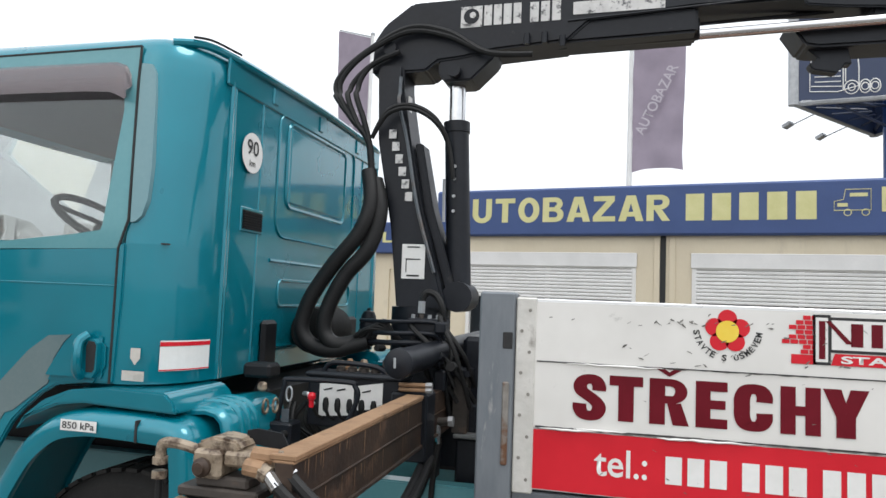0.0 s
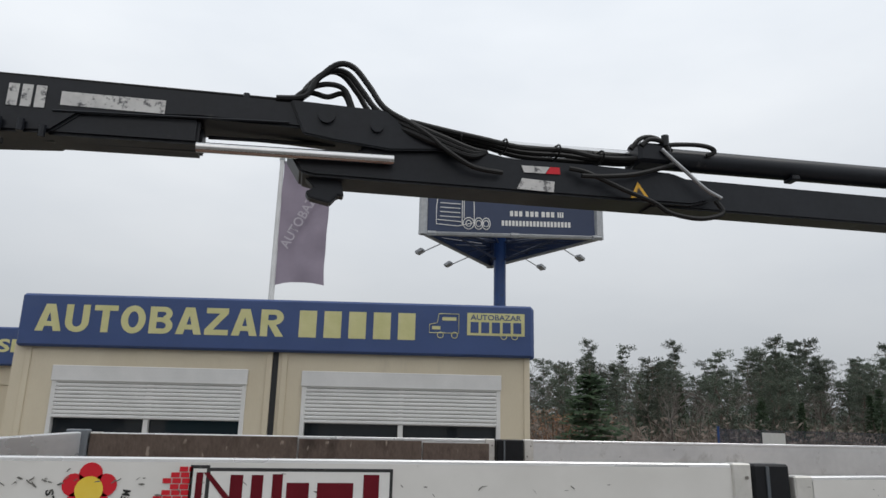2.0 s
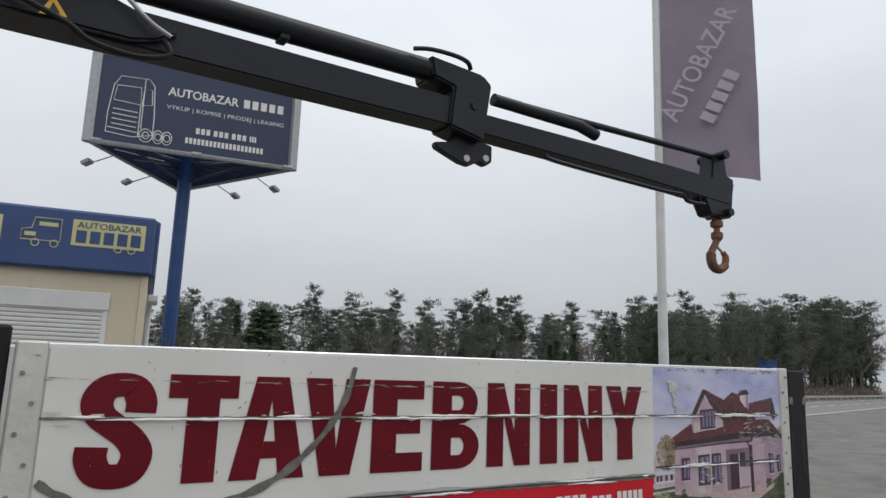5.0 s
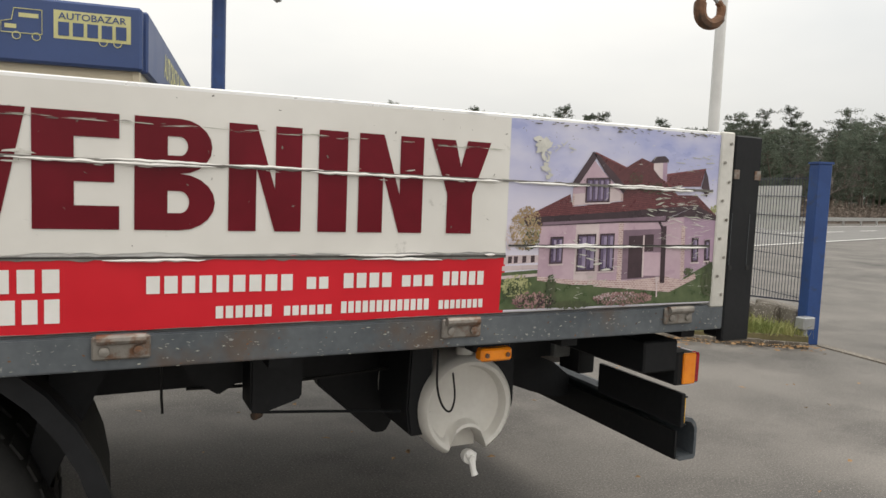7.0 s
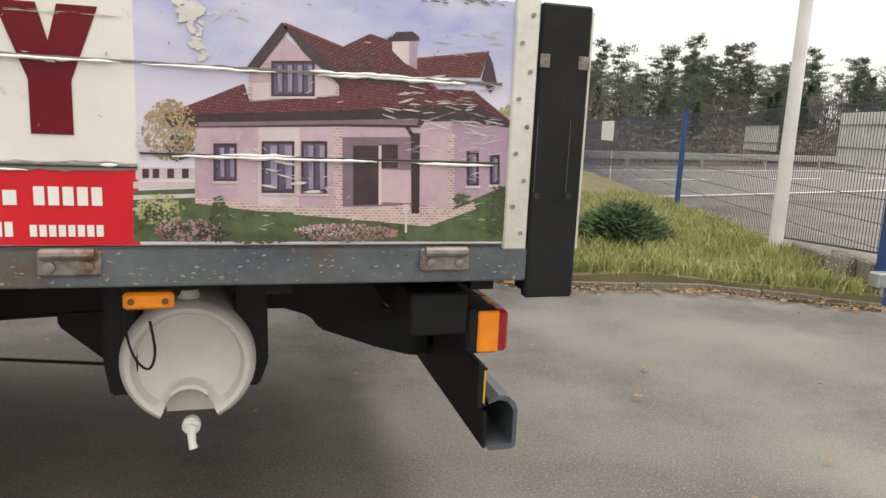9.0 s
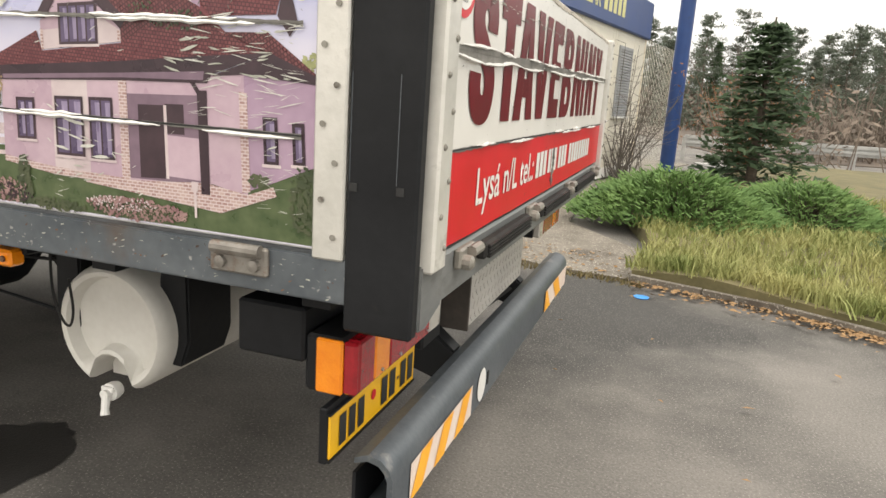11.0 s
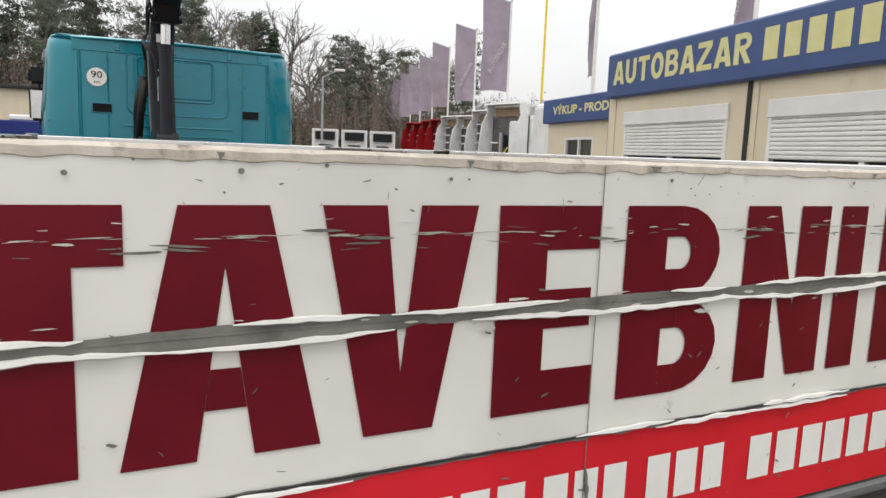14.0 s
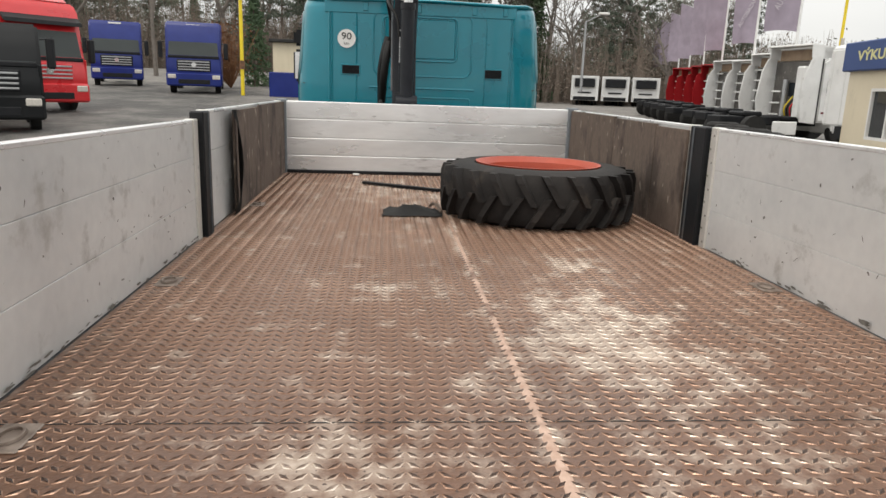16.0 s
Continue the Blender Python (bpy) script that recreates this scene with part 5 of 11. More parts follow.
for y0 in (2.72, 3.72):
    part("rear_bracket", boxes((RX - 0.002, RX + 0.03, y0, y0 + 0.13, 1.21, 1.42), bevel=0.02), "black_steel", cab, "black recessed cab mount")
disc = sheet("speed_sticker", [round_pts(2.565, 2.125, 0.085)], "letter_white", cab, (RX, 0, 0), Y, Z, 0.0125, "round white 90 km sticker")
lettering("lettering", "90", "ink", disc, (RX, 0, 0), Y, Z, 2.517, 2.612, 2.115, 2.180, 0.0145, 0.01)
lettering("lettering", "km", "ink", disc, (RX, 0, 0), Y, Z, 2.541, 2.589, 2.068, 2.096, 0.0145, 0.005)
# paper sticker on the round corner
so, su = Vector((-1.945, 2.108, 0)), Vector((0.065, 0.215, 0)).normalized()
stick = bmesh.new()
arc = []
for i in range(7):
    a = radians(38 + 44 * i / 6)
    arc.append((CX1 - 0.20 + 0.203 * math.sin(a), CABW[0] + 0.30 - 0.303 * math.cos(a)))
for (xa, ya), (xb, yb) in zip(arc, arc[1:]):
    stick.faces.new([stick.verts.new(p) for p in ((xa, ya, 1.245), (xb, yb, 1.245), (xb, yb, 1.355), (xa, ya, 1.355))])
sk = part("paper_sticker", stick, "letter_white", cab, "white sticker with a red border")
for z0, z1 in ((1.335, 1.350), (1.247, 1.251)):
    stick = bmesh.new()
    for (xa, ya), (xb, yb) in zip(arc, arc[1:]):
        dxy = Vector((xb - xa, yb - ya, 0)).cross(Z).normalized() * 0.0015
        stick.faces.new([stick.verts.new(Vector(p) + dxy) for p in ((xa, ya, z0), (xb, yb, z0), (xb, yb, z1), (xa, ya, z1))])
    part("red_border", stick, "film_red", sk)
sheet("shield_badge", [[(-2.025, 1.33), (-1.985, 1.33), (-1.985, 1.295), (-2.005, 1.27), (-2.025, 1.295)]], "clear_lens", cab, (0, CABW[0] - 0.001, 0), X, Z, 0.004, "small grey shield badge")
sheet("name_badge", [rect(-2.055, -1.965, 1.215, 1.25)], "clear_lens", cab, (0, CABW[0] - 0.001, 0), X, Z, 0.004, "small grey name badge")
# lower door corner in a greyer tone than the cab paint
part("grey_fade", prism(bmesh.new(), [(-3.3, 0.86), (-2.63, 0.86), (-2.585, 0.985), (-2.535, 1.066), (-2.498, 1.078), (-2.43, 1.13), (-2.354, 1.185), (-2.34, 1.27), (-2.30, 1.335), (-2.264, 1.368), (-2.371, 1.360), (-2.454, 1.302), (-2.577, 1.175), (-2.75, 1.04), (-3.3, 0.98)], "y", CABW[0] - 0.010, CABW[0] - 0.002, bevel=0.003), "teal_fade", cab, "grey door corner")
part("door_crease", tube(bmesh.new(), [(-3.3, CABW[0] - 0.004, 1.55), (-2.11, CABW[0] - 0.003, 1.545)], 0.006, 6), "teal", cab)

# ---- front mudguards, wheels ----
WR = 0.45


def wheel(x, y, s, twin=False):
    w = 0.28 if not twin else 0.52
    bm = bmesh.new()
    prof = [(0.27, 0), (0.40, 0.0), (0.435, 0.03), (0.445, 0.06), (0.445, w - 0.06), (0.435, w - 0.03), (0.40, w), (0.27, w)]
    lathe(bm, [(r, h * s) for r, h in prof], "y", (x, y, WR), 40)
    wh = part("wheel", boxes((x - 0.05, x + 0.05, min(y, y + s * w), max(y, y + s * w), WR - 0.05, WR + 0.05)), "black_steel", truck)
    part("tyre", bm, "rubber", wh, "black truck tyre")
    tr = bmesh.new()
    for i in range(44):
        a = i / 44 * 6.2832
        for k in (0.2, 0.5, 0.8):
            m = Matrix.Translation((x, y, WR)) @ Matrix.Rotation(a, 4, "Y")
            box(tr, -0.022, 0.022, s * w * k - 0.035, s * w * k + 0.035, 0.436, 0.45, m=m)
    part("tread_rubber", tr, "rubber", wh)["kind"] = "stuff"
    rim = bmesh.new()
    lathe(rim, [(0.28, 0.02 * s), (0.26, 0.05 * s), (0.15, 0.07 * s), (0.13, 0.0), (0.06, -0.01 * s)], "y", (x, y, WR), 28)
    part("rim", rim, "galv", wh, "dusty steel rim")
    return wh


FX = -2.03
wheel(FX, 2.12, 1), wheel(FX, 4.45, -1)
RWX = 2.27
wheel(RWX, 2.14, 1, True), wheel(RWX, 4.46, -1, True)


def arch(x, r0, r1, y0, y1, a0, a1, n=18, top=9.0):
    bm = bmesh.new()
    ang = [radians(a0 + (a1 - a0) * i / n) for i in range(n + 1)]
    pts = [(x + r1 * math.cos(a), WR + r1 * math.sin(a)) for a in ang] + [(x + r0 * math.cos(a), WR + r0 * math.sin(a)) for a in reversed(ang)]
    return prism(bm, [(a, min(b, top)) for a, b in pts], "y", y0, y1)


def wing(path, edge, s, wide, deep=0.085):
    """A rolled mudguard along the path (x, z): turned-down side with a soft shoulder, then the top skin."""
    bm = bmesh.new()
    sect = [(deep - 0.012, 0.05), (deep, 0.03), (deep + 0.002, 0.004), (deep * 0.62, 0.0), (deep * 0.42, 0.003), (0.022, 0.012), (0.008, 0.026), (0.0, 0.048), (-0.004, 0.10), (-0.006, wide * 0.6), (0.0, wide), (0.02, wide)]
    rings = []
    for i, (x, z) in enumerate(path):
        a, b = path[max(0, i - 1)], path[min(len(path) - 1, i + 1)]
        t = Vector((b[0] - a[0], 0, b[1] - a[1])).normalized()
        n = Vector((t.z, 0, -t.x))          # towards the wheel
        rings.append([bm.verts.new((x + n.x * d, edge + s * y, z + n.z * d)) for d, y in sect])
    for u, v in zip(rings, rings[1:]):
        for j in range(len(sect) - 1):
            bm.faces.new((u[j], v[j], v[j + 1], u[j + 1]))
    bmesh.ops.recalc_face_normals(bm, faces=bm.faces)
    bmesh.ops.solidify(bm, geom=bm.faces[:], thickness=0.006)
    return bm


over = [(p[0], p[2]) for p in smooth_path([(x, 0, z) for x, z in ((-2.66, 0.42), (-2.60, 0.60), (-2.525, 0.775), (-2.455, 0.905), (-2.395, 0.99), (-2.311, 1.064), (-2.231, 1.10), (-2.12, 1.117), (-2.02, 1.117), (-1.902, 1.113), (-1.80, 1.105), (-1.745, 1.082), (-1.715, 1.035), (-1.70, 0.95), (-1.69, 0.82))], 3)]
hump = [(-1.98, 1.09), (-1.88, 1.122), (-1.80, 1.140), (-1.74, 1.146), (-1.69, 1.135), (-1.655, 1.10), (-1.64, 1.04), (-1.63, 0.95), (-1.625, 0.80)]
for edge, s in ((2.0, 1), (4.55, -1)):
    lo, hi = (lambda a, b: (min(edge + s * a, edge + s * b), max(edge + s * a, edge + s * b)))(0.03, 0.40)
    fen = part("front_mudguard", wing(over, edge, s, 0.42), "teal", truck, "glossy teal front mudguard")
    part("step_panel", prism(bmesh.new(), [(-2.44, 1.02), (-2.395, 1.068), (-2.265, 1.122), (-2.163, 1.135), (-1.98, 1.128), (-1.79, 1.122), (-1.805, 1.16), (-1.84, 1.190), (-2.06, 1.195), (-2.22, 1.178), (-2.33, 1.135), (-2.41, 1.072)], "y", lo, hi, bevel=0.014), "teal", fen)
    tail = part("mudguard_tail", wing(hump, edge + s * 0.12, s, 0.42, 0.03), "teal", fen, "ribbed teal mudguard end")
    for k in range(3):
        part("rib", tube(bmesh.new(), smooth_path([(x, edge + s * (0.21 + 0.05 * k), z + 0.002) for x, z in hump[1:8]]), 0.012, 8), "teal", tail)
    if s > 0:
        part("seam", boxes((-1.922, -1.914, edge - 0.002, edge + 0.03, 1.025, 1.098)), "dark_gap", fen)
        lab = sheet("pressure_label", [rect(-2.214, -2.069, 1.046, 1.083)], "letter_white", fen, (0, edge - 0.001, 0), X, Z, 0.003, "small white 850 kPa label")
        lettering("lettering", "850 kPa", "ink", lab, (0, edge - 0.001, 0), X, Z, -2.206, -2.077, 1.053, 1.077, 0.005, 0.01)
for y0, y1 in ((2.12, 2.66), (3.94, 4.48)):
    part("rear_mudguard", arch(RWX, 0.555, 0.575, y0, y1, 5, 175, top=0.925), "rubber", truck, "black plastic rear mudguard")
    part("mudguard_edge", arch(RWX, 0.545, 0.59, y0 - 0.01, y0 + 0.03, 3, 177, top=0.935), "black_steel", truck)
for ax, r in ((RWX, 0.08), (FX, 0.05)):
    part("axle", tube(bmesh.new(), [(ax, 2.3, WR), (ax, 4.3, WR)], r, 12), "black_steel", truck)
part("differential", lathe(bmesh.new(), [(0.1, -0.25), (0.2, -0.1), (0.2, 0.1), (0.1, 0.25)], "y", (RWX, 3.3, WR), 16), "black_steel", truck)
part("engine", boxes((-3.4, -1.9, 2.85, 3.7, 0.55, 1.15), bevel=0.06), "black_steel", truck, "dark engine block under the cab")
part("fuel_tank", boxes((-0.6, 1.2, 2.2, 2.66, 0.35, 0.8), bevel=0.06), "black_steel", truck, "dark fuel tank")
part("fuel_tank", boxes((-0.6, 1.2, 3.94, 4.4, 0.35, 0.8), bevel=0.06), "black_steel", truck)

# ---- loader crane between cab and body ----
crane = thing("loader_crane", (-1.25, 3.13, 0.8), "black knuckle-boom loader crane mounted behind the cab", "crane")
MY0, MY1 = 3.0, 3.2
mast = prism(bmesh.new(), [(-1.346, 1.49), (-1.108, 1.49), (-1.152, 1.643), (-1.245, 1.965), (-1.307, 2.269), (-1.36, 2.54), (-1.363, 2.64), (-1.495, 2.66), (-1.468, 2.271), (-1.39, 1.872)], "y", MY0, MY1, bevel=0.012)
mast = part("column", mast, "crane_paint", crane, "tapered black crane column")
# added grey bead draws the pale line along the column's front edge
part("column_pipe", tube(bmesh.new(), smooth_path([(-1.372, MY0 - 0.006, 2.58), (-1.368, MY0 - 0.008, 2.45), (-1.322, MY0 - 0.008, 2.269), (-1.262, MY0 - 0.008, 1.965), (-1.17, MY0 - 0.006, 1.66)]), 0.009, 6), "frame_grey", mast, "thin grey bead along the column's edge")
part("column_rib", prism(bmesh.new(), [(-1.10, 1.50), (-1.06, 1.52), (-1.20, 1.965), (-1.262, 2.269), (-1.30, 2.269), (-1.245, 1.965)], "y", MY0 + 0.05, MY1 - 0.03, bevel=0.006), "crane_paint", mast)
for i in range(6):
    cz = 2.303 - i * 0.059
    sheet("name_bars", [rect(-0.018, 0.018, cz - 0.021, cz + 0.021)], "worn_letter", mast, (-1.394 + i * 0.0178, MY0 - 0.002, 0), X, Z, 0.003, "worn white letter-sized bar")
tag = sheet("load_chart", [rect(-1.325, -1.215, 1.63, 1.788)], "letter_white", mast, (0, MY0, 0), X, Z, 0.003, "white load chart plate")
sheet("chart_shapes", [rect(-1.305, -1.235, 1.717, 1.722), rect(-1.305, -1.301, 1.66, 1.72), rect(-1.30, -1.24, 1.772, 1.778), rect(-1.30, -1.24, 1.64, 1.648)], "ink", tag, (0, MY0, 0), X, Z, 0.005)
part("rear_plate", boxes((-1.345, -1.338, 3.06, 3.10, 2.33, 2.50)), "letter_white", mast, "small white plate on the column")
# lift cylinder
lift = part("lift_cylinder", tube(bmesh.new(), [(-1.078, 3.12, 1.56), (-1.117, 3.12, 2.36)], 0.058, 16), "crane_paint", crane, "black lift cylinder")
part("rod", tube(bmesh.new(), [(-1.117, 3.12, 2.36), (-1.124, 3.12, 2.68)], 0.040, 14), "chrome", lift, "chrome piston rod")
part("gland", tube(bmesh.new(), [(-1.1155, 3.12, 2.33), (-1.1175, 3.12, 2.38)], 0.064, 16), "crane_paint", lift)
part("foot_eye", tube(bmesh.new(), [(-1.068, 3.03, 1.555), (-1.068, 3.21, 1.555)], 0.07, 16), "crane_paint", lift)
bm = bmesh.new()
for z in (1.95, 2.02, 2.1, 2.16):
    tube(bm, [(-1.105, 3.065, z), (-1.105, 3.052, z)], 0.008, 6)
tube(bm, [(-1.15, 3.06, 1.9), (-1.155, 3.06, 2.1)], 0.008, 6)
part("bolt_row", bm, "galv", lift)["kind"] = "stuff"

# first boom
boom = prism(bmesh.new(), [(-1.53, 2.61), (-1.525, 2.77), (-1.47, 2.85), (-1.335, 2.945), (-1.0, 2.94), (0.15, 2.938), (0.55, 2.935), (0.72, 2.928), (0.80, 2.87), (0.75, 2.80), (0.3, 2.822), (-0.05, 2.826), (-0.5, 2.80), (-0.60, 2.712), (-0.93, 2.692), (-1.08, 2.665), (-1.2, 2.655), (-1.26, 2.61)], "y", 3.015, 3.235, bevel=0.01)
boom = part("first_boom", boom, "crane_paint", crane, "black first boom")
part("top_wire", tube(bmesh.new(), [(-1.31, 3.05, 2.951), (-1.0, 3.04, 2.948), (0.25, 3.04, 2.95)], 0.006, 6), "hose", boom)
for wx in (-1.05, 0.12, 0.26):
    part("wire_clip", boxes((wx - 0.012, wx + 0.012, 3.028, 3.055, 2.935, 2.962), bevel=0.004), "crane_paint", boom)
part("lift_bracket", prism(bmesh.new(), [(-1.2, 2.69), (-0.92, 2.70), (-0.935, 2.66), (-1.04, 2.56), (-1.17, 2.56), (-1.2, 2.60)], "y", 3.03, 3.22, bevel=0.008), "crane_paint", boom)
part("pivot_pin", tube(bmesh.new(), [(-1.435, 2.99, 2.724), (-1.435, 3.26, 2.724)], 0.032, 14), "crane_paint", boom)
part("pivot_pin", tube(bmesh.new(), [(-1.115, 2.995, 2.60), (-1.115, 3.25, 2.60)], 0.03, 12), "crane_paint", boom)
BO2 = (0, 3.015, 0)
logo = sheet("logo_panel", [rect(-1.094, -0.992, 2.803, 2.903)], "worn_letter", boom, BO2, X, Z, 0.003, "worn white logo square")
sheet("logo_shape", [round_pts(-1.043, 2.855, 0.037, k=18)], "crane_paint", logo, BO2, X, Z, 0.005)
sheet("logo_ring", [round_pts(-1.036, 2.86, 0.015, k=12), rect(-1.084, -1.005, 2.812, 2.819)], "worn_letter", logo, BO2, X, Z, 0.007)
sheet("name_bars", blocks(4, -0.983, -0.81, 2.807, 2.903, 0.2) + blocks(3, -0.77, -0.632, 2.807, 2.900, 0.22), "worn_letter", boom, BO2, X, Z, 0.003, "white letter-sized bars on the boom")
sheet("name_strip", [rect(-0.577, -0.187, 2.826, 2.884)], "worn_letter", boom, BO2, X, Z, 0.003, "plain white strip on the boom")
part("boom_seam", tube(bmesh.new(), [(-0.60, 3.013, 2.80), (0.30, 3.013, 2.838)], 0.005, 5), "crane_paint", boom)
# outer-boom cylinder under the first boom
jack = part("jib_cylinder", tube(bmesh.new(), [(-0.88, 3.12, 2.755), (-0.04, 3.12, 2.765)], 0.05, 16), "crane_paint", crane, "black jib cylinder")
part("cylinder_cover", prism(bmesh.new(), [(-0.62, 2.708), (-0.05, 2.718), (-0.05, 2.83), (-0.62, 2.82)], "y", 3.03, 3.21, bevel=0.012), "crane_paint", jack)
part("rod", tube(bmesh.new(), [(-0.05, 3.0, 2.692), (0.735, 3.0, 2.706)], 0.0215, 14), "chrome", jack, "chrome piston rod")
part("guide_rod", tube(bmesh.new(), [(-0.03, 3.16, 2.80), (0.5, 3.16, 2.815)], 0.008, 8), "crane_paint", jack)
# knuckle and jib
jib = prism(bmesh.new(), [(0.295, 2.737), (0.36, 2.634), (0.41, 2.622), (2.08, 2.62), (2.16, 2.64), (2.24, 2.69), (2.0, 2.768), (1.6, 2.775), (1.25, 2.772), (0.98, 2.82), (0.72, 2.90), (0.62, 2.82), (0.60, 2.745)], "y", 3.03, 3.22, bevel=0.01)
jib = part("jib", jib, "crane_paint", crane, "black folding jib")
part("knuckle_cheek", prism(bmesh.new(), [(0.30, 2.936), (0.70, 2.926), (0.80, 2.888), (0.945, 2.832), (1.02, 2.775), (0.72, 2.75), (0.50, 2.77), (0.36, 2.79)], "y", 3.0, 3.025, bevel=0.006), "crane_paint", jib)
part("knuckle_pin", tube(bmesh.new(), [(0.45, 2.985, 2.875), (0.45, 3.25, 2.875)], 0.035, 14), "crane_paint", jib)
part("knuckle_pin", tube(bmesh.new(), [(0.66, 2.985, 2.845), (0.66, 3.25, 2.845)], 0.026, 14), "crane_paint", jib)
part("jib_hook_lug", prism(bmesh.new(), [(0.38, 2.63), (0.53, 2.63), (0.545, 2.557), (0.52, 2.562), (0.489, 2.524), (0.40, 2.543), (0.385, 2.568), (0.42, 2.59)], "y", 3.08, 3.14, bevel=0.005), "crane_paint", jib, "black lug under the jib")
part("extension", prism(bmesh.new(), [(1.9, 2.612), (3.55, 2.606), (3.55, 2.748), (1.9, 2.758)], "y", 3.06, 3.19, bevel=0.008), "crane_paint", jib, "telescopic jib section")
part("extension", prism(bmesh.new(), [(3.5, 2.61), (4.66, 2.578), (5.43, 2.54), (5.47, 2.684), (4.43, 2.706), (3.5, 2.712)], "y", 3.07, 3.18, bevel=0.008), "crane_paint", jib)
part("sleeve", prism(bmesh.new(), [(3.42, 2.60), (3.61, 2.56), (3.65, 2.85), (3.60, 2.888), (3.31, 2.912), (3.33, 2.815), (3.44, 2.79)], "y", 3.04, 3.21, bevel=0.01), "crane_paint", jib, "black end sleeve of the jib section")
part("sleeve_bolt", tube(bmesh.new(), [(3.55, 3.03, 2.72), (3.55, 3.045, 2.72)], 0.02, 8), "crane_paint", jib)
lug = prism(bmesh.new(), [(3.50, 2.60), (3.70, 2.57), (3.70, 2.49), (3.665, 2.465), (3.62, 2.478), (3.575, 2.450), (3.52, 2.457), (3.39, 2.505), (3.385, 2.53), (3.46, 2.545)], "y", 3.10, 3.14, bevel=0.005)
part("lower_lug", lug, "crane_paint", jib, "black lug with two holes")
for hx, hz in ((3.555, 2.482), (3.663, 2.502)):
    part("lug_hole", tube(bmesh.new(), [(hx, 3.096, hz), (hx, 3.144, hz)], 0.017, 10), "clear_lens", jib)
ecyl = part("extension_cylinder", tube(bmesh.new(), [(0.80, 3.1, 2.862), (2.1, 3.1, 2.868)], 0.016, 10), "chrome", crane, "slim hydraulic cylinder along the jib")
part("barrel", tube(bmesh.new(), [(1.85, 3.1, 2.858), (3.5, 3.1, 2.864)], 0.052, 16), "crane_paint", ecyl)
part("barrel_collar", tube(bmesh.new(), [(1.84, 3.1, 2.858), (1.90, 3.1, 2.858)], 0.06, 16), "crane_paint", ecyl)
part("barrel", tube(bmesh.new(), [(0.92, 3.12, 2.858), (1.9, 3.12, 2.870)], 0.024, 12), "crane_paint", ecyl)
part("barrel_clip", boxes((2.62, 2.66, 3.05, 3.12, 2.795, 2.82), bevel=0.005), "crane_paint", ecyl)
part("rod", tube(bmesh.new(), [(3.7, 3.1, 2.815), (5.33, 3.1, 2.832)], 0.018, 10), "crane_paint", ecyl)
part("barrel", tube(bmesh.new(), [(3.7, 3.1, 2.808), (4.25, 3.1, 2.795), (4.37, 3.1, 2.765)], 0.031, 12), "crane_paint", ecyl)
tip = part("jib_tip", prism(bmesh.new(), [(5.20, 2.55), (5.25, 2.46), (5.44, 2.465), (5.47, 2.71), (5.41, 2.725), (5.39, 2.845), (5.29, 2.84), (5.27, 2.70)], "y", 3.075, 3.175, bevel=0.008), "crane_paint", jib, "jib tip with pin")
part("pin", tube(bmesh.new(), [(5.35, 3.03, 2.838), (5.35, 3.22, 2.838)], 0.028, 12), "crane_paint", tip)
part("pin", tube(bmesh.new(), [(5.39, 3.04, 2.49), (5.39, 3.21, 2.49)], 0.024, 12), "crane_paint", tip)
part("rail_under", tube(bmesh.new(), smooth_path([(4.02, 3.08, 2.585), (4.08, 3.08, 2.563), (4.8, 3.08, 2.54), (5.0, 3.08, 2.542), (5.06, 3.08, 2.51), (5.2, 3.08, 2.515)]), 0.012, 6), "crane_paint", jib)
for gx in (4.95, 5.05, 5.15):
    part("rail_stay", tube(bmesh.new(), [(gx, 3.08, 2.575), (gx + 0.02, 3.08, 2.52)], 0.006, 5), "crane_paint", jib)
HKX, HKZ = 5.36, -0.075               # where the hook hangs
hook = thing("crane_hook", (HKX, 3.125, 2.215 + HKZ), "rusty swivel hook hanging from the jib tip", "hook")
hk = bmesh.new()
tube(hk, smooth_path([(HKX + a, 3.125, b + HKZ) for a, b in ((0.0, 2.415), (-0.02, 2.375), (-0.058, 2.315), (-0.05, 2.25), (0.0, 2.225), (0.055, 2.25), (0.07, 2.305), (0.045, 2.335))]), [0.02] * 12 + [0.028] * 12 + [0.026] * 8 + [0.02] * 6 + [0.016] * 4 + [0.008])
part("hook_body", hk, "rust", hook)
part("latch", tube(bmesh.new(), [(HKX - 0.02, 3.125, 2.375 + HKZ), (HKX + 0.05, 3.125, 2.325 + HKZ)], 0.008, 6), "galv", hook)
hk = bmesh.new()
lathe(hk, [(0.02, 0.42), (0.034, 0.44), (0.034, 0.47), (0.018, 0.48), (0.018, 0.50), (0.036, 0.51), (0.036, 0.54), (0.015, 0.56)], "z", (HKX, 3.125, 1.975 + HKZ), 14)
tube(hk, [(HKX + 0.034 * math.cos(t / 12 * 6.2832), 3.125, 2.56 + HKZ + 0.04 * math.sin(t / 12 * 6.2832)) for t in range(12)], 0.012, 8, closed=True)
part("swivel", hk, "rust", hook, "rusty swivel and shackle")
# sticker and warning sign on the jib
JO = (0, 3.028, 0)
sheet("worn_sticker", [[(1.273, 2.632), (1.437, 2.628), (1.442, 2.677), (1.295, 2.682)]], "worn_letter", jib, JO, X, Z, 0.004, "torn white sticker")
sheet("worn_sticker", [[(1.305, 2.709), (1.40, 2.711), (1.42, 2.743), (1.292, 2.74)]], "worn_letter", jib, JO, X, Z, 0.004, "torn white sticker")
sheet("red_patch", [[(1.402, 2.711), (1.468, 2.713), (1.465, 2.744), (1.422, 2.743)]], "film_red", jib, JO, X, Z, 0.004)
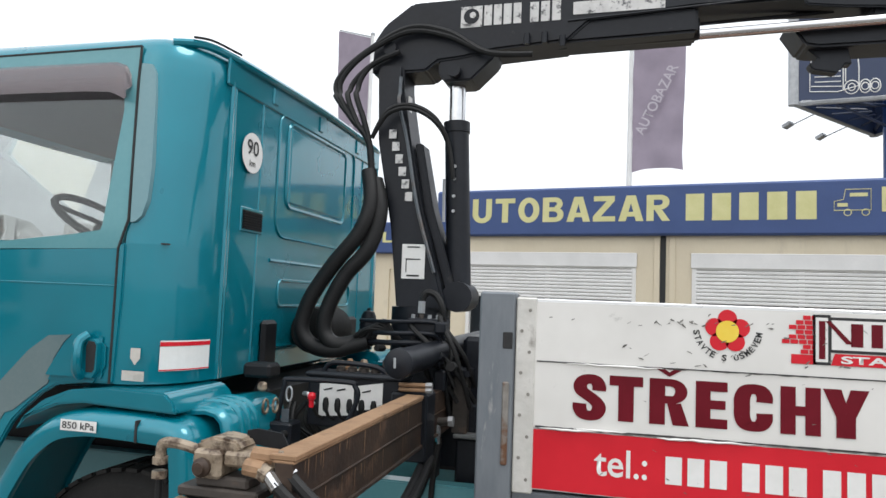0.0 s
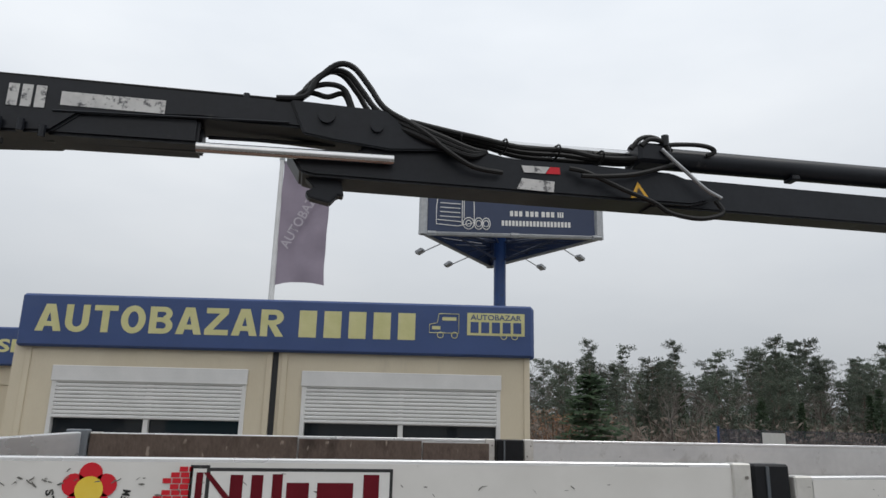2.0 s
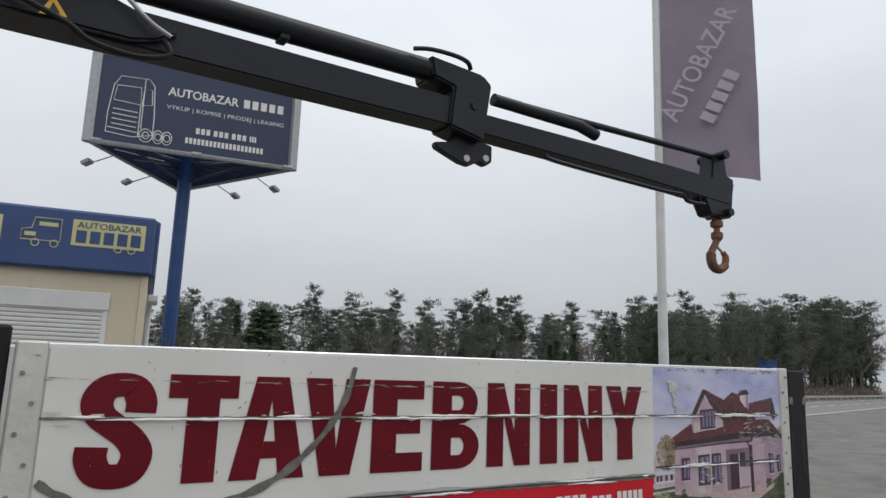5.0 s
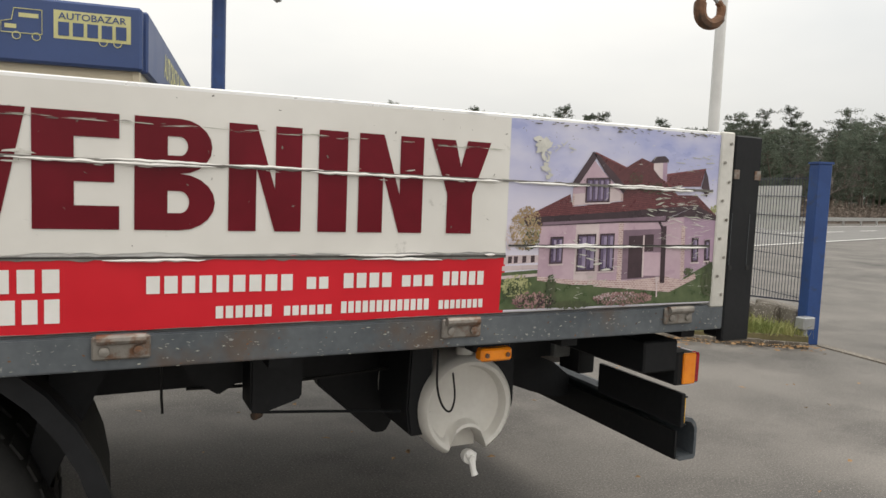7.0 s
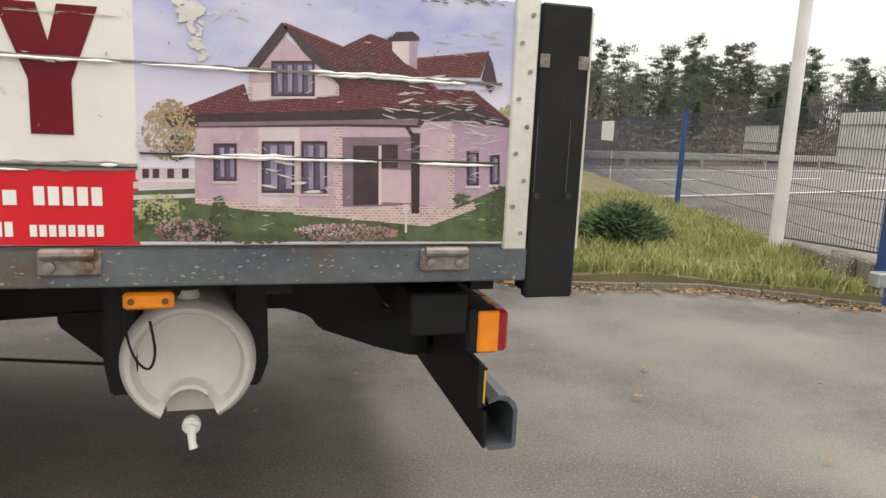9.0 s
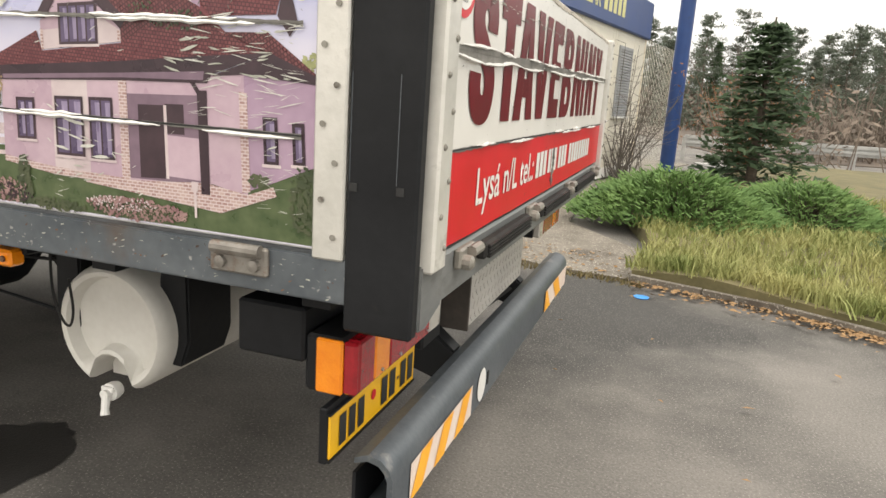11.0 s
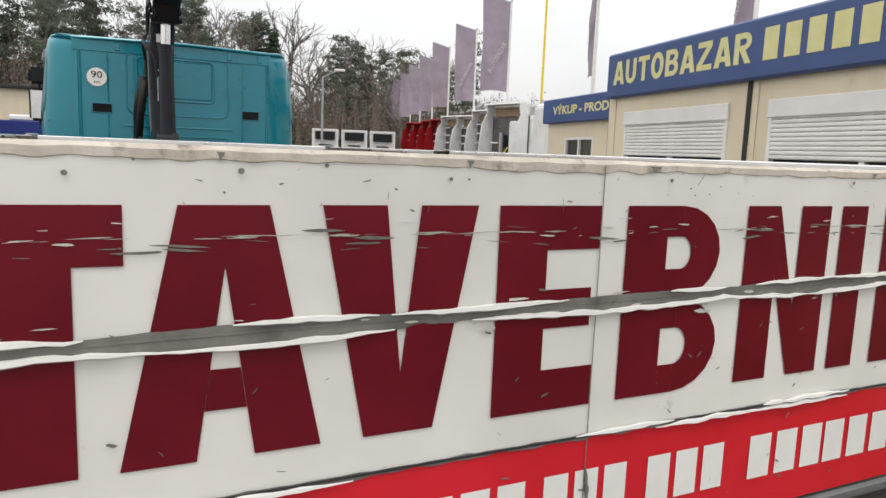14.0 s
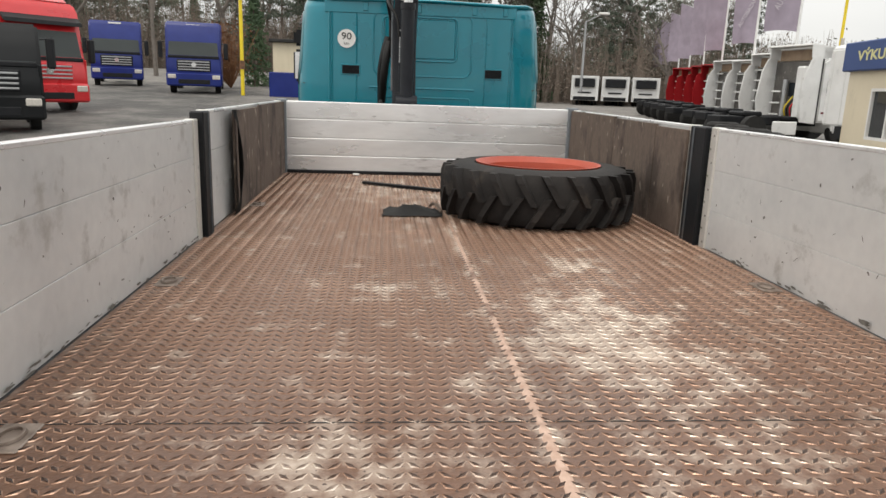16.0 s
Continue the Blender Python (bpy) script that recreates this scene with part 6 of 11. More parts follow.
sheet("warning_sign", [[(1.79, 2.63), (1.875, 2.64), (1.826, 2.708)]], "plate", jib, JO, X, Z, 0.004, "yellow warning triangle")
sheet("warning_mark", [[(1.816, 2.642), (1.852, 2.648), (1.828, 2.682)]], "ink", jib, JO, X, Z, 0.006)


def hoses(name, paths, r, label, parent=crane, mat="hose", seg=8):
    for p in paths:
        part(name, tube(bmesh.new(), smooth_path(p), r, seg), mat, parent, label)


hoses("hydraulic_hose", [
    [(0.22 + d, 3.02 + e, 2.945), (0.335 + d, 3.02 + e, 2.965), (0.385 + d, 3.02 + e, 3.05), (0.46 + d, 3.02 + e, 3.125 - h), (0.53 + d, 3.02 + e, 3.12 - h), (0.60 + d, 3.02 + e, 3.04 - h), (0.67 + d, 3.01 + e, 2.94), (0.80, 2.995, 2.875 - 0.5 * e), (0.945, 2.99, 2.82 - 0.5 * e), (1.06, 3.0, 2.785 - 0.4 * e), (1.14, 3.04, 2.79)]
    for d, e, h in ((0.02, 0.0, 0.0), (0.0, 0.04, 0.012), (-0.02, 0.08, 0.0))], 0.013, "black hose loop over the knuckle")
hoses("hydraulic_hose", [
    [(0.3, 3.02 + e, 2.945), (0.37, 3.02 + e, 3.01), (0.45, 3.02 + e, 3.06 - e), (0.52, 3.02 + e, 3.02), (0.56, 3.02 + e, 2.93)] for e in (0.02, 0.06)], 0.012, "black hose loop over the knuckle")
# bundle tied under the slim cylinder, sagging between the ties
hoses("hydraulic_hose", [
    [(0.80, 3.0 + e, 2.885), (0.95, 3.0 + e, 2.86), (1.12, 3.02 + e, 2.845), (1.30, 3.03 + e, 2.825 - 0.2 * e), (1.50, 3.03 + e, 2.83 - 0.3 * e), (1.64, 3.03 + e, 2.812), (1.78, 3.03 + e, 2.815), (1.87, 3.03 + e, 2.83)] for e in (0.0, 0.035, 0.07)], 0.012, "black hose tied along the slim cylinder")
hoses("hydraulic_hose", [
    [(0.80, 2.985, 2.87), (0.88, 2.98, 2.82), (0.95, 2.98, 2.765), (1.07, 2.985, 2.70), (1.2, 3.0, 2.69)],
    [(1.50, 3.0, 2.735), (1.58, 2.985, 2.715), (1.74, 2.985, 2.652), (1.873, 2.985, 2.605), (1.955, 2.985, 2.56), (2.094, 2.985, 2.545), (2.204, 2.99, 2.58), (2.18, 3.0, 2.64)],
    [(1.55, 2.985, 2.70), (1.66, 2.98, 2.705), (1.80, 2.99, 2.73), (1.95, 3.0, 2.78), (2.02, 3.02, 2.81)]], 0.011, "black hose slack along the jib")
for bx, bz in ((1.02, 2.84), (1.22, 2.83), (1.46, 2.825), (1.66, 2.815)):
    part("cable_tie", tube(bmesh.new(), [Vector((bx, 3.055 + 0.06 * math.cos(t / 12 * 6.2832), bz + 0.028 * math.sin(t / 12 * 6.2832))) for t in range(12)], 0.005, 5, closed=True), "hose", crane)
hoses("hydraulic_hose", [
    [(-0.75, 2.99, 2.65), (-0.96, 2.985, 2.67), (-1.15, 2.985, 2.76 + o), (-1.345, 2.98, 2.79 + o), (-1.54 - 0.6 * o, 2.97, 2.70), (-1.65 - o, 2.97, 2.60), (-1.67 - o, 2.97, 2.51), (-1.59, 2.97, 2.37), (-1.50, 2.975, 2.26), (-1.475, 2.98, 2.0)]
    for o in (0.0, 0.02)] + [
    [(-1.38, 2.985, 2.70), (-1.52, 2.98, 2.64), (-1.62 + o, 2.97, 2.52), (-1.57 + o, 2.97, 2.36), (-1.50, 2.975, 2.24), (-1.47, 2.98, 1.95)] for o in (0.0, 0.04)], 0.014, "black hose bent round the crane head")
hoses("hydraulic_hose", [
    [(-1.49, 2.975, 2.28), (-1.41, 2.95, 2.385 + o), (-1.30, 2.95, 2.41 + o), (-1.19, 2.97, 2.355 + o), (-1.135, 3.03, 2.26), (-1.11, 3.05, 2.1)] for o in (0, 0.015)], 0.011, "thin black hose to the lift cylinder")
hoses("sleeved_hose", [
    [(-1.49, 2.96, 2.12), (-1.46, 2.92, 1.97), (-1.50, 2.90, 1.83), (-1.62, 2.90, 1.68), (-1.725, 2.90, 1.52), (-1.76, 2.90, 1.39), (-1.71, 2.90, 1.315), (-1.60, 2.90, 1.295), (-1.44, 2.92, 1.34)],
    [(-1.46, 2.97, 2.08), (-1.42, 2.94, 1.93), (-1.46, 2.92, 1.76), (-1.565, 2.91, 1.63), (-1.64, 2.90, 1.47), (-1.645, 2.90, 1.37), (-1.575, 2.90, 1.32), (-1.42, 2.96, 1.36)]], 0.036, "thick fabric-sleeved hose bundle", seg=12)
for o in range(4):
    hoses("hydraulic_hose", [[(-1.50 + 0.03 * o, 2.90, 1.36), (-1.42 + 0.02 * o, 2.88, 1.40 + 0.012 * o), (-1.32, 2.90, 1.38), (-1.26, 2.95, 1.30)]], 0.012, "black hose")
hoses("pressure_hose", [[(1.93, 2.99, 2.86), (1.98, 2.985, 2.81), (2.041, 2.985, 2.758), (2.126, 2.985, 2.686), (2.203, 2.99, 2.65)]], 0.009, "steel-braided hose", mat="galv")
clampb = part("hose_clamp", boxes((1.83, 1.99, 3.0, 3.16, 2.80, 2.895), bevel=0.015), "crane_paint", crane, "black hose clamp on the cylinder")
part("clamp_bolt", tube(bmesh.new(), [(1.955, 3.0, 2.88), (1.955, 3.0, 2.93)], 0.017, 8), "crane_paint", clampb)
hoses("hydraulic_hose", [[(1.80, 3.02, 2.86), (1.85, 3.02, 2.915), (1.91, 3.02, 2.925), (1.96, 3.02, 2.90), (2.0, 3.03, 2.87)],
                         [(1.84, 3.0, 2.87), (1.88, 3.0, 2.905), (1.94, 3.0, 2.90), (1.97, 3.0, 2.86)],
                         [(1.95, 3.03, 2.89), (2.02, 3.03, 2.905), (2.131, 3.03, 2.913), (2.195, 3.03, 2.905), (2.212, 3.03, 2.885), (2.18, 3.04, 2.868)],
                         [(3.22, 3.04, 2.915), (3.30, 3.03, 2.93), (3.42, 3.03, 2.935), (3.50, 3.035, 2.925), (3.53, 3.05, 2.90)]], 0.011, "black hose along the jib")
for p, q in (((-0.78, 3.0), 2.72), ((-0.70, 3.0), 2.72), ((-0.62, 3.0), 2.70)):
    part("hose_fitting", tube(bmesh.new(), [(p[0], 3.0, q - 0.02), (p[0], 3.0, q + 0.03)], 0.014, 8), "crane_paint", crane)

M["old_beam"] = surface("greasy_rusty_beam", (0.018, 0.012, 0.009), (0.055, 0.032, 0.02), 9, 0.6, 0.1, bump=0.3, stain=(0.12, 0.066, 0.04), stain_scale=7, stain_at=(0.54, 0.70), stretch=(1, 1, 1))
M["grimy_steel"] = surface("grimy_dark_steel", (0.03, 0.026, 0.023), (0.085, 0.07, 0.06), 7, 0.65, 0.1, bump=0.25, stain=(0.14, 0.085, 0.055), stain_scale=7, stain_at=(0.58, 0.72))
M["tan_rust"] = surface("tan_surface_rust", (0.20, 0.11, 0.055), (0.34, 0.21, 0.12), 9, 0.65, 0.1, bump=0.3, stain=(0.1, 0.06, 0.035), stain_scale=7, stain_at=(0.55, 0.75))
# base, valve bank and support beam
part("base_column", tube(bmesh.new(), [(-1.26, 3.13, 1.12), (-1.26, 3.13, 1.50)], 0.14, 20), "crane_paint", crane, "round slewing column")
part("slew_housing", boxes((-1.40, -1.06, 2.98, 3.30, 1.07, 1.28), bevel=0.03), "crane_paint", crane)
M["cast_tan"] = surface("greasy_tan_casting", (0.20, 0.15, 0.10), (0.40, 0.33, 0.25), 22, 0.5, 0.2, bump=0.35, bump_scale=90, stain=(0.07, 0.045, 0.03), stain_scale=26, stain_at=(0.47, 0.6))
sc = part("slew_cylinder", tube(bmesh.new(), [(-1.140, 2.42, 1.300), (-1.06, 3.6, 1.33)], 0.053, 18), "crane_paint", crane, "black slewing cylinder across the frame")
bm = bmesh.new()
lathe(bm, [(0.0, -0.022), (0.038, -0.020), (0.056, -0.010), (0.058, 0.03), (0.052, 0.034)], "y", (-1.140, 2.42, 1.300), 20)
part("end_cap", bm, "crane_paint", sc)
part("grease_nipple", tube(bmesh.new(), [(-1.150, 2.397, 1.322), (-1.147, 2.392, 1.285)], 0.005, 6), "galv", sc)
part("base_bridge", boxes((-1.14, -0.93, 2.95, 4.0, 0.80, 1.10), bevel=0.02), "crane_paint", crane)
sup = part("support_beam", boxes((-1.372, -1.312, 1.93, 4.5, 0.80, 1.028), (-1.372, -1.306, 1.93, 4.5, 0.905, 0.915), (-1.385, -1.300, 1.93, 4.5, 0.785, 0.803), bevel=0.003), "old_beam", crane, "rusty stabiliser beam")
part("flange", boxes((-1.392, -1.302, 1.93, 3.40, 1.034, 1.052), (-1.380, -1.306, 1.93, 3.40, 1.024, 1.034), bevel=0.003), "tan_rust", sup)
rnd = random.Random(71)
for i in range(24):                 # grease and rust runs down the web
    y, z1 = rnd.uniform(1.97, 3.3), rnd.choice((1.022, 0.90))
    z0 = z1 - rnd.uniform(0.03, 0.10)
    w = rnd.uniform(0.0012, 0.004)
    sheet("grease_run", [[(y - w, z1), (y + w, z1), (y + w * 0.4, z0), (y - w * 0.5, z0 + 0.01)]], "tan_rust", sup, (-1.312, 0, 0), Y, Z, 0.0015 + 0.0001 * (i % 9))
part("beam_guide", boxes((-1.19, -1.045, 2.49, 2.62, 0.93, 1.185), bevel=0.008), "crane_paint", crane, "black guide box round the support beam")
for z in (1.196, 1.214):
    gpipe = part("guide_pipe", tube(bmesh.new(), [(-1.16, 2.50, z), (-1.045, 2.50, z + 0.003)], 0.008, 8), "tan_rust", crane)
    part("pipe_end", tube(bmesh.new(), [(-1.055, 2.50, z + 0.002), (-1.030, 2.50, z + 0.004)], 0.011, 8), "galv", gpipe)
bank = part("valve_bank", boxes((-1.56, -1.17, 2.56, 2.69, 1.02, 1.222), (-1.57, -1.16, 2.545, 2.69, 1.215, 1.236), bevel=0.008), "crane_paint", crane, "black valve bank with levers")
for a, b, zb in ((-1.507, -1.362, 1.062), (-1.346, -1.243, 1.095)):
    lp = sheet("lever_plate", [[(a, zb), (b, zb + 0.012), (b, 1.207), (a, 1.19)]], "letter_white", bank, (0, 2.559, 0), X, Z, 0.003, "white lever diagram plate")
    sheet("diagram_bars", [[(a + 0.02 + 0.055 * k, 1.163), (a + 0.055 + 0.055 * k, 1.171), (a + 0.055 + 0.055 * k, 1.178), (a + 0.018 + 0.055 * k, 1.168)] for k in range(int((b - a) / 0.055))], "ink", lp, (0, 2.559, 0), X, Z, 0.005)
for i in range(6):
    x = -1.505 + i * 0.049
    bm = bmesh.new()
    tube(bm, [(x + 0.014, 2.555, 1.055), (x + 0.006, 2.52, 1.07), (x, 2.505, 1.10)], 0.007, 6)
    lathe(bm, [(0.006, 0.0), (0.0115, 0.008), (0.0135, 0.03), (0.010, 0.05), (0.004, 0.055)], "z", (x, 2.503, 1.09), 8)
    part("lever", bm, "hose", bank, "black control lever")
part("guard_bar", tube(bmesh.new(), smooth_path([(-1.64, 2.45, 0.98), (-1.623, 2.45, 1.097), (-1.606, 2.45, 1.195), (-1.585, 2.45, 1.212), (-1.35, 2.45, 1.215), (-1.318, 2.45, 1.20), (-1.306, 2.45, 1.16), (-1.345, 2.45, 1.06)]), 0.010, 8), "crane_paint", bank)
part("guard_bar", tube(bmesh.new(), smooth_path([(-1.51, 2.60, 1.235), (-1.49, 2.60, 1.262), (-1.44, 2.60, 1.272), (-1.30, 2.61, 1.262), (-1.25, 2.62, 1.235)]), 0.010, 8), "crane_paint", bank)
for x in (-1.45, -1.40, -1.35, -1.30, -1.25):
    bm = bmesh.new()
    lathe(bm, [(0.02, 0.0), (0.02, 0.018), (0.012, 0.022), (0.012, 0.034), (0.0, 0.036)], "z", (x, 2.63, 1.234), 8)
    part("spool_cap", bm, "grimy_steel", bank)
bm = bmesh.new()
lathe(bm, [(0.009, -0.028), (0.010, 0.0), (0.015, 0.004), (0.016, 0.016), (0.010, 0.026), (0.0, 0.028)], "z", (-1.47, 2.40, 1.148), 10)
part("red_knob", bm, "film_red", bank, "small red stop knob")
part("knob_stalk", tube(bmesh.new(), [(-1.465, 2.41, 1.13), (-1.50, 2.43, 1.165), (-1.53, 2.46, 1.16)], 0.008, 6), "galv", bank)
part("gauge_ring", tube(bmesh.new(), [(-1.562 + 0.012 * math.cos(t / 14 * 6.2832), 2.40, 1.163 + 0.027 * math.sin(t / 14 * 6.2832)) for t in range(14)], 0.004, 6, closed=True), "galv", bank)
part("relay_box", boxes((-1.665, -1.55, 2.40, 2.50, 0.965, 1.052), bevel=0.008), "crane_paint", crane, "black junction box")
for x in (-1.635, -1.572):
    part("cable_gland", tube(bmesh.new(), [(x, 2.405, 1.015), (x, 2.375, 1.012)], 0.014, 10), "hose", crane)
part("grey_strip", boxes((-1.605, -1.575, 2.43, 2.436, 1.05, 1.10)), "frame_grey", crane)
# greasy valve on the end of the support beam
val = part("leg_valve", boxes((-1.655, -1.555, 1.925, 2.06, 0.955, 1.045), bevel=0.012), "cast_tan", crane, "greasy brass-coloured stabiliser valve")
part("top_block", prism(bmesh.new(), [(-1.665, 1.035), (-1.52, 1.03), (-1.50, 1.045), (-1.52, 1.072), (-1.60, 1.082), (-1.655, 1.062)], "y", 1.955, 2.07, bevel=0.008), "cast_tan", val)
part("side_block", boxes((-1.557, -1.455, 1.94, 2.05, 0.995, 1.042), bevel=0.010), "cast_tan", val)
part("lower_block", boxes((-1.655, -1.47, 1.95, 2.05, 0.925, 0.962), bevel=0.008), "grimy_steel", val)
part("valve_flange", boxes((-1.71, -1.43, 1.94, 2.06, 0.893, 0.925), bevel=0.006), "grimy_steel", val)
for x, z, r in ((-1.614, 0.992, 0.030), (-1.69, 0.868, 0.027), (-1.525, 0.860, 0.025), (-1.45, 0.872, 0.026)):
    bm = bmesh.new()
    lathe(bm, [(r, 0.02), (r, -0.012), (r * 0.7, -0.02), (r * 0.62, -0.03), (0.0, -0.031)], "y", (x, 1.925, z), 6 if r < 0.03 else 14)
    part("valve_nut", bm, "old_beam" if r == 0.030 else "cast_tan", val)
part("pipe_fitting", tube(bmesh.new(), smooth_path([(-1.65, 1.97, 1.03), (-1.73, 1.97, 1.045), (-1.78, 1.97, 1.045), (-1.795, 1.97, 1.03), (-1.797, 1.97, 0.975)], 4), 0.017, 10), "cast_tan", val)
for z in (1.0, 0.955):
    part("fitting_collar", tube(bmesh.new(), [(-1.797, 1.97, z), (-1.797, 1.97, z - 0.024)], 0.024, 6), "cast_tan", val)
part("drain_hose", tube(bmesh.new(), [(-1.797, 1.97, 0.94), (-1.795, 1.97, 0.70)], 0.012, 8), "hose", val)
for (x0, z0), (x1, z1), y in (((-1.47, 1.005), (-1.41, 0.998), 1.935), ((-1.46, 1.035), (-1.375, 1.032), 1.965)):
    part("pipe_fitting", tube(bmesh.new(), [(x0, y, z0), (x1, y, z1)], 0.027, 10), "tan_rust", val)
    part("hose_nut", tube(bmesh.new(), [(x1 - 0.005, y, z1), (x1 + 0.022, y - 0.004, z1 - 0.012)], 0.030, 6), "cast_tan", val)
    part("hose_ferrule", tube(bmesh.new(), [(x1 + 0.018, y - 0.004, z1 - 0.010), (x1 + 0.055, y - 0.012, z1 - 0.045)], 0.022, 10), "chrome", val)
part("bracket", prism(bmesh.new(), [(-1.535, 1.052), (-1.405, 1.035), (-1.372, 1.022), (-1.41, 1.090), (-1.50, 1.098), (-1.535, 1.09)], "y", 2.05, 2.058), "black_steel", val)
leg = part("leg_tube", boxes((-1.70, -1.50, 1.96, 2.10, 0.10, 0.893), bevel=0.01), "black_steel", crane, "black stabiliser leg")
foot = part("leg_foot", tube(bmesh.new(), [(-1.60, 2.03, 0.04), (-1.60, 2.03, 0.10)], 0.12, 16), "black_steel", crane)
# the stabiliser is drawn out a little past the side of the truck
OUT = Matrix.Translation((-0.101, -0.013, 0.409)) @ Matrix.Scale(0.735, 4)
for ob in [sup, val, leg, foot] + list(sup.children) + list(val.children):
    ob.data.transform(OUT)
hoses("hydraulic_hose", [[(-1.104, 1.400, 1.117), (-1.057, 1.398, 1.082), (-1.01, 1.42, 1.04), (-0.98, 1.60, 0.97), (-1.0, 2.0, 0.90), (-1.08, 2.6, 0.92)], [(-1.080, 1.42, 1.138), (-1.03, 1.416, 1.097), (-0.985, 1.44, 1.056), (-0.95, 1.62, 0.98), (-0.97, 2.0, 0.91), (-1.05, 2.6, 0.93)]], 0.014, "black hose")
# tee, bracket post and blocks beside the slewing column
part("tee_pipe", tube(bmesh.new(), [(-1.098, 2.75, 1.040), (-1.010, 2.75, 1.048)], 0.017, 10), "grimy_steel", crane)
part("tee_nut", tube(bmesh.new(), [(-1.02, 2.75, 1.047), (-1.0, 2.75, 1.048)], 0.022, 6), "galv", crane)
part("hose_ferrule", tube(bmesh.new(), [(-1.068, 2.75, 1.03), (-1.058, 2.745, 0.955)], 0.014, 8), "chrome", crane, "bright hose fitting")
hoses("hydraulic_hose", [[(-1.062, 2.745, 0.965), (-1.075, 2.74, 0.90), (-1.10, 2.735, 0.82), (-1.14, 2.73, 0.72), (-1.20, 2.72, 0.60)], [(-1.055, 2.745, 0.96), (-1.068, 2.74, 0.88), (-1.08, 2.735, 0.72), (-1.08, 2.73, 0.58)]], 0.012, "black hose")
bp_ = part("bracket_post", boxes((-1.042, -0.976, 2.90, 2.97, 0.972, 1.215), bevel=0.004), "grimy_steel", crane, "grimy steel bracket post")
part("post_cap", boxes((-1.052, -0.965, 2.885, 2.985, 1.213, 1.246), bevel=0.004), "crane_paint", bp_)
part("bracket_shelf", boxes((-1.03, -0.88, 2.88, 3.0, 0.955, 0.972), bevel=0.003), "dirty_beam", bp_)
part("side_block", boxes((-1.022, -0.90, 2.90, 3.02, 0.70, 0.953), bevel=0.01), "crane_paint", bp_)
part("dark_bracket", prism(bmesh.new(), [(-1.15, 0.80), (-1.075, 0.80), (-1.075, 1.0), (-1.11, 1.08), (-1.15, 1.08)], "y", 2.80, 2.86, bevel=0.006), "crane_paint", crane)
part("oil_tank", boxes((-1.03, -0.82, 3.02, 3.7, 0.95, 1.38), bevel=0.02), "crane_paint", crane, "dark hydraulic oil tank")
rnd = random.Random(21)
for i in range(9):
    a = Vector((-1.18 + rnd.uniform(-0.06, 0.10), 2.88 + rnd.uniform(0, 0.1), 1.42 + rnd.uniform(-0.06, 0.06)))
    b = Vector((-1.02 + rnd.uniform(-0.08, 0.08), 2.80 + rnd.uniform(0, 0.2), 1.10 + rnd.uniform(-0.10, 0.12)))
    hoses("hydraulic_hose", [[a, a + Vector((rnd.uniform(0.0, 0.05), -0.05, -0.04)), (a + b) / 2 + Vector((rnd.uniform(-0.02, 0.07), -0.07, rnd.uniform(-0.02, 0.04))), b]], rnd.uniform(0.008, 0.013), "black hose")
sw_ = part("swivel_plate", boxes((-1.245, -1.09, 2.86, 3.02, 1.395, 1.455), bevel=0.004), "crane_paint", crane, "black oil swivel block")
for i in range(4):
    part("swivel_bolt", tube(bmesh.new(), [(-1.225 + 0.037 * i, 2.88, 1.453), (-1.225 + 0.037 * i, 2.88, 1.472)], 0.010, 6), "galv" if i != 1 else "grimy_steel", sw_)
for z, y, r in ((1.436, 2.85, 0.009), (1.386, 2.845, 0.010), (1.345, 2.85, 0.012)):
    part("hydraulic_pipe", tube(bmesh.new(), smooth_path([(-1.50, y + 0.12, z - 0.004), (-1.33, y, z), (-1.15, y, z + 0.006), (-1.10, y + 0.01, z - 0.01), (-1.085, y + 0.03, z - 0.07)], 4), r, 8), "crane_paint", crane)
part("elbow_pipe", tube(bmesh.new(), smooth_path([(-1.195, 2.9, 1.46), (-1.193, 2.9, 1.53), (-1.172, 2.9, 1.568), (-1.13, 2.9, 1.556), (-1.10, 2.9, 1.50), (-1.095, 2.92, 1.40)]), 0.015, 8), "hose", crane, "black hose elbow")
part("elbow_nut", tube(bmesh.new(), [(-1.195, 2.9, 1.478), (-1.193, 2.9, 1.530)], 0.018, 6), "galv", crane)
bm = bmesh.new()
lathe(bm, [(0.0, -0.012), (0.07, -0.01), (0.105, 0.0), (0.112, 0.02), (0.112, 0.24), (0.0, 0.25)], "y", (-1.765, 3.02, 1.372), 26)
part("air_filter", bm, "rubber", crane, "round black air filter behind the cab")
bm = bmesh.new()
lathe(bm, [(0.0, 0.0), (0.042, 0.004), (0.044, 0.06), (0.038, 0.075), (0.036, 0.10), (0.026, 0.122), (0.010, 0.128), (0.008, 0.14), (0.0, 0.141)], "z", (-1.545, 3.2, 1.345), 14)
part("oil_filter", bm, "crane_paint", crane, "small black oil filter")
for x in (-1.439, -1.376):
    bm = bmesh.new()
    lathe(bm, [(0.024, -0.05), (0.024, -0.012), (0.015, -0.01), (0.015, 0.012), (0.010, 0.022), (0.0, 0.023)], "z", (x, 2.70, 1.258), 8)
    part("relief_valve", bm, "tan_rust" if x < -1.4 else "cast_tan", crane)
part("cab_catch", boxes((-1.80, -1.68, 2.46, 2.56, 1.205, 1.262), bevel=0.012), "black_steel", crane)
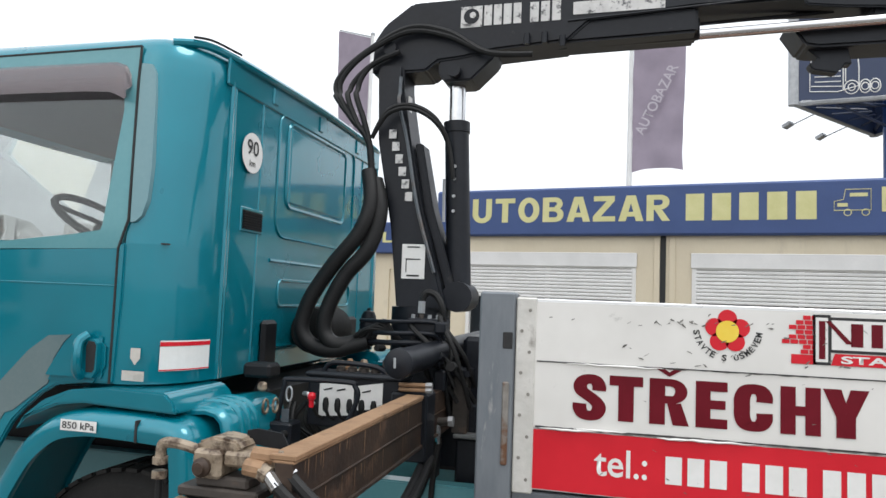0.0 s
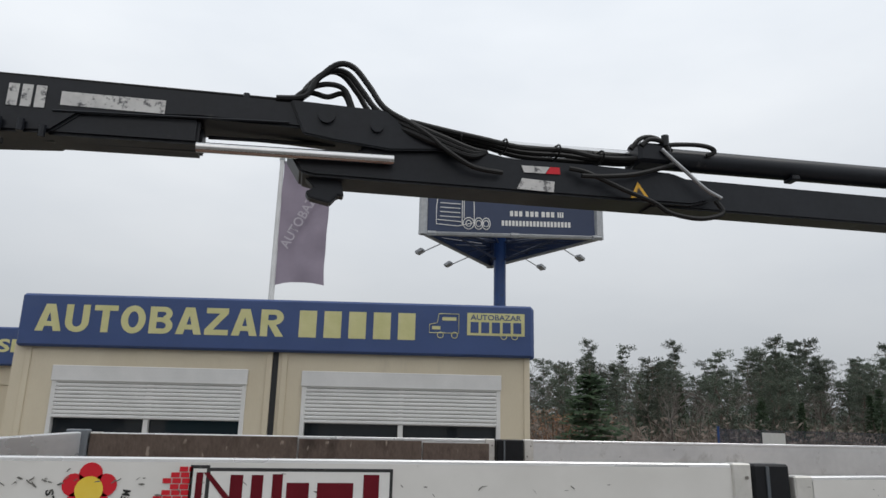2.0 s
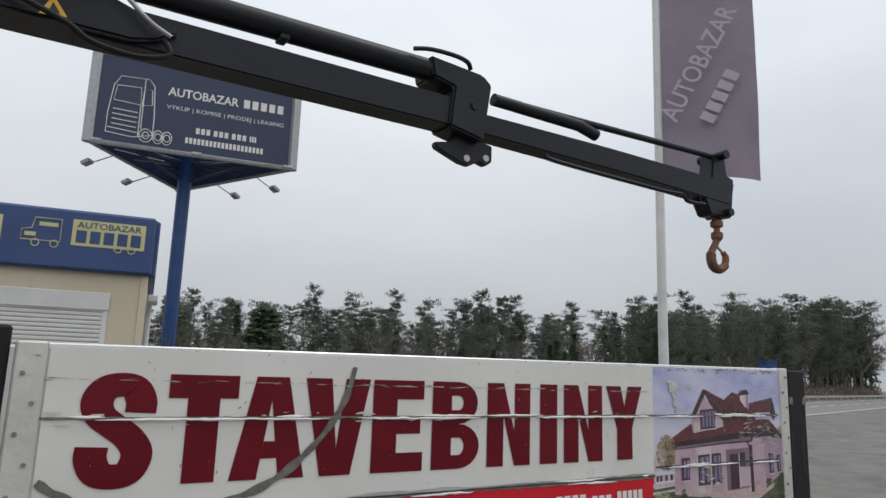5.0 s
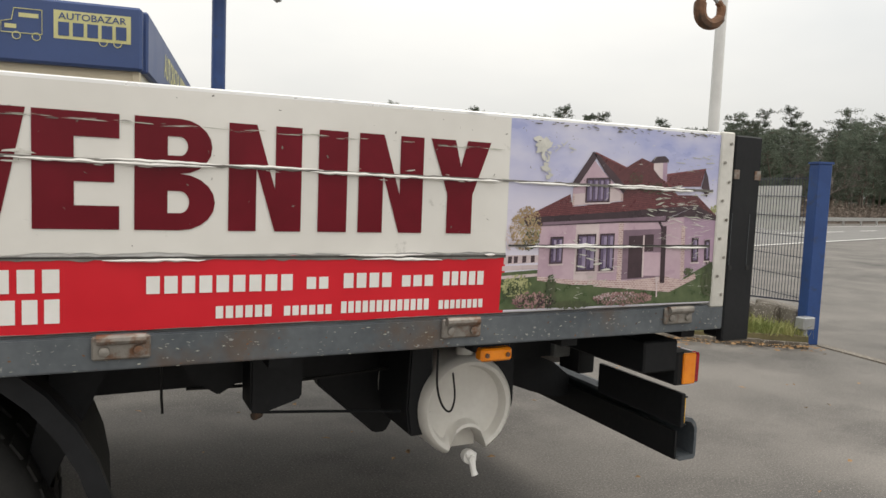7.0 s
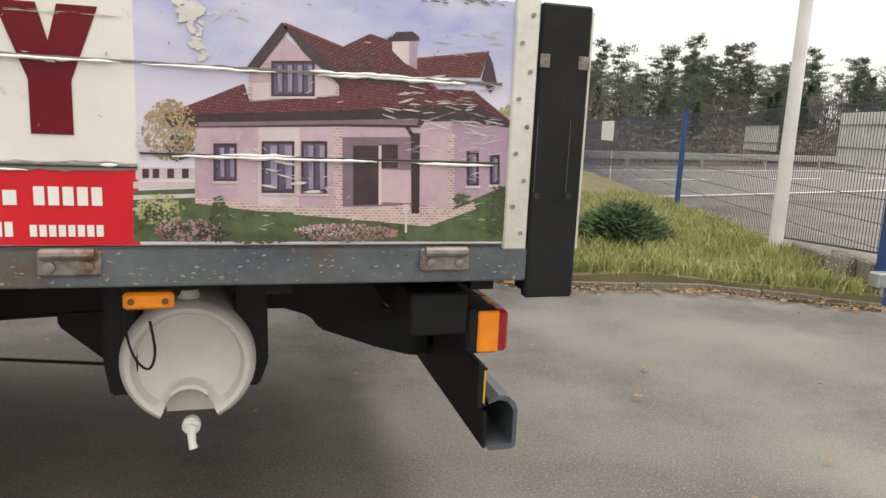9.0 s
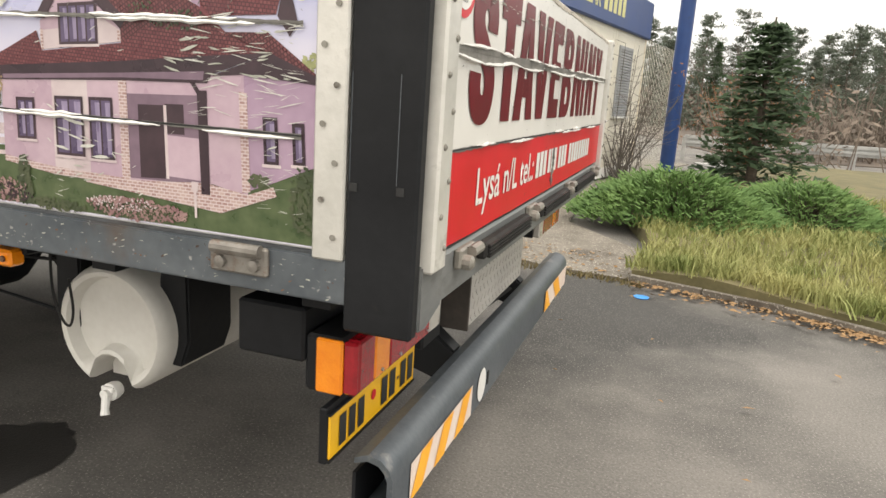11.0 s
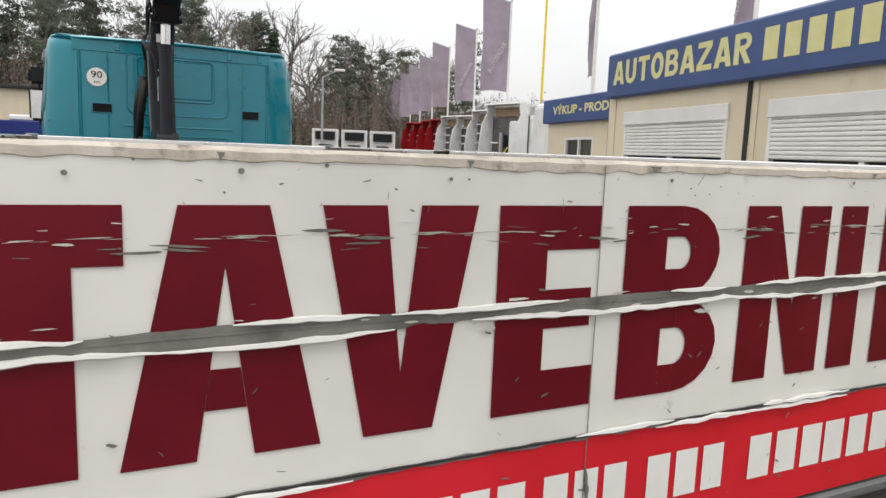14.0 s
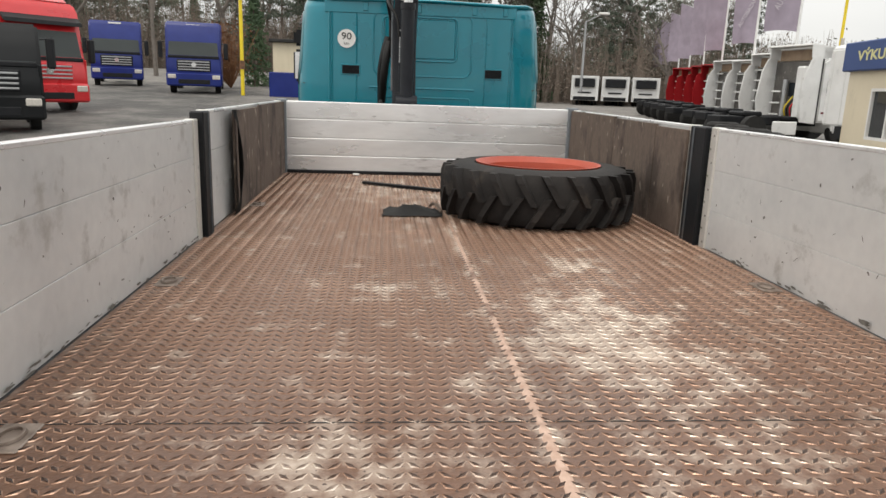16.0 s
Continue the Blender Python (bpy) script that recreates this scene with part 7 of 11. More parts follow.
for y in (2.37, 2.41):
    bm = bmesh.new()
    tube(bm, [(-1.642 + 0.02 * (y - 2.37) / 0.04, y + 0.02 * math.cos(t / 12 * 6.28), 1.115 + 0.026 * math.sin(t / 12 * 6.28)) for t in range(12)], 0.005, 6, closed=True)
    part("yellow_coil", bm, "cast_tan", crane, "yellowed air-line coil")
part("air_fitting", boxes((-1.695, -1.662, 2.39, 2.42, 1.165, 1.20), bevel=0.008), "cast_tan", crane, "brass air fitting")
# pipes, joints and small blocks crowded round the slewing base
rnd = random.Random(33)
for i in range(9):
    x, y = -1.66 + i * 0.03, 2.60 + rnd.uniform(-0.02, 0.05)
    hoses("hydraulic_hose", [[(x, y, 1.10), (x + rnd.uniform(-0.05, 0.05), y - 0.04, 1.02), (x + rnd.uniform(-0.04, 0.08), y + 0.06, 0.93), (x + 0.1, y + 0.25, 0.86)]], 0.010, "black hose")
for i in range(8):
    p = Vector((-1.40 + 0.055 * i, 2.80 + rnd.uniform(-0.06, 0.06), 1.29 + rnd.uniform(-0.03, 0.05)))
    part("pipe_joint", tube(bmesh.new(), [p, p + Vector((rnd.uniform(-0.02, 0.02), -0.05, rnd.uniform(-0.01, 0.03)))], rnd.uniform(0.012, 0.022), 8), ("crane_paint", "hose", "grimy_steel")[i % 3], crane)
for x, y, z, w, h in ((-1.09, 2.82, 1.42, 0.05, 0.05), (-1.12, 2.84, 1.335, 0.06, 0.045), (-1.09, 2.76, 1.30, 0.05, 0.07), (-1.08, 2.80, 1.20, 0.05, 0.09)):
    part("valve_block", boxes((x - w / 2, x + w / 2, y, y + 0.06, z - h / 2, z + h / 2), bevel=0.008), "crane_paint", crane)


# the whole boom is slewed a little to the near side about its column
def slewed(p):
    return Vector((p.x, p.y + 0.015 - 0.045 * (p.x + 1.26), p.z))


for ob in list(crane.children_recursive) + list(hook.children_recursive):
    if ob.type == "MESH":
        for w in ob.data.vertices:
            if w.co.z > 2.5 or (w.co.x > 0 and w.co.z > 2.0):
                w.co = slewed(w.co)
hook_at = slewed(Vector((HKX, 3.125, 2.215 + HKZ)))
for ob in hook.children:
    ob.matrix_parent_inverse = Matrix.Translation(-hook_at)
hook.matrix_basis = Matrix.Translation(hook_at)

# ---- films, letters and pictures on the dropsides and the tailgate ----
def printed_sky():
    """Printed sky: blue-violet above, pale and cloudy towards the ground."""
    m = surface("printed_sky", (0.30, 0.34, 0.62), (0.60, 0.60, 0.74), 5, 0.3, bump=0.05, bump_scale=14, stretch=(1, 1, 2.2))
    n, l = m.node_tree.nodes, m.node_tree.links
    bsdf = n["Principled BSDF"]
    old = bsdf.inputs["Base Color"].links[0].from_socket
    tc, xyz, rng, mx = n.new("ShaderNodeTexCoord"), n.new("ShaderNodeSeparateXYZ"), n.new("ShaderNodeMapRange"), n.new("ShaderNodeMix")
    rng.inputs["From Min"].default_value, rng.inputs["From Max"].default_value = 1.48, 1.24
    rng.inputs["To Max"].default_value = 0.85
    mx.data_type = "RGBA"
    mx.inputs["B"].default_value = (0.70, 0.66, 0.74, 1)
    l.new(tc.outputs["Object"], xyz.inputs["Vector"])
    l.new(xyz.outputs["Z"], rng.inputs["Value"])
    l.new(rng.outputs["Result"], mx.inputs["Factor"])
    l.new(old, mx.inputs["A"])
    l.new(mx.outputs["Result"], bsdf.inputs["Base Color"])
    return m


def printed_tiles(name, a, b, joint, w, h, turn=0.0, offset=0.5):
    """Printed courses of roof tiles or bricks in the plane of the side."""
    m = surface(name, a, b, 30, 0.3, bump=0.03)
    n, l = m.node_tree.nodes, m.node_tree.links
    tc, xyz, com, rot, br = n.new("ShaderNodeTexCoord"), n.new("ShaderNodeSeparateXYZ"), n.new("ShaderNodeCombineXYZ"), n.new("ShaderNodeMapping"), n.new("ShaderNodeTexBrick")
    l.new(tc.outputs["Object"], xyz.inputs["Vector"])
    l.new(xyz.outputs["X"], com.inputs["X"])
    l.new(xyz.outputs["Z"], com.inputs["Y"])
    rot.inputs["Rotation"].default_value = (0, 0, radians(turn))
    l.new(com.outputs["Vector"], rot.inputs["Vector"])
    l.new(rot.outputs["Vector"], br.inputs["Vector"])
    br.offset = offset
    br.inputs["Scale"].default_value, br.inputs["Brick Width"].default_value, br.inputs["Row Height"].default_value = 1.0, w, h
    br.inputs["Mortar Size"].default_value = h * 0.16
    br.inputs["Color1"].default_value, br.inputs["Color2"].default_value, br.inputs["Mortar"].default_value = (*a, 1), (*b, 1), (*joint, 1)
    l.new(br.outputs["Color"], n["Principled BSDF"].inputs["Base Color"])
    return m


M["print_sky"] = printed_sky()
M["print_tiles"] = printed_tiles("printed_roof_courses", (0.13, 0.032, 0.04), (0.22, 0.07, 0.072), (0.075, 0.02, 0.026), 0.0075, 0.0065, 4)
M["print_tiles_steep"] = printed_tiles("printed_steep_roof", (0.11, 0.03, 0.036), (0.20, 0.065, 0.068), (0.065, 0.018, 0.022), 0.0065, 0.0075, -32)
M["print_brick"] = printed_tiles("printed_brickwork", (0.34, 0.20, 0.19), (0.52, 0.38, 0.35), (0.62, 0.52, 0.52), 0.012, 0.006)
M["print_lawn"] = surface("printed_lawn", (0.045, 0.075, 0.03), (0.115, 0.145, 0.07), 26, 0.3, bump=0.05)
M["print_wall"] = surface("printed_pink_wall", (0.43, 0.30, 0.37), (0.57, 0.43, 0.49), 9, 0.3, bump=0.03)
M["print_pale"] = surface("printed_pale_wall", (0.52, 0.42, 0.44), (0.66, 0.57, 0.57), 9, 0.3, bump=0.03)
M["print_roof"] = surface("printed_roof_tiles", (0.12, 0.028, 0.036), (0.24, 0.07, 0.075), 40, 0.3, bump=0.05)
M["print_dark"] = surface("printed_shadow", (0.03, 0.018, 0.025), (0.07, 0.04, 0.05), 8, 0.3, bump=0.02)
M["print_glass"] = surface("printed_window", (0.07, 0.05, 0.10), (0.16, 0.12, 0.21), 9, 0.3, bump=0.02)
M["print_shrub"] = surface("printed_shrub", (0.03, 0.05, 0.025), (0.10, 0.11, 0.06), 20, 0.3, bump=0.02)
M["print_heather"] = surface("printed_heather", (0.20, 0.10, 0.11), (0.42, 0.27, 0.25), 30, 0.3, bump=0.02)
M["print_lime"] = surface("printed_yellow_green", (0.20, 0.22, 0.09), (0.46, 0.46, 0.24), 30, 0.3, bump=0.02)
M["print_lilac"] = surface("printed_lilac_wall", (0.33, 0.22, 0.31), (0.44, 0.31, 0.41), 9, 0.3, bump=0.02)
M["print_curtain"] = surface("printed_curtained_pane", (0.20, 0.16, 0.27), (0.36, 0.30, 0.42), 40, 0.3, bump=0.02, stretch=(2, 1, 0.5))
M["print_tree"] = surface("printed_autumn_tree", (0.24, 0.16, 0.09), (0.50, 0.37, 0.22), 25, 0.3, bump=0.02)
M["print_yellow"] = surface("printed_yellow", (0.8, 0.52, 0.03), (0.85, 0.62, 0.08), 9, 0.35, bump=0.02)
M["bare_joint"] = surface("bare_oxidised_joint", (0.12, 0.115, 0.105), (0.25, 0.24, 0.22), 12, 0.6, 0.2, bump=0.3, stain=(0.12, 0.11, 0.10), stain_scale=14, stain_at=(0.55, 0.7))
M["scuff"] = surface("bare_scuff", (0.5, 0.5, 0.46), (0.68, 0.67, 0.62), 30, 0.45, 0.2, bump=0.3)
M["scuff_dull"] = surface("greenish_bare_scuff", (0.34, 0.35, 0.30), (0.52, 0.52, 0.46), 30, 0.5, 0.1, bump=0.3)
M["print_shade"] = surface("printed_porch_shade", (0.14, 0.09, 0.125), (0.25, 0.17, 0.22), 6, 0.3, bump=0.02)
M["dirt_mark"] = surface("dark_scuff", (0.09, 0.085, 0.075), (0.2, 0.19, 0.17), 30, 0.6, bump=0.2)

SO = (0, SY + 0.002, 0)
RO = (4.8435, 0, 0)
rnd = random.Random(5)


def torn_film(name, x0, x1, y0, y1, material, parent, o, u, lift, rough_low=0.0, rough_high=0.0, label="", seed=1):
    """A film sheet whose lower or upper edge is torn."""
    bm = bmesh.new()
    o, u = Vector(o), Vector(u).normalized()
    n = u.cross(Z) * lift
    k = max(4, int((x1 - x0) / 0.02))
    lo, hi = [], []
    for i in range(k + 1):
        x = x0 + (x1 - x0) * i / k
        a = y0 + rough_low * (noise.noise((x * 6, seed, 0)) + 0.5 * noise.noise((x * 31, seed, 3)))
        b = y1 + rough_high * (noise.noise((x * 6, seed, 9)) + 0.5 * noise.noise((x * 31, seed, 5)))
        lo.append(bm.verts.new(o + u * x + Z * a + n))
        hi.append(bm.verts.new(o + u * x + Z * b + n))
    for i in range(k):
        bm.faces.new((lo[i], lo[i + 1], hi[i + 1], hi[i]))
    return part(name, bm, material, parent, label, smooth=False)


def torn_joint(x0, x1, z, parent, o, u, wide, seed, curls=14, lift=0.0055, tilt=0.0, line="dark_gap"):
    """Where the film has split along a plank joint: bare metal, with curled film edges."""
    o, u = Vector(o), Vector(u).normalized()
    n = u.cross(Z)
    bm = bmesh.new()
    k = int((x1 - x0) / 0.012)
    lo, hi = [], []
    for i in range(k + 1):
        f = i / k
        x = x0 + (x1 - x0) * f
        c = z + tilt * f
        w = wide * (0.35 + 0.9 * abs(noise.noise((x * 2.3, seed, 0)))) + 0.004 * noise.noise((x * 40, seed, 2)) + 0.0015
        w = max(0.0012, w)
        lo.append(bm.verts.new(o + u * x + Z * (c - w + 0.003 * noise.noise((x * 25, seed, 7))) + n * lift))
        hi.append(bm.verts.new(o + u * x + Z * (c + w * 0.55) + n * lift))
    for i in range(k):
        bm.faces.new((lo[i], lo[i + 1], hi[i + 1], hi[i]))
    tj = part("torn_joint", bm, "bare_joint", parent, "split film over a plank joint", smooth=False)
    part("joint_line", _strip(x0, x1, z, tilt, o, u, n, lift + 0.0012), line, tj, smooth=False)
    bm = bmesh.new()
    r = random.Random(seed)
    for _ in range(curls):
        a = r.uniform(x0, x1 - 0.06)
        length = r.uniform(0.05, 0.28) * min(1.0, (x1 - a) / 0.3)
        pts, rad = [], []
        m = max(3, int(length / 0.015))
        top = r.random() < 0.3
        for i in range(m + 1):
            x = a + length * i / m
            f = (x - x0) / (x1 - x0)
            w = wide * (0.35 + 0.9 * abs(noise.noise((x * 2.3, seed, 0)))) + 0.0015
            pts.append(o + u * x + Z * (z + tilt * f + (w * 0.55 if top else -w) + 0.003 * noise.noise((x * 30, seed, 4))) + n * (lift + 0.003))
            rad.append(0.0008 + 0.0042 * math.sin(math.pi * i / m) * r.uniform(0.5, 1))
        tube(bm, pts, rad, 5)
    part("film_curl", bm, "letter_white", tj, "white curled film edge")["kind"] = "stuff"
    return tj


def _strip(x0, x1, z, tilt, o, u, n, lift):
    bm = bmesh.new()
    k = 24
    lo, hi = [], []
    for i in range(k + 1):
        x = x0 + (x1 - x0) * i / k
        c = o + u * x + Z * (z + tilt * i / k) + n * lift
        lo.append(bm.verts.new(c - Z * 0.0016)), hi.append(bm.verts.new(c + Z * 0.0016))
    for i in range(k):
        bm.faces.new((lo[i], lo[i + 1], hi[i + 1], hi[i]))
    return bm


def scuffs(x0, x1, z0, z1, parent, o, u, count, seed, material="dirt_mark", lift=0.0062, size=(0.004, 0.02), name="scuff_wear", thin=(0.06, 0.3), lean=0.9):
    r = random.Random(seed)
    polys = []
    for _ in range(count):
        cx, cz = r.uniform(x0, x1), r.uniform(z0, z1)
        a, s = r.uniform(-lean, lean), r.uniform(*size)
        t = s * r.uniform(*thin)
        k = r.randint(8, 12)
        pts = []
        for i in range(k):
            ang = 6.2832 * i / k
            px, pz = s * math.cos(ang) * r.uniform(0.6, 1.2), t * math.sin(ang) * r.uniform(0.5, 1.3)
            pts.append((cx + px * math.cos(a) - pz * math.sin(a), cz + px * math.sin(a) + pz * math.cos(a)))
        polys.append(pts)
    ob = sheet(name, polys, material, parent, o, u, Z, lift, step=0.000012)
    ob["kind"] = "stuff"
    return ob


# near side, front half
torn_film("film", -0.605, 1.63, 1.170, 1.546, "film_white", near_front, SO, X, 0.003, 0.010, 0.0, "white advertising film")
torn_film("film", -0.605, 1.63, 0.99, 1.166, "film_red", near_front, SO, X, 0.0034, 0.003, 0.003, "red advertising film", 4)
lettering("lettering", "tel.:", "letter_white", near_front, SO, X, Z, -0.425, -0.275, 1.045, 1.125, 0.005, 0.012)
for a, b in ((-0.225, -0.06), (-0.02, 0.145), (0.185, 0.35), (0.45, 0.615), (0.655, 0.82), (0.86, 1.02)):
    sheet("number_bars", blocks(3, a, b, 1.04, 1.118, 0.25), "letter_white", near_front, SO, X, Z, 0.005, "white bars in place of a phone number")
flower = sheet("flower_logo", [round_pts(-0.062 + 0.036 * math.cos(radians(90 + 72 * i)), 1.482 + 0.036 * math.sin(radians(90 + 72 * i)), 0.026, k=16) for i in range(5)], "film_red", near_front, SO, X, Z, 0.0052, "red flower logo with a yellow middle")
sheet("flower_middle", [round_pts(-0.062, 1.482, 0.031, k=22)], "print_yellow", flower, SO, X, Z, 0.0062)
words = "STAVTE S ÚSMĚVEM"
for i, ch in enumerate(words):
    if ch == " ":
        continue
    ang = radians(188 + 164 * i / (len(words) - 1))
    cx, cz = -0.062 + 0.084 * math.cos(ang), 1.487 + 0.080 * math.sin(ang)
    lettering("lettering", ch, "ink", flower, SO, X, Z, cx - 0.0065, cx + 0.0065, cz - 0.009, cz + 0.009, 0.0055, 0.03, turn=math.degrees(ang) + 90)
bricks = []
for i in range(8):
    z0 = 1.536 - 0.0135 * i
    xl = 0.135 - 0.012 * (i % 3) - 0.006 * (i if i < 6 else 6 - i)
    x = xl
    while x < 0.168:
        w = min(0.022, 0.168 - x)
        bricks.append(rect(x, x + w - 0.0025, z0 - 0.0115, z0))
        x += 0.022
bricks.append(rect(0.105, 0.17, 1.402, 1.428))
sheet("brick_logo", bricks, "film_red", near_front, SO, X, Z, 0.005, "stepped red bricks of a logo")
# the name of the firm as plain framed strokes
NX0, NX1 = 0.155, 0.655
sheet("name_outline", [rect(NX0 + 0.005, NX0 + 0.05, 1.402, 1.54), rect(NX0 + 0.05, NX1, 1.437, 1.534)], "ink", near_front, SO, X, Z, 0.005, "dark outline of a firm's name")
sheet("name_shapes", [rect(NX0 + 0.012, NX0 + 0.043, 1.41, 1.532), rect(NX0 + 0.052, NX1 - 0.008, 1.445, 1.526)], "letter_white", near_front, SO, X, Z, 0.0058)
sheet("name_shapes", [rect(NX0 + 0.02, NX0 + 0.036, 1.418, 1.523), [(NX0 + 0.036, 1.523), (NX0 + 0.05, 1.523), (NX0 + 0.105, 1.462), (NX0 + 0.088, 1.462)], rect(NX0 + 0.10, NX0 + 0.13, 1.455, 1.518), rect(NX0 + 0.15, NX0 + 0.178, 1.455, 1.518),
                      rect(NX0 + 0.2, NX0 + 0.225, 1.455, 1.52), rect(NX0 + 0.235, NX0 + 0.29, 1.455, 1.50), rect(NX0 + 0.31, NX0 + 0.40, 1.455, 1.50), rect(NX0 + 0.425, NX0 + 0.465, 1.455, 1.52)], "maroon", near_front, SO, X, Z, 0.0066, "maroon letter-sized strokes")
strap = sheet("name_strap", [[(NX0 + 0.05, 1.402), (NX1 - 0.02, 1.402), (NX1 - 0.02, 1.434), (NX0 + 0.06, 1.434)]], "film_red", near_front, SO, X, Z, 0.005, "red strap with white words")
lettering("lettering", "STAVEBNINY", "letter_white", strap, SO, X, Z, NX0 + 0.075, NX1 - 0.035, 1.408, 1.429, 0.006, 0.03)
torn_joint(-0.60, 1.62, 1.368, near_front, SO, X, 0.0018, 11, curls=5)
torn_joint(-0.60, 1.62, 1.174, near_front, SO, X, 0.004, 12, curls=10)
scuffs(-0.5, 1.5, 1.34, 1.50, near_front, SO, X, 70, 3, size=(0.003, 0.012))
scuffs(-0.35, 0.1, 1.495, 1.51, near_front, SO, X, 22, 33, size=(0.004, 0.009))
scuffs(-0.58, 1.6, 1.0, 1.55, near_front, SO, X, 40, 4, size=(0.002, 0.008))

# near side, rear half
torn_film("film", 1.895, 3.845, 1.158, 1.546, "film_white", near_rear, SO, X, 0.003, 0.012, 0.0, "white advertising film", 7)
torn_film("film", 1.895, 3.845, 0.988, 1.150, "film_red", near_rear, SO, X, 0.0034, 0.003, 0.006, "red advertising film", 8)


def half_ring(cx, cy, rx, ry, ix, iy, k=10):
    out = []
    for i in range(k):
        a, b = radians(-90 + 180 * i / k), radians(-90 + 180 * (i + 1) / k)
        out.append([(cx + rx * math.cos(a), cy + ry * math.sin(a)), (cx + rx * math.cos(b), cy + ry * math.sin(b)), (cx + ix * math.cos(b), cy + iy * math.sin(b)), (cx + ix * math.cos(a), cy + iy * math.sin(a))])
    return out


def mirrored(polys):
    return polys + [[(1 - x, y) for x, y in reversed(p)] for p in polys]


def ribbon(path, tx, ty):
    """A stroke along a path in the letter's box, thicker across than up."""
    pts = [(p.x, p.y) for p in smooth_path([(x, y, 0) for x, y in path], 5)]
    sides = []
    for i, (x, y) in enumerate(pts):
        (xa, ya), (xb, yb) = pts[max(0, i - 1)], pts[min(len(pts) - 1, i + 1)]
        dx, dy = (xb - xa) / tx, (yb - ya) / ty
        n = math.hypot(dx, dy)
        sides.append(((x - dy / n * tx, y + dx / n * ty), (x + dy / n * tx, y - dx / n * ty)))
    return [[a[0], a[1], b[1], b[0]] for a, b in zip(sides, sides[1:])]


GLYPHS = {}
GLYPHS["T"] = [rect(0, 1, 0.78, 1), rect(0.27, 0.73, 0, 0.78)]
GLYPHS["I"] = [rect(0, 1, 0, 1)]
GLYPHS["E"] = [rect(0, 0.47, 0, 1), rect(0.47, 1, 0.79, 1), rect(0.47, 0.94, 0.41, 0.60), rect(0.47, 1, 0, 0.205)]
GLYPHS["A"] = mirrored([[(0, 0), (0.355, 0), (0.5, 0.77), (0.5, 1), (0.28, 1)]]) + [[(0.395, 0.20), (0.605, 0.20), (0.574, 0.365), (0.426, 0.365)]]
GLYPHS["V"] = mirrored([[(0, 1), (0.39, 1), (0.5, 0.27), (0.5, 0), (0.27, 0)]])
GLYPHS["N"] = [rect(0, 0.37, 0, 1), rect(0.63, 1, 0, 1), [(0.37, 1), (0.37, 0.60), (0.63, 0), (0.63, 0.40)]]
GLYPHS["Y"] = mirrored([[(0, 1), (0.40, 1), (0.5, 0.72), (0.5, 0.42), (0.29, 0.42)]]) + [rect(0.29, 0.71, 0, 0.42)]
GLYPHS["B"] = [rect(0, 0.40, 0, 1), rect(0.40, 0.55, 0.84, 1), rect(0.40, 0.55, 0.51, 0.67), rect(0.40, 0.55, 0.355, 0.51), rect(0.40, 0.55, 0, 0.155)] + half_ring(0.55, 0.755, 0.41, 0.245, 0.10, 0.085) + half_ring(0.55, 0.255, 0.45, 0.255, 0.12, 0.10)
GLYPHS["H"] = [rect(0, 0.38, 0, 1), rect(0.62, 1, 0, 1), rect(0.38, 0.62, 0.40, 0.60)]
GLYPHS["R"] = [rect(0, 0.40, 0, 1), rect(0.40, 0.55, 0.84, 1), rect(0.40, 0.55, 0.46, 0.63), [(0.45, 0.46), (0.80, 0.48), (1, 0), (0.60, 0)]] + half_ring(0.55, 0.73, 0.41, 0.27, 0.10, 0.105)
GLYPHS["C"] = ribbon([(0.79, 0.62), (0.79, 0.75), (0.69, 0.87), (0.5, 0.895), (0.31, 0.86), (0.215, 0.70), (0.21, 0.5), (0.215, 0.30), (0.31, 0.14), (0.5, 0.105), (0.69, 0.13), (0.79, 0.25), (0.79, 0.39)], 0.21, 0.105)
GLYPHS["S"] = ribbon([(0.79, 0.65), (0.79, 0.76), (0.69, 0.87), (0.5, 0.895), (0.31, 0.86), (0.215, 0.75), (0.27, 0.63), (0.46, 0.535), (0.66, 0.44), (0.785, 0.33), (0.785, 0.23), (0.69, 0.13), (0.5, 0.105), (0.31, 0.135), (0.21, 0.25), (0.21, 0.36)], 0.21, 0.105)


def spread_word(word, spans, z0, z1, parent, o, u, bold=0.03):
    for ch, (a, b) in zip(word, spans):
        low = z0 - (0.004 if ch == "S" else 0)
        polys = [[(a + (b - a) * x, low + (z1 - low) * y) for x, y in p] for p in GLYPHS[ch]]
        sheet("letter", polys, "maroon", parent, o, u, Z, 0.005, "heavy maroon letter", 0.000003)


def ring_quads(cx, cz, rx, rz, ix, iz, a0, a1, n=24):
    """A bowed stroke between two ellipses."""
    arcs = [radians(a0 + (a1 - a0) * i / n) for i in range(n + 1)]
    return [[(cx + ix * math.cos(a), cz + iz * math.sin(a)), (cx + rx * math.cos(a), cz + rz * math.sin(a)), (cx + rx * math.cos(b), cz + rz * math.sin(b)), (cx + ix * math.cos(b), cz + iz * math.sin(b))] for a, b in zip(arcs, arcs[1:])]


# bold grotesque letters of the long fascia
BOWL = [rect(0, 0.31, 0, 1), rect(0.31, 0.58, 0.81, 1), rect(0.31, 0.58, 0.43, 0.60)]
BOLD = {}
BOLD["A"] = [[(0, 0), (0.30, 0), (0.5, 0.70), (0.5, 1), (0.32, 1)], [(1, 0), (0.68, 1), (0.5, 1), (0.5, 0.70), (0.70, 0)], [(0.33, 0.18), (0.67, 0.18), (0.615, 0.36), (0.385, 0.36)]]
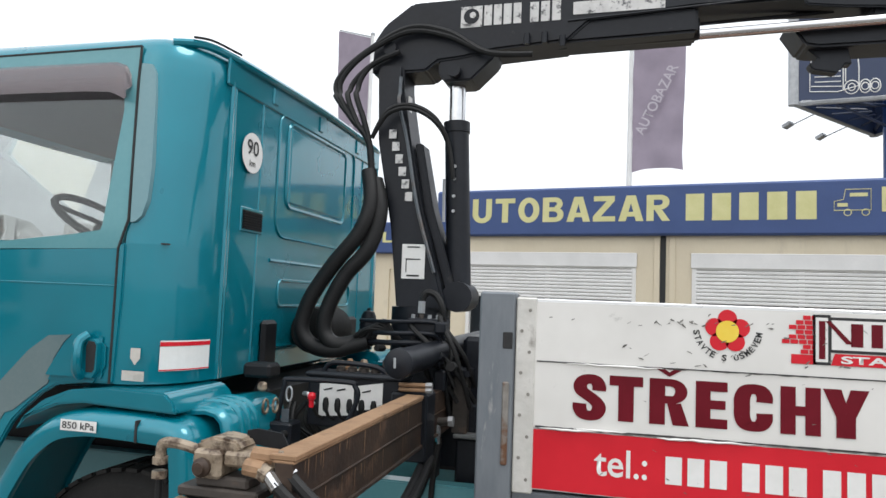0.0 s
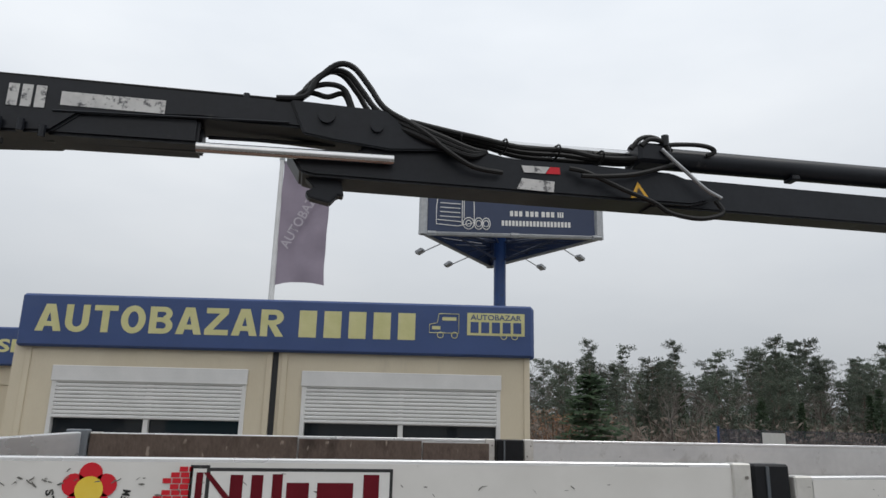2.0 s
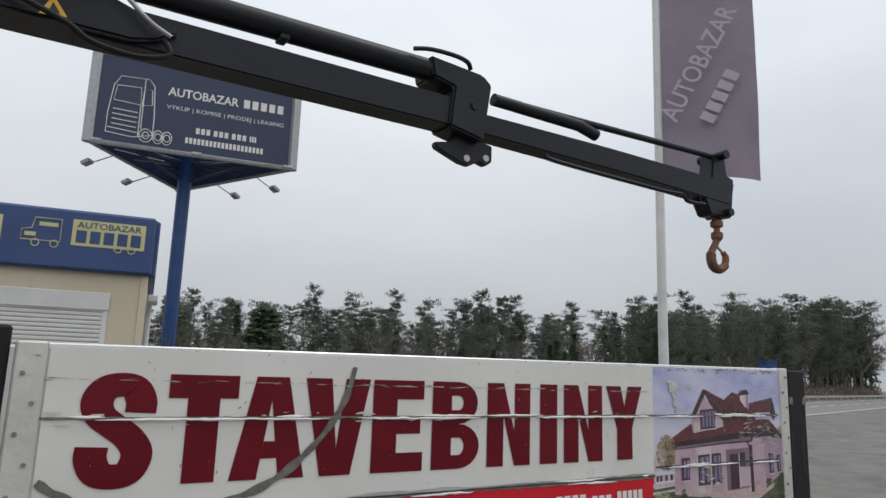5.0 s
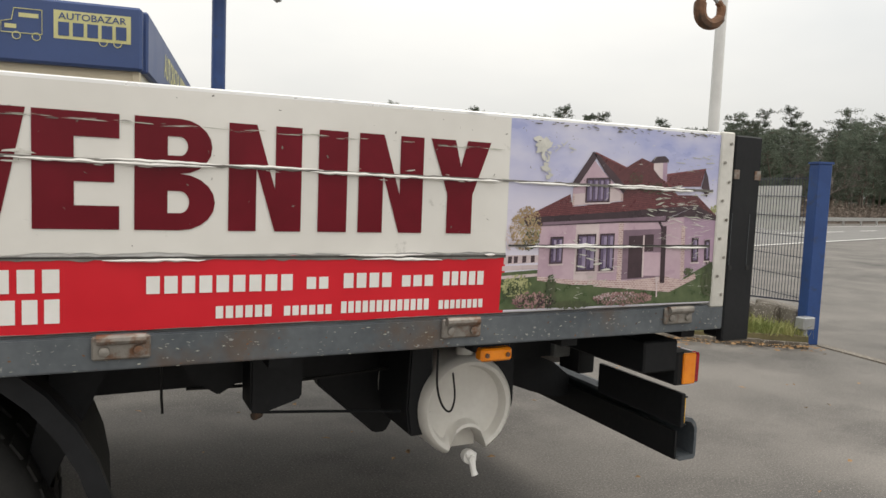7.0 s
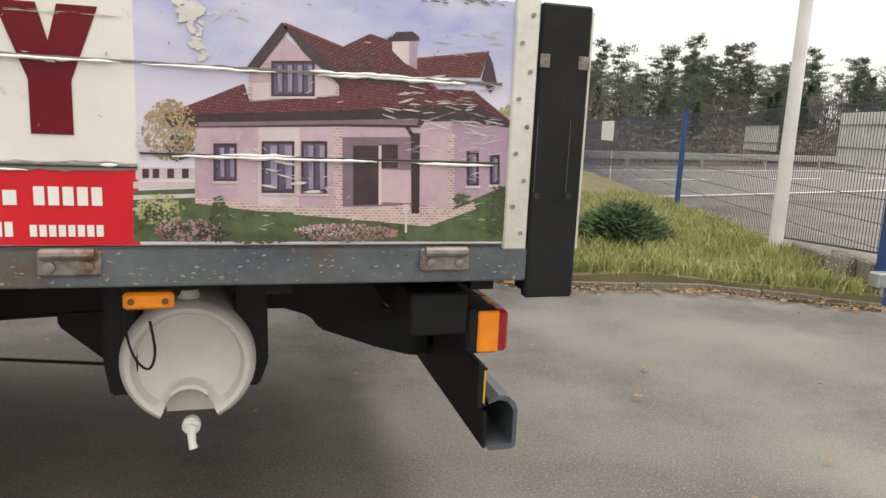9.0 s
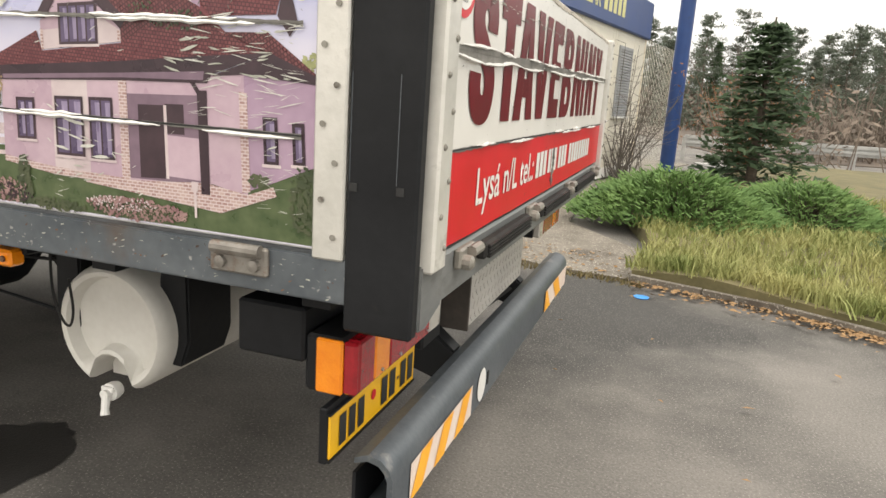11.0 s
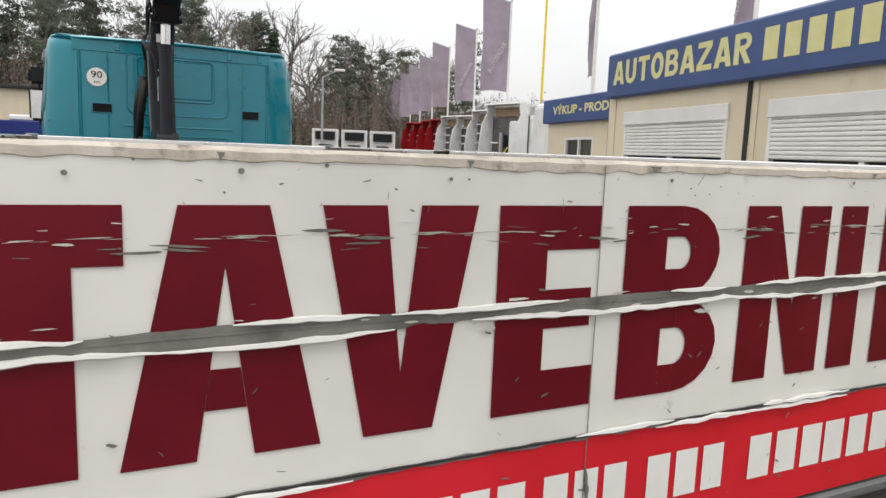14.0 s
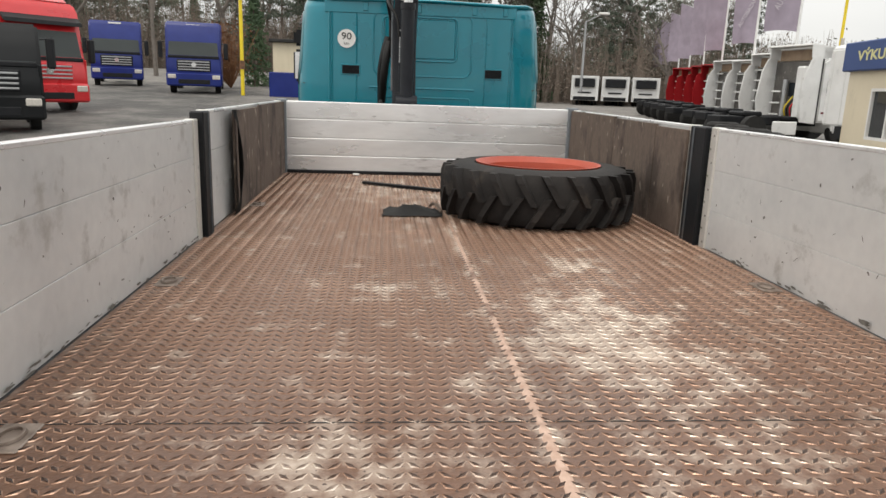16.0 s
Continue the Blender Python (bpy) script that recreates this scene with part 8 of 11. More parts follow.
BOLD["U"] = [rect(0, 0.30, 0.37, 1), rect(0.70, 1, 0.37, 1)] + ring_quads(0.5, 0.37, 0.5, 0.39, 0.20, 0.19, 180, 360)
BOLD["T"] = [rect(0, 1, 0.80, 1), rect(0.345, 0.655, 0, 0.80)]
BOLD["O"] = ring_quads(0.5, 0.5, 0.52, 0.52, 0.22, 0.30, 0, 360, 36)
BOLD["B"] = BOWL + [rect(0.31, 0.58, 0, 0.19)] + ring_quads(0.58, 0.735, 0.37, 0.265, 0.10, 0.075, -90, 90, 14) + ring_quads(0.58, 0.30, 0.42, 0.30, 0.13, 0.11, -90, 90, 14)
BOLD["Z"] = [rect(0.03, 0.97, 0.80, 1), rect(0, 1, 0, 0.20), [(0, 0.20), (0.36, 0.20), (0.97, 0.80), (0.61, 0.80)]]
BOLD["R"] = BOWL + [[(0.34, 0.43), (0.66, 0.43), (1, 0), (0.66, 0)]] + ring_quads(0.58, 0.715, 0.39, 0.285, 0.11, 0.095, -90, 90, 14)
pitch = 2.94 / 9
for i, ch in enumerate("AUTOBAZAR"):
    a = 0.20 + i * pitch + (0.0 if ch == "A" else 0.012)
    b = 0.20 + (i + 1) * pitch - (0.022 if ch == "A" else 0.038)
    sheet("letter", [[(a + (b - a) * x, 2.585 + 0.32 * y) for x, y in q] for q in BOLD[ch]], "sign_yellow", fascia, FO, BU, Z, 0.004, "bold pale yellow letter", 0.000003)



# the words on the front half, with the hook over the R
spread_word("STRECHYNA", [(-0.49, -0.395), (-0.385, -0.29), (-0.272, -0.163), (-0.145, -0.06), (-0.043, 0.058), (0.078, 0.18), (0.185, 0.30), (0.36, 0.465), (0.472, 0.60)], 1.207, 1.338, near_front, SO, X)
sheet("letter_hook", [[(-0.262, 1.370), (-0.236, 1.370), (-0.2175, 1.357), (-0.2175, 1.344)], [(-0.173, 1.370), (-0.199, 1.370), (-0.2175, 1.357), (-0.2175, 1.344)][::-1]], "maroon", near_front, SO, X, Z, 0.005)
spread_word("STAVEBNINY", [(1.965, 2.125), (2.15, 2.315), (2.305, 2.498), (2.49, 2.68), (2.69, 2.855), (2.885, 3.055), (3.085, 3.256), (3.298, 3.372), (3.402, 3.58), (3.60, 3.782)], 1.212, 1.462, near_rear, SO, X, 0.055)
for a, b, z0, z1 in ((2.02, 2.74, 1.076, 1.126), (2.10, 2.74, 1.010, 1.062)):
    sheet("web_bars", blocks(16, a, b, z0, z1, 0.3), "letter_white", near_rear, SO, X, Z, 0.005, "white bars in place of a web address")
sheet("address_bars", blocks(9, 2.91, 3.24, 1.068, 1.108, 0.25) + blocks(2, 3.275, 3.33, 1.07, 1.10, 0.25) + blocks(4, 3.37, 3.50, 1.07, 1.108, 0.25) + blocks(3, 3.53, 3.62, 1.07, 1.10, 0.25) + blocks(5, 3.65, 3.776, 1.07, 1.108, 0.25),
      "letter_white", near_rear, SO, X, Z, 0.005, "white bars in place of an address")
sheet("address_bars", blocks(6, 3.06, 3.19, 1.006, 1.035, 0.25) + blocks(6, 3.22, 3.34, 1.006, 1.03, 0.25) + blocks(13, 3.365, 3.61, 1.006, 1.036, 0.25) + blocks(8, 3.64, 3.776, 1.006, 1.03, 0.25), "letter_white", near_rear, SO, X, Z, 0.005)
plab = sheet("pressure_label", [rect(2.205, 2.36, 0.976, 1.006)], "letter_white", near_rear, SO, X, Z, 0.006, "small white 850 kPa label")
lettering("lettering", "850 kPa", "ink", plab, SO, X, Z, 2.215, 2.35, 0.981, 1.001, 0.008, 0.012)
# drooping smear across the film
smear = smooth_path([(2.63, 0, 1.50), (2.60, 0, 1.40), (2.53, 0, 1.30), (2.42, 0, 1.21), (2.28, 0, 1.16), (2.12, 0, 1.15), (1.98, 0, 1.18), (1.90, 0, 1.23)], 8)
bm = bmesh.new()
k = len(smear)
for i in range(k - 1):
    w0, w1 = [0.013 * (0.5 + abs(noise.noise((j * 0.21, 3, 1)))) for j in (i, i + 1)]
    a, b = smear[i], smear[i + 1]
    nrm = Vector((b.z - a.z, 0, a.x - b.x)).normalized()
    bm.faces.new([bm.verts.new((p.x, SY + 0.002 - 0.0072, p.z)) for p in (a - nrm * w0, b - nrm * w1, b + nrm * w1, a + nrm * w0)])
part("dark_smear", bm, "dirt_mark", near_rear, "dark curved rub mark on the film", smooth=False)["kind"] = "stuff"
torn_joint(1.89, 3.845, 1.150, near_rear, SO, X, 0.011, 21, curls=12)
torn_joint(1.89, 4.63, 1.362, near_rear, SO, X, 0.006, 22, curls=30, lift=0.0078, line="bare_joint")
scuffs(1.89, 3.84, 1.443, 1.449, near_rear, SO, X, 60, 24, material="scuff_dull", size=(0.006, 0.03), thin=(0.02, 0.06), lift=0.0066, lean=0.05)
scuffs(1.89, 3.84, 1.442, 1.450, near_rear, SO, X, 40, 25, size=(0.004, 0.016), thin=(0.03, 0.09), lift=0.0070, lean=0.08)
scuffs(1.9, 3.84, 1.17, 1.55, near_rear, SO, X, 70, 6, size=(0.0012, 0.005), thin=(0.1, 0.5), lean=1.6)
scuffs(1.9, 3.84, 1.345, 1.375, near_rear, SO, X, 40, 9, material="scuff", size=(0.005, 0.02), lift=0.0068, thin=(0.05, 0.2), lean=0.15)
scuffs(1.9, 4.7, 0.90, 0.972, side_beam, (0, SY - 0.002, 0), X, 260, 10, material="scuff_dull", size=(0.001, 0.006), lift=0.0025, thin=(0.05, 0.3), lean=0.4)
scuffs(1.9, 4.7, 0.90, 0.972, side_beam, (0, SY - 0.002, 0), X, 120, 13, material="rust", size=(0.001, 0.005), lift=0.0022, thin=(0.15, 0.6), lean=1.5)


def hp(px, py):
    """From the picture's own grid, drawn in perspective, to the board."""
    w = 1 - 0.000182741 * px - 0.00012446 * py
    return ((0.000287386 * px - 0.000512356 * py + 3.61374) / w, (-0.000184905 * px - 0.00120931 * py + 1.46041) / w)


def printed(name, lists, material, lift, label="", step=0.000015):
    return sheet(name, [[hp(*p) for p in pts] for pts in lists], material, picture, SO, X, Z, lift, label, step)


picture = sheet("house_picture", [rect(3.845, 4.665, 0.99, 1.546)], "print_sky", near_rear, SO, X, Z, 0.0032, "printed picture of a pink house with a red roof")
printed("lawn", [[(236, 338), (345, 334), (520, 340), (903, 330), (903, 428), (236, 428)]], "print_lawn", 0.0036)
printed("path", [[(236, 322), (345, 322), (345, 332), (236, 334)]], "print_pale", 0.0039)
printed("path", [[(236, 346), (345, 343), (345, 350), (236, 354)]], "print_pale", 0.0039)
printed("neighbour_wall", [[(240, 296), (345, 298), (345, 316), (240, 318)]], "print_pale", 0.0039)
for a in (252, 270, 296, 322):
    printed("neighbour_window", [[(a, 299), (a + 12, 299), (a + 12, 315), (a, 316)]], "print_dark", 0.0041)
# walls, light on the bay, darker in the shade of the porch and on the wing
printed("house_wall", [[(345, 222), (457, 218), (457, 366), (345, 354)]], "print_wall", 0.0040)
printed("bay_wall", [[(457, 217), (530, 218), (530, 374), (457, 366)]], "print_pale", 0.0040)
printed("bay_wall", [[(530, 218), (604, 222), (604, 370), (530, 374)]], "print_wall", 0.0042)
printed("house_wall", [[(600, 220), (744, 220), (744, 372), (600, 370)]], "print_wall", 0.0040)
printed("house_wall", [[(742, 214), (800, 212), (800, 374), (742, 362)]], "print_wall", 0.0042)
printed("wing_wall", [[(798, 212), (902, 224), (902, 326), (840, 352), (798, 368)]], "print_lilac", 0.0041)
printed("gable_wall", [[(503, 62), (540, 98), (600, 150), (600, 168), (440, 178), (440, 134)]], "print_wall", 0.0040)
printed("gable_wall", [[(440, 148), (480, 146), (480, 176), (440, 178)]], "print_pale", 0.0043)
printed("gable_wall", [[(557, 128), (600, 152), (600, 168), (557, 171)]], "print_pale", 0.0043)
printed("porch", [[(606, 243), (728, 243), (728, 366), (606, 366)]], "print_shade", 0.0044)
printed("porch_inner", [[(674, 300), (728, 302), (728, 360), (674, 358)]], "print_wall", 0.0045)
printed("porch_door", [[(625, 258), (672, 258), (672, 362), (625, 364)]], "print_dark", 0.0046)
printed("porch_window", [[(672, 256), (704, 256), (704, 298), (672, 298)]], "print_dark", 0.0046)
printed("door_frame", [[(670, 258), (675, 258), (675, 362), (670, 362)]], "print_pale", 0.0047)
printed("porch_post", [[(727, 236), (743, 236), (742, 378), (728, 378)]], "print_dark", 0.0053)
printed("porch_brace", [[(710, 216), (718, 216), (734, 240), (730, 246)]], "print_dark", 0.0047)
for pts in ([(591, 222), (606, 222), (606, 370), (591, 370)], [(792, 236), (804, 238), (804, 368), (792, 370)], [(440, 146), (446, 146), (446, 178), (440, 178)], [(594, 150), (600, 152), (600, 168), (594, 168)]):
    printed("brick_pillar", [pts], "print_brick", 0.0048)
printed("terrace", [[(345, 350), (457, 362), (604, 368), (604, 378), (457, 374), (345, 360)]], "print_brick", 0.00455)
printed("terrace", [[(520, 372), (640, 368), (735, 362), (800, 372), (838, 358), (842, 370), (758, 401), (640, 390), (520, 380)]], "print_brick", 0.0050)
# roofs, laid from the back forward
printed("back_roof", [[(735, 106), (864, 94), (850, 138), (738, 136)]], "print_tiles", 0.0046)
printed("back_roof", [[(600, 86), (655, 60), (690, 72), (738, 128), (775, 160), (700, 178), (600, 172)]], "print_tiles_steep", 0.0048)
printed("main_roof", [[(290, 203), (372, 172), (432, 148), (442, 180), (600, 170), (640, 150), (738, 146), (770, 158), (838, 186), (745, 190), (600, 196), (300, 207)]], "print_tiles", 0.0049, "red printed roof")
printed("wing_roof", [[(770, 158), (838, 160), (903, 214), (903, 222), (838, 188)]], "print_tiles_steep", 0.0049)
printed("gable_roof", [[(504, 44), (604, 84), (640, 118), (614, 142), (560, 96)]], "print_tiles_steep", 0.0051)
printed("wing_gable", [[(864, 94), (872, 112), (880, 150), (868, 166), (852, 140)]], "print_dark", 0.0051)
printed("eave", [[(288, 204), (600, 196), (745, 189), (840, 186), (752, 214), (744, 226), (604, 224), (304, 226)]], "print_dark", 0.0052)
printed("eave_soffit", [[(350, 217), (600, 213), (740, 210), (738, 222), (600, 220), (352, 224)]], "print_shade", 0.0053)
printed("eave", [[(840, 186), (903, 216), (903, 226), (800, 214), (752, 216)]], "print_dark", 0.0052)
printed("rake_board", [[(430, 128), (498, 40), (508, 44), (508, 58), (452, 130)]], "print_dark", 0.0053)
printed("rake_board", [[(502, 48), (510, 44), (612, 136), (600, 150), (540, 96)]], "print_dark", 0.0053)
printed("ridge", [[(504, 40), (606, 82), (606, 86), (504, 45)]], "print_roof", 0.0054)
printed("ridge", [[(735, 103), (866, 91), (866, 95), (735, 107)]], "print_roof", 0.0054)
printed("ridge", [[(690, 70), (775, 158), (770, 161), (686, 74)]], "print_roof", 0.0054)
printed("chimney", [[(694, 72), (738, 72), (738, 124), (716, 112), (694, 90)]], "print_pale", 0.0055)
printed("chimney_side", [[(724, 72), (738, 72), (738, 124), (724, 116)]], "print_lilac", 0.0056)
printed("chimney_cap", [[(686, 68), (700, 57), (730, 56), (742, 66), (742, 73), (686, 74)]], "print_dark", 0.0057)
for a, b, c, d, k in ((378, 254, 419, 322, 2), (463, 250, 521, 343, 2), (533, 250, 579, 344, 2), (480, 108, 557, 172, 4), (826, 268, 847, 330, 1), (867, 274, 884, 328, 1)):
    printed("window_frame", [[(a, b), (c, b), (c, d), (a, d)]], "print_dark", 0.0055)
    wd = (c - a - 6) / k
    for i in range(k):
        x0, x1 = a + 3 + i * wd + 1.5, a + 3 + (i + 1) * wd - 1.5
        printed("window_pane", [[(x0, b + 5), (x1, b + 5), (x1, d - 5), (x0, d - 5)]], "print_glass", 0.0057)
        printed("curtain", [[(x0 + (x1 - x0) * 0.45, b + 8), (x1, b + 8), (x1, d - 9), (x0 + (x1 - x0) * 0.55, d - 9)]], "print_curtain", 0.0058)
    printed("window_ledge", [[(a - 3, d - 1), (c + 3, d - 1), (c + 3, d + 3), (a - 3, d + 3)]], "print_pale", 0.0056)
printed("garden_lamp", [[(713, 362), (724, 362), (723, 374), (720, 376), (720, 412), (716, 412), (716, 376), (713, 374)]], "print_pale", 0.0060)


def shrub(cx, cy, rx, ry, count, material, seed, lift, size=(2, 5)):
    r = random.Random(seed)
    lists = []
    for _ in range(count):
        a, q = r.uniform(0, 6.2832), math.sqrt(r.random())
        x, y, s = cx + rx * q * math.cos(a), cy + ry * q * math.sin(a), r.uniform(*size)
        lists.append([(x + s * math.cos(t + a) * r.uniform(0.5, 1), y + s * math.sin(t + a) * r.uniform(0.4, 1)) for t in (0, 1.3, 2.5, 3.8, 5.1)])
    printed("printed_bush", lists, material, lift, "", 0.000003)["kind"] = "stuff"


shrub(300, 230, 48, 54, 700, "print_tree", 1, 0.0041, (2, 4.5))
shrub(312, 240, 36, 40, 110, "print_lime", 21, 0.0050, (1.5, 4))
shrub(318, 262, 28, 24, 120, "print_shrub", 22, 0.0055, (1.5, 3.5))
shrub(264, 250, 26, 34, 120, "print_pale", 23, 0.0058, (1.5, 4))
shrub(282, 372, 44, 28, 220, "print_lime", 2, 0.0054)
shrub(270, 388, 30, 18, 90, "print_shrub", 25, 0.0062, (1.5, 4))
shrub(335, 408, 66, 20, 240, "print_heather", 3, 0.0056)
shrub(345, 412, 62, 16, 120, "print_dark", 31, 0.0064, (1.5, 3.5))
shrub(388, 372, 13, 24, 120, "print_shrub", 4, 0.0060)
shrub(388, 402, 18, 26, 140, "print_shrub", 24, 0.0060)
shrub(455, 422, 64, 9, 160, "print_shrub", 5, 0.0055)
shrub(612, 412, 92, 16, 380, "print_heather", 6, 0.0057)
shrub(612, 416, 90, 12, 130, "print_shrub", 26, 0.0069, (1.5, 3.5))
shrub(590, 406, 70, 10, 110, "print_pale", 27, 0.0073, (1, 2.4))
shrub(882, 372, 22, 44, 210, "print_shrub", 7, 0.0058)
shrub(816, 352, 16, 8, 60, "print_shrub", 8, 0.0058)
shrub(700, 140, 50, 14, 90, "print_shrub", 28, 0.0060, (1.5, 4))
shrub(640, 118, 22, 22, 50, "print_shrub", 29, 0.0060, (1.5, 3.5))
shrub(895, 200, 12, 14, 40, "print_lime", 30, 0.0045)
torn_joint(3.85, 4.63, 1.180, near_rear, SO, X, 0.006, 23, curls=12, lift=0.0075)
scuffs(3.87, 4.63, 1.02, 1.54, near_rear, SO, X, 40, 15, material="scuff", size=(0.002, 0.010), lift=0.0078, thin=(0.04, 0.2))
scuffs(3.87, 4.63, 1.36, 1.54, near_rear, SO, X, 60, 35, material="dirt_mark", size=(0.001, 0.006), lift=0.0078, thin=(0.06, 0.3), lean=1.5)
scuffs(4.40, 4.63, 1.20, 1.37, near_rear, SO, X, 70, 36, material="scuff", size=(0.006, 0.03), lift=0.0080, thin=(0.015, 0.05), lean=0.3)
scuffs(4.10, 4.25, 1.10, 1.17, near_rear, SO, X, 12, 37, material="scuff", size=(0.006, 0.024), lift=0.0080, thin=(0.05, 0.16), lean=0.25)
scuffs(4.0, 4.2, 1.03, 1.10, near_rear, SO, X, 14, 38, material="scuff_dull", size=(0.005, 0.02), lift=0.0080, thin=(0.04, 0.14), lean=0.5)
scuffs(4.54, 4.63, 1.02, 1.26, near_rear, SO, X, 30, 39, material="scuff", size=(0.004, 0.02), lift=0.0080, thin=(0.02, 0.06), lean=0.6)
scuffs(3.86, 4.63, 1.53, 1.546, near_rear, SO, X, 50, 19, material="bare_joint", size=(0.004, 0.014), lift=0.0068, thin=(0.1, 0.3), lean=0.3)
scuffs(4.36, 4.63, 1.27, 1.36, near_rear, SO, X, 40, 16, material="scuff_dull", size=(0.004, 0.022), lift=0.0070, thin=(0.03, 0.16), lean=0.3)
scuffs(4.42, 4.63, 1.42, 1.48, near_rear, SO, X, 20, 26, material="scuff_dull", size=(0.005, 0.025), lift=0.0070, thin=(0.03, 0.1), lean=0.25)
scuffs(3.935, 3.975, 1.445, 1.485, near_rear, SO, X, 26, 17, material="scuff", size=(0.008, 0.02), lift=0.0070, thin=(0.4, 0.8))
scuffs(3.955, 3.98, 1.37, 1.45, near_rear, SO, X, 16, 27, material="scuff", size=(0.005, 0.014), lift=0.0074, thin=(0.3, 0.6))
scuffs(3.98, 4.07, 1.455, 1.48, near_rear, SO, X, 14, 28, material="scuff", size=(0.004, 0.018), lift=0.0074, thin=(0.08, 0.2))
scuffs(4.06, 4.3, 1.04, 1.20, near_rear, SO, X, 12, 18, material="scuff", size=(0.003, 0.012), lift=0.0070, thin=(0.05, 0.25))

# tailgate
torn_film("film", 2.172, 4.448, 1.165, 1.538, "film_white", tail, RO, Y, 0.003, 0.010, 0.0, "white advertising film", 31)
torn_film("film", 2.172, 4.448, 0.988, 1.164, "film_red", tail, RO, Y, 0.0034, 0.002, 0.003, "red advertising film", 32)
spread_word("STAVEBNINY", [(2.298, 2.472), (2.500, 2.668), (2.660, 2.868), (2.867, 3.06), (3.09, 3.245), (3.29, 3.473), (3.518, 3.705), (3.733, 3.797), (3.845, 4.03), (4.06, 4.252)], 1.212, 1.485, tail, RO, Y, 0.055)
lettering("lettering", "Lysá n/L tel.:", "letter_white", tail, RO, Y, Z, 2.40, 2.96, 1.018, 1.122, 0.005, 0.012)
for a, b in ((2.998, 3.149), (3.179, 3.321), (3.361, 3.514), (3.572, 3.744), (3.753, 3.927), (3.936, 4.105)):
    sheet("number_bars", blocks(3, a, b, 1.043, 1.116, 0.22), "letter_white", tail, RO, Y, Z, 0.005, "white bar in place of a digit")
ring = sheet("speed_sign", [round_pts(2.238, 1.462, 0.068)], "film_red", tail, RO, Y, Z, 0.0048, "round red-ringed speed sticker")
sheet("sign_middle", [round_pts(2.238, 1.462, 0.054)], "letter_white", ring, RO, Y, Z, 0.0056)
lettering("lettering", "80", "ink", ring, RO, Y, Z, 2.202, 2.274, 1.448, 1.50, 0.0064, 0.012)
lettering("lettering", "km", "ink", ring, RO, Y, Z, 2.225, 2.251, 1.42, 1.438, 0.0064, 0.005)
torn_joint(2.172, 4.448, 1.343, tail, RO, Y, 0.021, 41, curls=38, lift=0.0058, tilt=0.026, line="bare_joint")
torn_joint(2.172, 4.448, 1.166, tail, RO, Y, 0.006, 42, curls=12)
scuffs(2.172, 4.448, 1.4505, 1.4535, tail, RO, Y, 70, 43, material="scuff_dull", size=(0.006, 0.03), thin=(0.015, 0.045), lift=0.0064, lean=0.04)
scuffs(2.2, 4.4, 1.17, 1.53, tail, RO, Y, 90, 44, size=(0.0015, 0.007))
scuffs(2.2, 4.4, 1.435, 1.46, tail, RO, Y, 60, 45, size=(0.006, 0.03), material="dirt_mark", thin=(0.02, 0.08), lean=0.12)
scuffs(2.2, 4.4, 1.495, 1.532, tail, RO, Y, 34, 48, size=(0.0009, 0.0032), material="dirt_mark", thin=(0.3, 0.9), lift=0.0066)
scuffs(2.2, 4.4, 1.475, 1.525, tail, RO, Y, 16, 49, size=(0.004, 0.011), material="dirt_mark", thin=(0.03, 0.09), lift=0.0067, lean=1.9)
scuffs(2.3, 4.3, 1.44, 1.47, tail, RO, Y, 40, 50, size=(0.003, 0.014), material="scuff", thin=(0.03, 0.12), lift=0.0069, lean=0.15)
for cx, w_ in ((2.76, 0.004), (3.045, 0.005), (3.33, 0.011), (3.80, 0.006), (4.15, 0.008)):   # film torn off below the edge
    sheet("bare_chip", [[(cx - w_, 1.5385), (cx + w_ * 1.1, 1.5385), (cx + w_ * 0.7, 1.5345), (cx + w_ * 0.25, 1.5335), (cx + w_ * 0.1, 1.5295), (cx - w_ * 0.3, 1.531), (cx - w_ * 0.45, 1.5352)]], "bare_joint", tail, RO, Y, Z, 0.0068)
for hx, hz, hr in ((2.62, 1.515, 0.007), (2.78, 1.52, 0.008), (2.87, 1.528, 0.006), (3.02, 1.516, 0.006), (3.36, 1.52, 0.007), (3.9, 1.525, 0.006), (2.35, 1.53, 0.006)):
    sheet("dent_hole", [round_pts(hx, hz, hr * 0.42, hr * 0.40, 12)], "dirt_mark", tail, RO, Y, Z, 0.0072)
for sx in (3.245,):
    sheet("film_seam", [rect(sx - 0.0008, sx + 0.0008, 0.99, 1.537)], "bare_joint", tail, RO, Y, Z, 0.0064)
scuffs(2.2, 4.4, 1.0, 1.16, tail, RO, Y, 40, 46, size=(0.002, 0.008))
scuffs(2.2, 4.4, 1.33, 1.37, tail, RO, Y, 20, 47, size=(0.006, 0.02), material="scuff", lift=0.0068, thin=(0.05, 0.2), lean=0.1)
tear = bmesh.new()
tube(tear, smooth_path([(4.851, 3.245, 1.12), (4.852, 3.25, 1.07), (4.851, 3.243, 1.03), (4.851, 3.25, 0.995)]), [0.001, 0.002, 0.003, 0.002, 0.004, 0.002, 0.003, 0.003, 0.002, 0.004, 0.005, 0.003, 0.002, 0.004, 0.005, 0.003, 0.002, 0.001, 0.001], 5)
part("film_tear", tear, "bare_joint", tail, "vertical tear in the red film")

